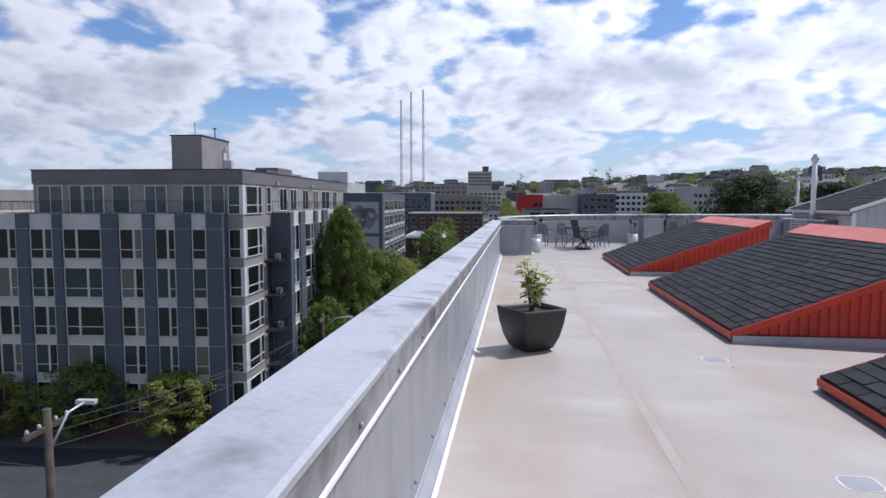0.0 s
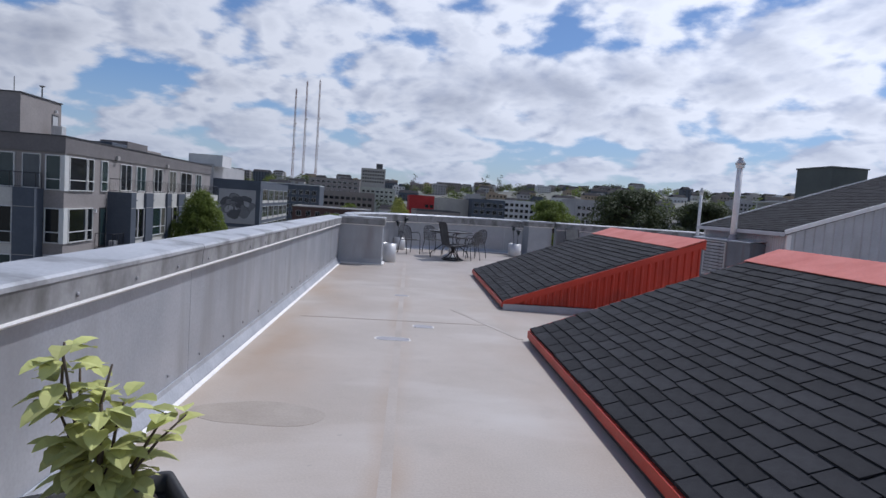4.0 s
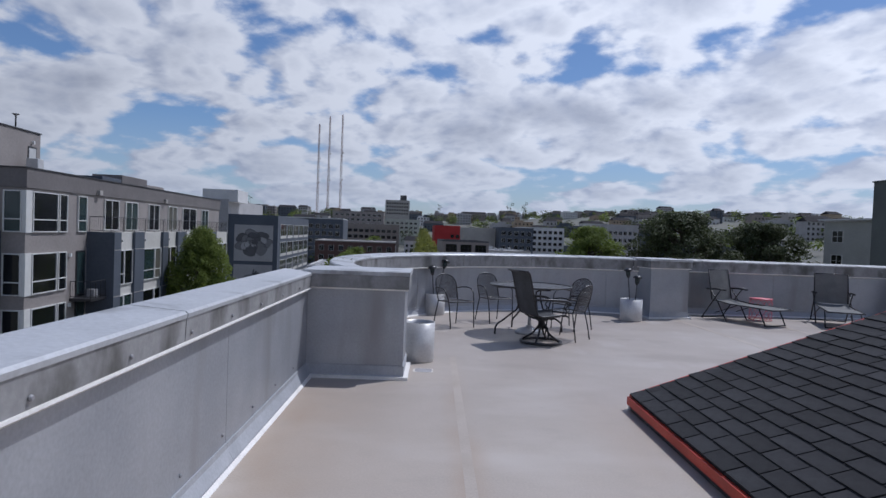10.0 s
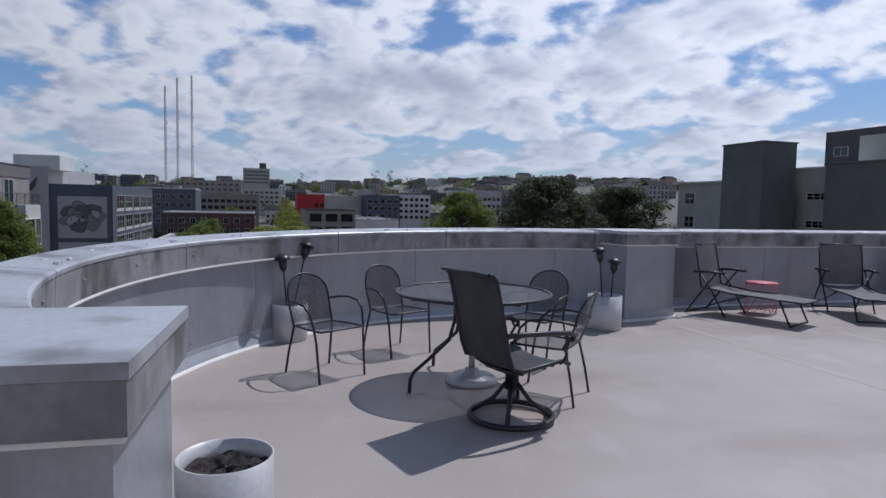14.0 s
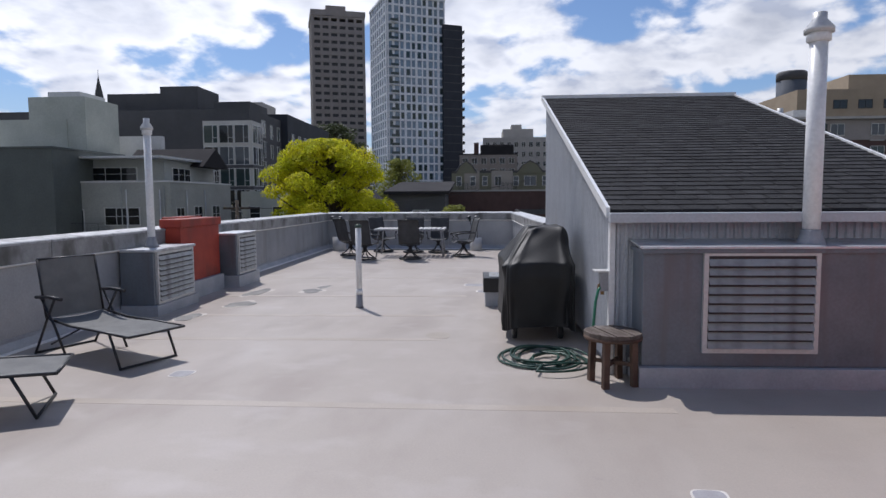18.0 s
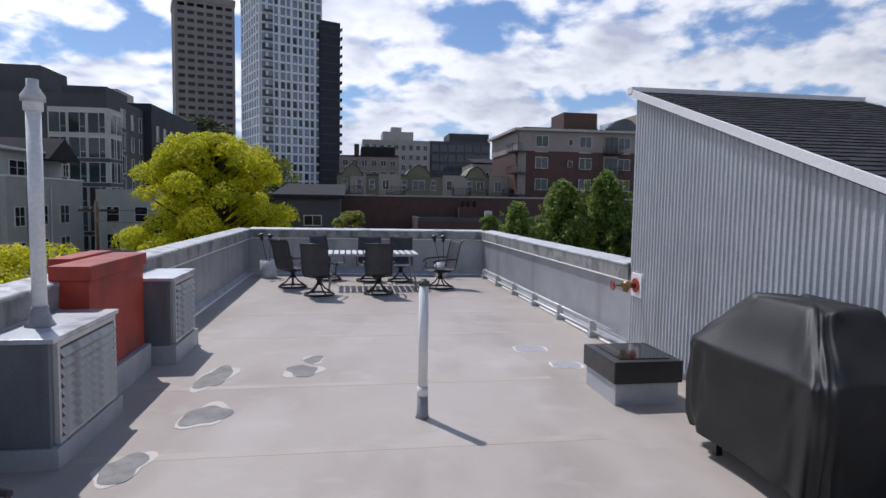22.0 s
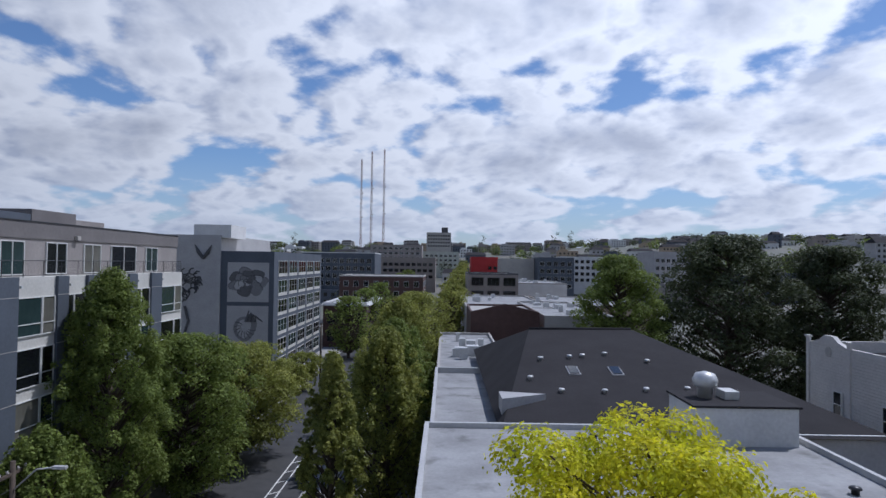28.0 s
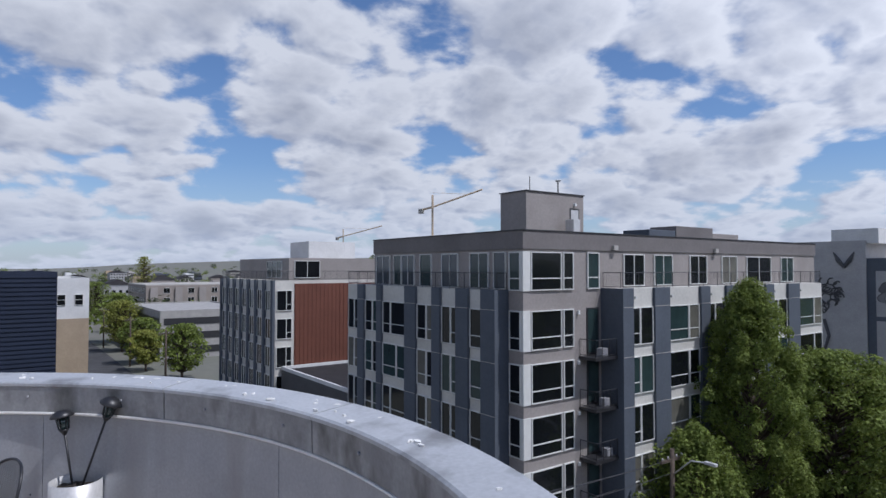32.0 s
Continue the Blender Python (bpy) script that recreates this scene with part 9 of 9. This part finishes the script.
        for a in range(nf):
            for b in range(nw):
                x = u + (b + 0.5) * w / nw
                zz = z + 0.8 + a * 2.9
                vs = [win.verts.new(c) for c in ((x - 0.7, v - 0.05, zz), (x + 0.7, v - 0.05, zz), (x + 0.7, v - 0.05, zz + 1.5), (x - 0.7, v - 0.05, zz + 1.5))]
                win.faces.new(vs)
                if u < -100:
                    y = v + (b + 0.5) * d / nw
                    vs = [win.verts.new(c) for c in ((u + w + 0.05, y - 0.7, zz), (u + w + 0.05, y + 0.7, zz), (u + w + 0.05, y + 0.7, zz + 1.5), (u + w + 0.05, y - 0.7, zz + 1.5))]
                    win.faces.new(vs)
        count += 1
    far = thing("far_houses", "distant houses and low blocks on the hillsides", "houses", grid(0, 0), kind="stuff")
    for p, bm in bms.items():
        part("house_walls", bm, p, far)["kind"] = "stuff"
    part("house_windows", win, "glass", far)["kind"] = "stuff"
    part("house_roofs", roofs, "dark_roof", far)["kind"] = "stuff"


north_city()


# ---- trees ----
def leaf_cloud(name, centres, n, size, spread, material, parent, seed, tall=0.85):
    """n leaves as small bent quads, gathered in clumps round the centres (x, y, z, radius)."""
    rng = np.random.default_rng(seed)
    c = np.array(centres)
    pick = rng.choice(len(c), n, p=c[:, 3] ** 2 / (c[:, 3] ** 2).sum())
    d = rng.normal(size=(n, 3))
    d /= np.linalg.norm(d, axis=1)[:, None]
    low = d[:, 2] < -0.15
    d[low, 2] *= -1
    inner = rng.random(n) < 0.22
    r = np.where(inner, rng.random(n) ** 0.5 * 0.8, 0.80 + 0.28 * rng.random(n) ** 1.5)
    p = c[pick, :3] + d * (r * c[pick, 3])[:, None] * np.array([1, 1, tall])
    p[inner, 2] -= 0.25 * c[pick, 3][inner]
    face = d * 0.85 + rng.normal(size=(n, 3)) * 0.38 + np.array([0, 0, 0.30])
    face /= np.linalg.norm(face, axis=1)[:, None]
    a = np.cross(face, rng.normal(size=(n, 3)))
    a /= np.linalg.norm(a, axis=1)[:, None]
    b = np.cross(face, a)
    s = size * (0.6 + 0.8 * rng.random(n))[:, None]
    nn = np.cross(a, b)
    v = np.stack([p - a * s * 0.5, p + b * s * 0.30 + nn * s * 0.08, p + a * s * 0.5, p - b * s * 0.30 + nn * s * 0.08], 1).reshape(-1, 3)
    f = np.arange(4 * n).reshape(-1, 4)
    me = bpy.data.meshes.new(name)
    me.from_pydata(v.tolist(), [], f.tolist())
    me.materials.append(M[material])
    ob = new(name, me)
    ob.parent = parent
    ob["kind"] = "stuff"
    return ob


def tree(kind, label, h, r, leaves, material, seed, m, leaf=0.26, base=0.25, group=""):
    """A trunk with limbs and a crown of clumped leaves; h over its foot, r the crown's radius."""
    rng = random.Random(seed)
    ob = thing("tree", label, "tree", m, group=group)
    tb = bmesh.new()
    lean = (rng.uniform(-0.3, 0.3), rng.uniform(-0.3, 0.3))
    top = h * 0.82
    pts = [(lean[0] * f * f, lean[1] * f * f, -0.4 + (top + 0.4) * f) for f in (0, 0.15, 0.35, 0.6, 0.8, 1.0)]
    tr = 0.018 * h + 0.06
    tube(pts, tr, 8, tb, radii=[tr * 1.3, tr, tr * 0.85, tr * 0.55, tr * 0.35, tr * 0.12])
    part("trunk", tb, "bark", ob)
    limbs = bmesh.new()
    slim = 0.45 if kind == "locust" else 1.0
    cs = []
    z0 = h * base
    n = {"round": 92 if r < 4.0 else 230, "poplar": 170, "locust": 120}[kind]
    for i in range(n):
        f = (i + rng.random()) / n
        z = z0 + (h - z0) * f
        if kind == "poplar":
            env = r * min(1.0, 0.6 + 1.2 * f) * max(1 - f ** 2.1, 0.03) ** 0.8 * rng.uniform(0.45, 1.1)
        elif kind == "locust":
            env = r * (0.35 + 0.85 * math.sin(math.pi * (0.12 + 0.8 * f))) * rng.uniform(0.25, 1.08)
        else:
            env = r * math.sqrt(max(1 - (2 * f - 0.92) ** 2 * 0.88, 0.06)) * rng.uniform(0.35, 1.05)
        a = i * 2.39996 + rng.uniform(-0.5, 0.5)
        x, y = env * math.cos(a), env * math.sin(a)
        cr = r * {"round": rng.uniform(0.12, 0.25), "poplar": rng.uniform(0.10, 0.21), "locust": rng.uniform(0.15, 0.28)}[kind]
        cs.append((x, y, min(z, h - cr * 0.7), cr))
        zb = max(z - (0.9 if kind == "poplar" else 0.5) * env - 0.3, z0 * 0.7)
        tube([(0, 0, zb), (x * 0.5, y * 0.5, zb + (z - zb) * 0.45), (x * 0.95, y * 0.95, z)], 0.05, 5, limbs, radii=[tr * 0.35 * slim, tr * 0.2 * slim, 0.02])
    cs.append((lean[0], lean[1], h - r * 0.22, r * 0.24))
    if kind == "poplar":
        # upright leaders that break the outline
        for i in range(34):
            f = 0.35 + 0.62 * (i + rng.random()) / 34
            env = r * max(1 - f ** 2.6, 0.03) ** 0.8 * rng.uniform(0.9, 1.32)
            a = i * 2.39996 + rng.uniform(-0.5, 0.5)
            for k in range(3):
                cs.append((env * math.cos(a) * (1 - 0.1 * k), env * math.sin(a) * (1 - 0.1 * k), min(z0 + (h - z0) * f + 0.30 * r * k, h - 0.1 * r), r * (0.12 - 0.03 * k)))
    part("branching", limbs, "bark", ob)["kind"] = "stuff"
    leaf_cloud("crown", cs, leaves, leaf, 1.0, material, ob, seed, 1.9 if kind == "poplar" else 0.85)
    return ob


def plant(kind, label, u, v, top, r, leaves, material, seed, leaf=0.26, base=0.25, z0=None):
    z = terrain(u, v) if z0 is None else z0
    return tree(kind, label, top - z, r, leaves, material, seed, grid(u, v, z, seed * 37 % 360), leaf, base)


# street trees beside the apartment building
plant("poplar", "tall narrow green street tree by the apartments", -14.9, 45.6, 0.3, 3.9, 80000, "leaf_green", 1, 0.17, 0.08)
plant("poplar", "shorter bushy green street tree by the apartments", -14.9, 39.0, -8.2, 3.2, 18000, "leaf_green", 2, 0.22, 0.08)
plant("round", "broad green street tree by the apartments", -13.2, 54.0, -4.2, 5.4, 36000, "leaf_green", 3, 0.24, 0.08)
plant("round", "olive green spreading street tree", -12.4, 63.5, -6.2, 5.8, 34000, "leaf_mid", 4, 0.25, 0.12)
plant("round", "small green street tree by the crosswalk", -13.2, 84.0, -11.0, 3.2, 7000, "leaf_mid", 5, 0.28, 0.3)
plant("round", "small green street tree further along", -13.4, 95.0, -11.5, 3.0, 5000, "leaf_mid", 6, 0.3, 0.3)
plant("poplar", "narrow bright green poplar beside the street", 0.4, 42.4, -4.1, 2.0, 26000, "leaf_mid", 7, 0.21, 0.06)
plant("poplar", "full green poplar beside the white roof", 2.8, 50.5, -3.7, 3.6, 28000, "leaf_mid", 8, 0.23, 0.06)
plant("poplar", "green poplar in the street row", 2.6, 62.0, -4.2, 4.2, 26000, "leaf_green", 9, 0.25, 0.06)
plant("poplar", "olive green poplar in the street row", 2.2, 76.0, -3.2, 5.2, 26000, "leaf_mid", 10, 0.27, 0.06)
plant("round", "olive green street tree further along", 2.6, 97.0, -2.6, 6.2, 22000, "leaf_mid", 11, 0.29, 0.08)
for i, v in enumerate((118, 142, 168, 200, 235, 275, 320, 380, 450)):
    plant("round", "green street tree far along the street", 4.0 + v * 0.035, v, -6.0 + v * 0.022, 5.0, 3500, "leaf_mid", 20 + i, 0.5, 0.12)
    plant("round", "green street tree on the far kerb", -13.0 + v * 0.012, v + 8, -7.5 + v * 0.022, 4.6, 3000, "leaf_green", 40 + i, 0.5, 0.12)
# yellow trees round the north parapet
plant("locust", "golden yellow locust tree below the parapet", 11.2, 16.6, -1.4, 3.5, 60000, "leaf_yellow", 60, 0.115, 0.42)
plant("locust", "yellow-green locust tree below the parapet", 20.0, 14.0, -1.1, 2.2, 40000, "leaf_yellow", 61, 0.115, 0.42)
plant("locust", "yellow-green locust tree before the apartments", 25.4, 13.4, 0.3, 2.7, 46000, "leaf_yellow", 62, 0.115, 0.38)
plant("round", "large yellow locust tree beyond the roof", 43.0, 11.3, 5.2, 4.2, 120000, "leaf_yellow", 63, 0.15, 0.46, z0=-15.5)
plant("round", "dark purple-leaved tree behind the locusts", 28.5, 20.0, -3.6, 2.4, 8000, "leaf_purple", 64, 0.2, 0.3)
plant("round", "dark purple-leaved shrub tree by the beige house", 22.5, 19.4, -7.6, 2.2, 6000, "leaf_purple", 65, 0.2, 0.2)
plant("round", "dark purple-leaved tree beside the balconies", 33.5, 22.0, -2.6, 2.6, 8000, "leaf_purple", 68, 0.2, 0.3)
# big green trees to the north
plant("round", "large rounded green tree beside the hall", 27.0, 76.0, 2.9, 5.6, 40000, "leaf_green", 70, 0.30, 0.06)
plant("round", "very large dark green chestnut tree", 40.5, 78.0, 5.4, 8.0, 52000, "leaf_dark", 71, 0.34, 0.06)
plant("round", "large dark green chestnut tree", 53.5, 80.0, 4.4, 7.2, 46000, "leaf_dark", 72, 0.34, 0.06)
plant("round", "green tree before the low shops", 22.0, 118.0, -6.5, 3.0, 4000, "leaf_green", 73, 0.4, 0.2)
# trees to the east
plant("round", "low green bush beyond the end parapet", 43.6, -4.6, 1.0, 1.5, 9000, "leaf_lime", 80, 0.2, 0.15)
plant("poplar", "light green pointed tree by the brown apartments", 43.0, -6.2, 1.3, 2.2, 20000, "leaf_lime", 87, 0.2, 0.4)
plant("poplar", "light green spire-shaped tree by the brown apartments", 42.6, -8.9, 2.6, 2.7, 28000, "leaf_lime", 81, 0.2, 0.35)
plant("poplar", "tall light green tree by the penthouse", 42.8, -11.7, 3.2, 2.9, 34000, "leaf_lime", 82, 0.2, 0.35)
plant("round", "dark green tree beside the penthouse", 40.6, -14.4, 2.6, 3.0, 16000, "leaf_dark", 83, 0.2, 0.15)
plant("round", "dark green tree on the hill behind the locust", 150, 36, 19.0, 9.0, 9000, "leaf_dark", 84, 0.7, 0.1)
plant("round", "green tree on the hill below the tower", 130, 18, 9.5, 5.5, 5000, "leaf_mid", 85, 0.6, 0.1)
plant("round", "small green tree by the gabled house", 55, 3.5, 0.9, 2.4, 5000, "leaf_mid", 86, 0.3, 0.2)
# trees to the west
for i, (u, v, top, r) in enumerate(((-24, 26.3, -11.5, 3.0), (-31, 26.3, -11.0, 3.2), (-38, 26.3, -12, 2.8), (-104, 30.5, -7.6, 4.0), (-118, 27.5, -9.5, 3.2), (-128, 28.5, -8.0, 4.0), (-150, 28.5, -5.5, 4.5), (-170, 30.5, -4.5, 4.5), (-186, 36, -8.0, 3.0), (-240, 34, -3, 6), (-300, 60, 7, 5))):
    plant("round", "green street tree to the west", u, v, top, r, 6000 if u > -60 else 4000, "leaf_green" if i % 2 else "leaf_mid", 100 + i, 0.24 if u > -60 else 0.45, 0.2)


def far_woods():
    rng = random.Random(90)
    cs = []
    for k in range(1500):
        if rng.random() < 0.62:
            v = rng.uniform(230, 1500)
            u = rng.uniform(-0.7, 0.8) * v
        else:
            u = -rng.uniform(150, 1300)
            v = rng.uniform(-0.3, 0.95) * -u
        if -16 < u < 6:
            continue
        r = rng.uniform(2.5, 6.0)
        z = terrain(u, v)
        for q in range(3):
            cs.append((u + rng.uniform(-3, 3), v + rng.uniform(-3, 3), z + r * rng.uniform(0.5, 1.5), r))
    for q in ((130, 700), (150, 720), (60, 900), (-200, 850)):
        for k in range(12):
            cs.append((q[0] + rng.uniform(-4, 4), q[1], terrain(*q) + 3 + 1.8 * k, 4.5 - 0.25 * k))
    ob = thing("far_trees", "distant trees between the hillside houses", "trees", grid(0, 0), kind="stuff")
    half = len(cs) // 2
    leaf_cloud("crowns", cs[:half], 90000, 1.5, 1, "leaf_green", ob, 5)
    leaf_cloud("crowns", cs[half:], 90000, 1.5, 1, "leaf_dark", ob, 6)


far_woods()


# ---- street furniture ----
def utility_pole(u, v, top, label, lamp=None):
    z = terrain(u, v)
    ob = thing("utility_pole", label, "utility pole", grid(u, v, z))
    h = top - z
    part("pole", tube([(0, 0, -0.3), (0, 0, h)], 0.16, 10, radii=[0.18, 0.13]), "bark", ob)
    part("cross_arm", box(-0.06, -1.1, h - 0.7, 0.06, 1.1, h - 0.55), "bark", ob)
    for y in (-0.95, -0.4, 0.4, 0.95):
        part("insulator", lathe([(0.05, h - 0.55), (0.07, h - 0.48), (0.04, h - 0.38)], 8, at=(0, y, 0)), "stone", ob)
    if lamp:
        part("lamp_arm", tube([(0, 0, h - 1.5), (lamp[0] * 0.5, lamp[1] * 0.5, h - 0.4), (lamp[0], lamp[1], h - 0.25)], 0.045, 7), "louvre", ob)
        part("lamp_head", box(lamp[0] - 0.35, lamp[1] - 0.12, h - 0.36, lamp[0] + 0.35, lamp[1] + 0.12, h - 0.2, 0.03), "louvre", ob, "grey street lamp head")
    return ob


utility_pole(-14.8, 0.4, -5.2, "wooden utility pole with a street lamp arm", (0.3, 1.6))
utility_pole(-14.8, 36.5, -8.6, "wooden utility pole with a lamp before the apartments", (2.4, 0))
utility_pole(-12.6, 104, -8.0, "wooden utility pole along the street")
utility_pole(50, 20, 1.5, "wooden utility pole behind the yellow tree")
for u in (-95, -125, -160):
    utility_pole(u, 26.0, -7.5, "wooden utility pole along the cross street")
wires = thing("overhead_cables", "thin black overhead cables above the street", "cables", grid(0, 0))
for a, b, sag in (((-14.8, -0.5, -5.85), (-14.8, 35.6, -9.2), 0.9), ((-14.8, 1.3, -5.85), (-14.8, 37.4, -9.2), 0.9), ((-14.8, 0.4, -6.5), (-14.8, 36.5, -10.0), 1.0), ((-14.8, 0.4, -7.2), (-60, 20, -9), 1.2), ((50, 20, 1.2), (30, 7, -3.0), 1.2), ((50, 20, 0.4), (23, 8.0, -2.2), 1.6), ((50, 20, 0.9), (62, -3, 3.2), 0.8), ((50, 20, 0.2), (70, 4, 1.5), 0.9)):
    pts = []
    for k in range(13):
        f = k / 12
        pts.append((a[0] + (b[0] - a[0]) * f, a[1] + (b[1] - a[1]) * f, a[2] + (b[2] - a[2]) * f - sag * 4 * f * (1 - f)))
    part("cable", tube(pts, 0.018, 4), "black", wires)
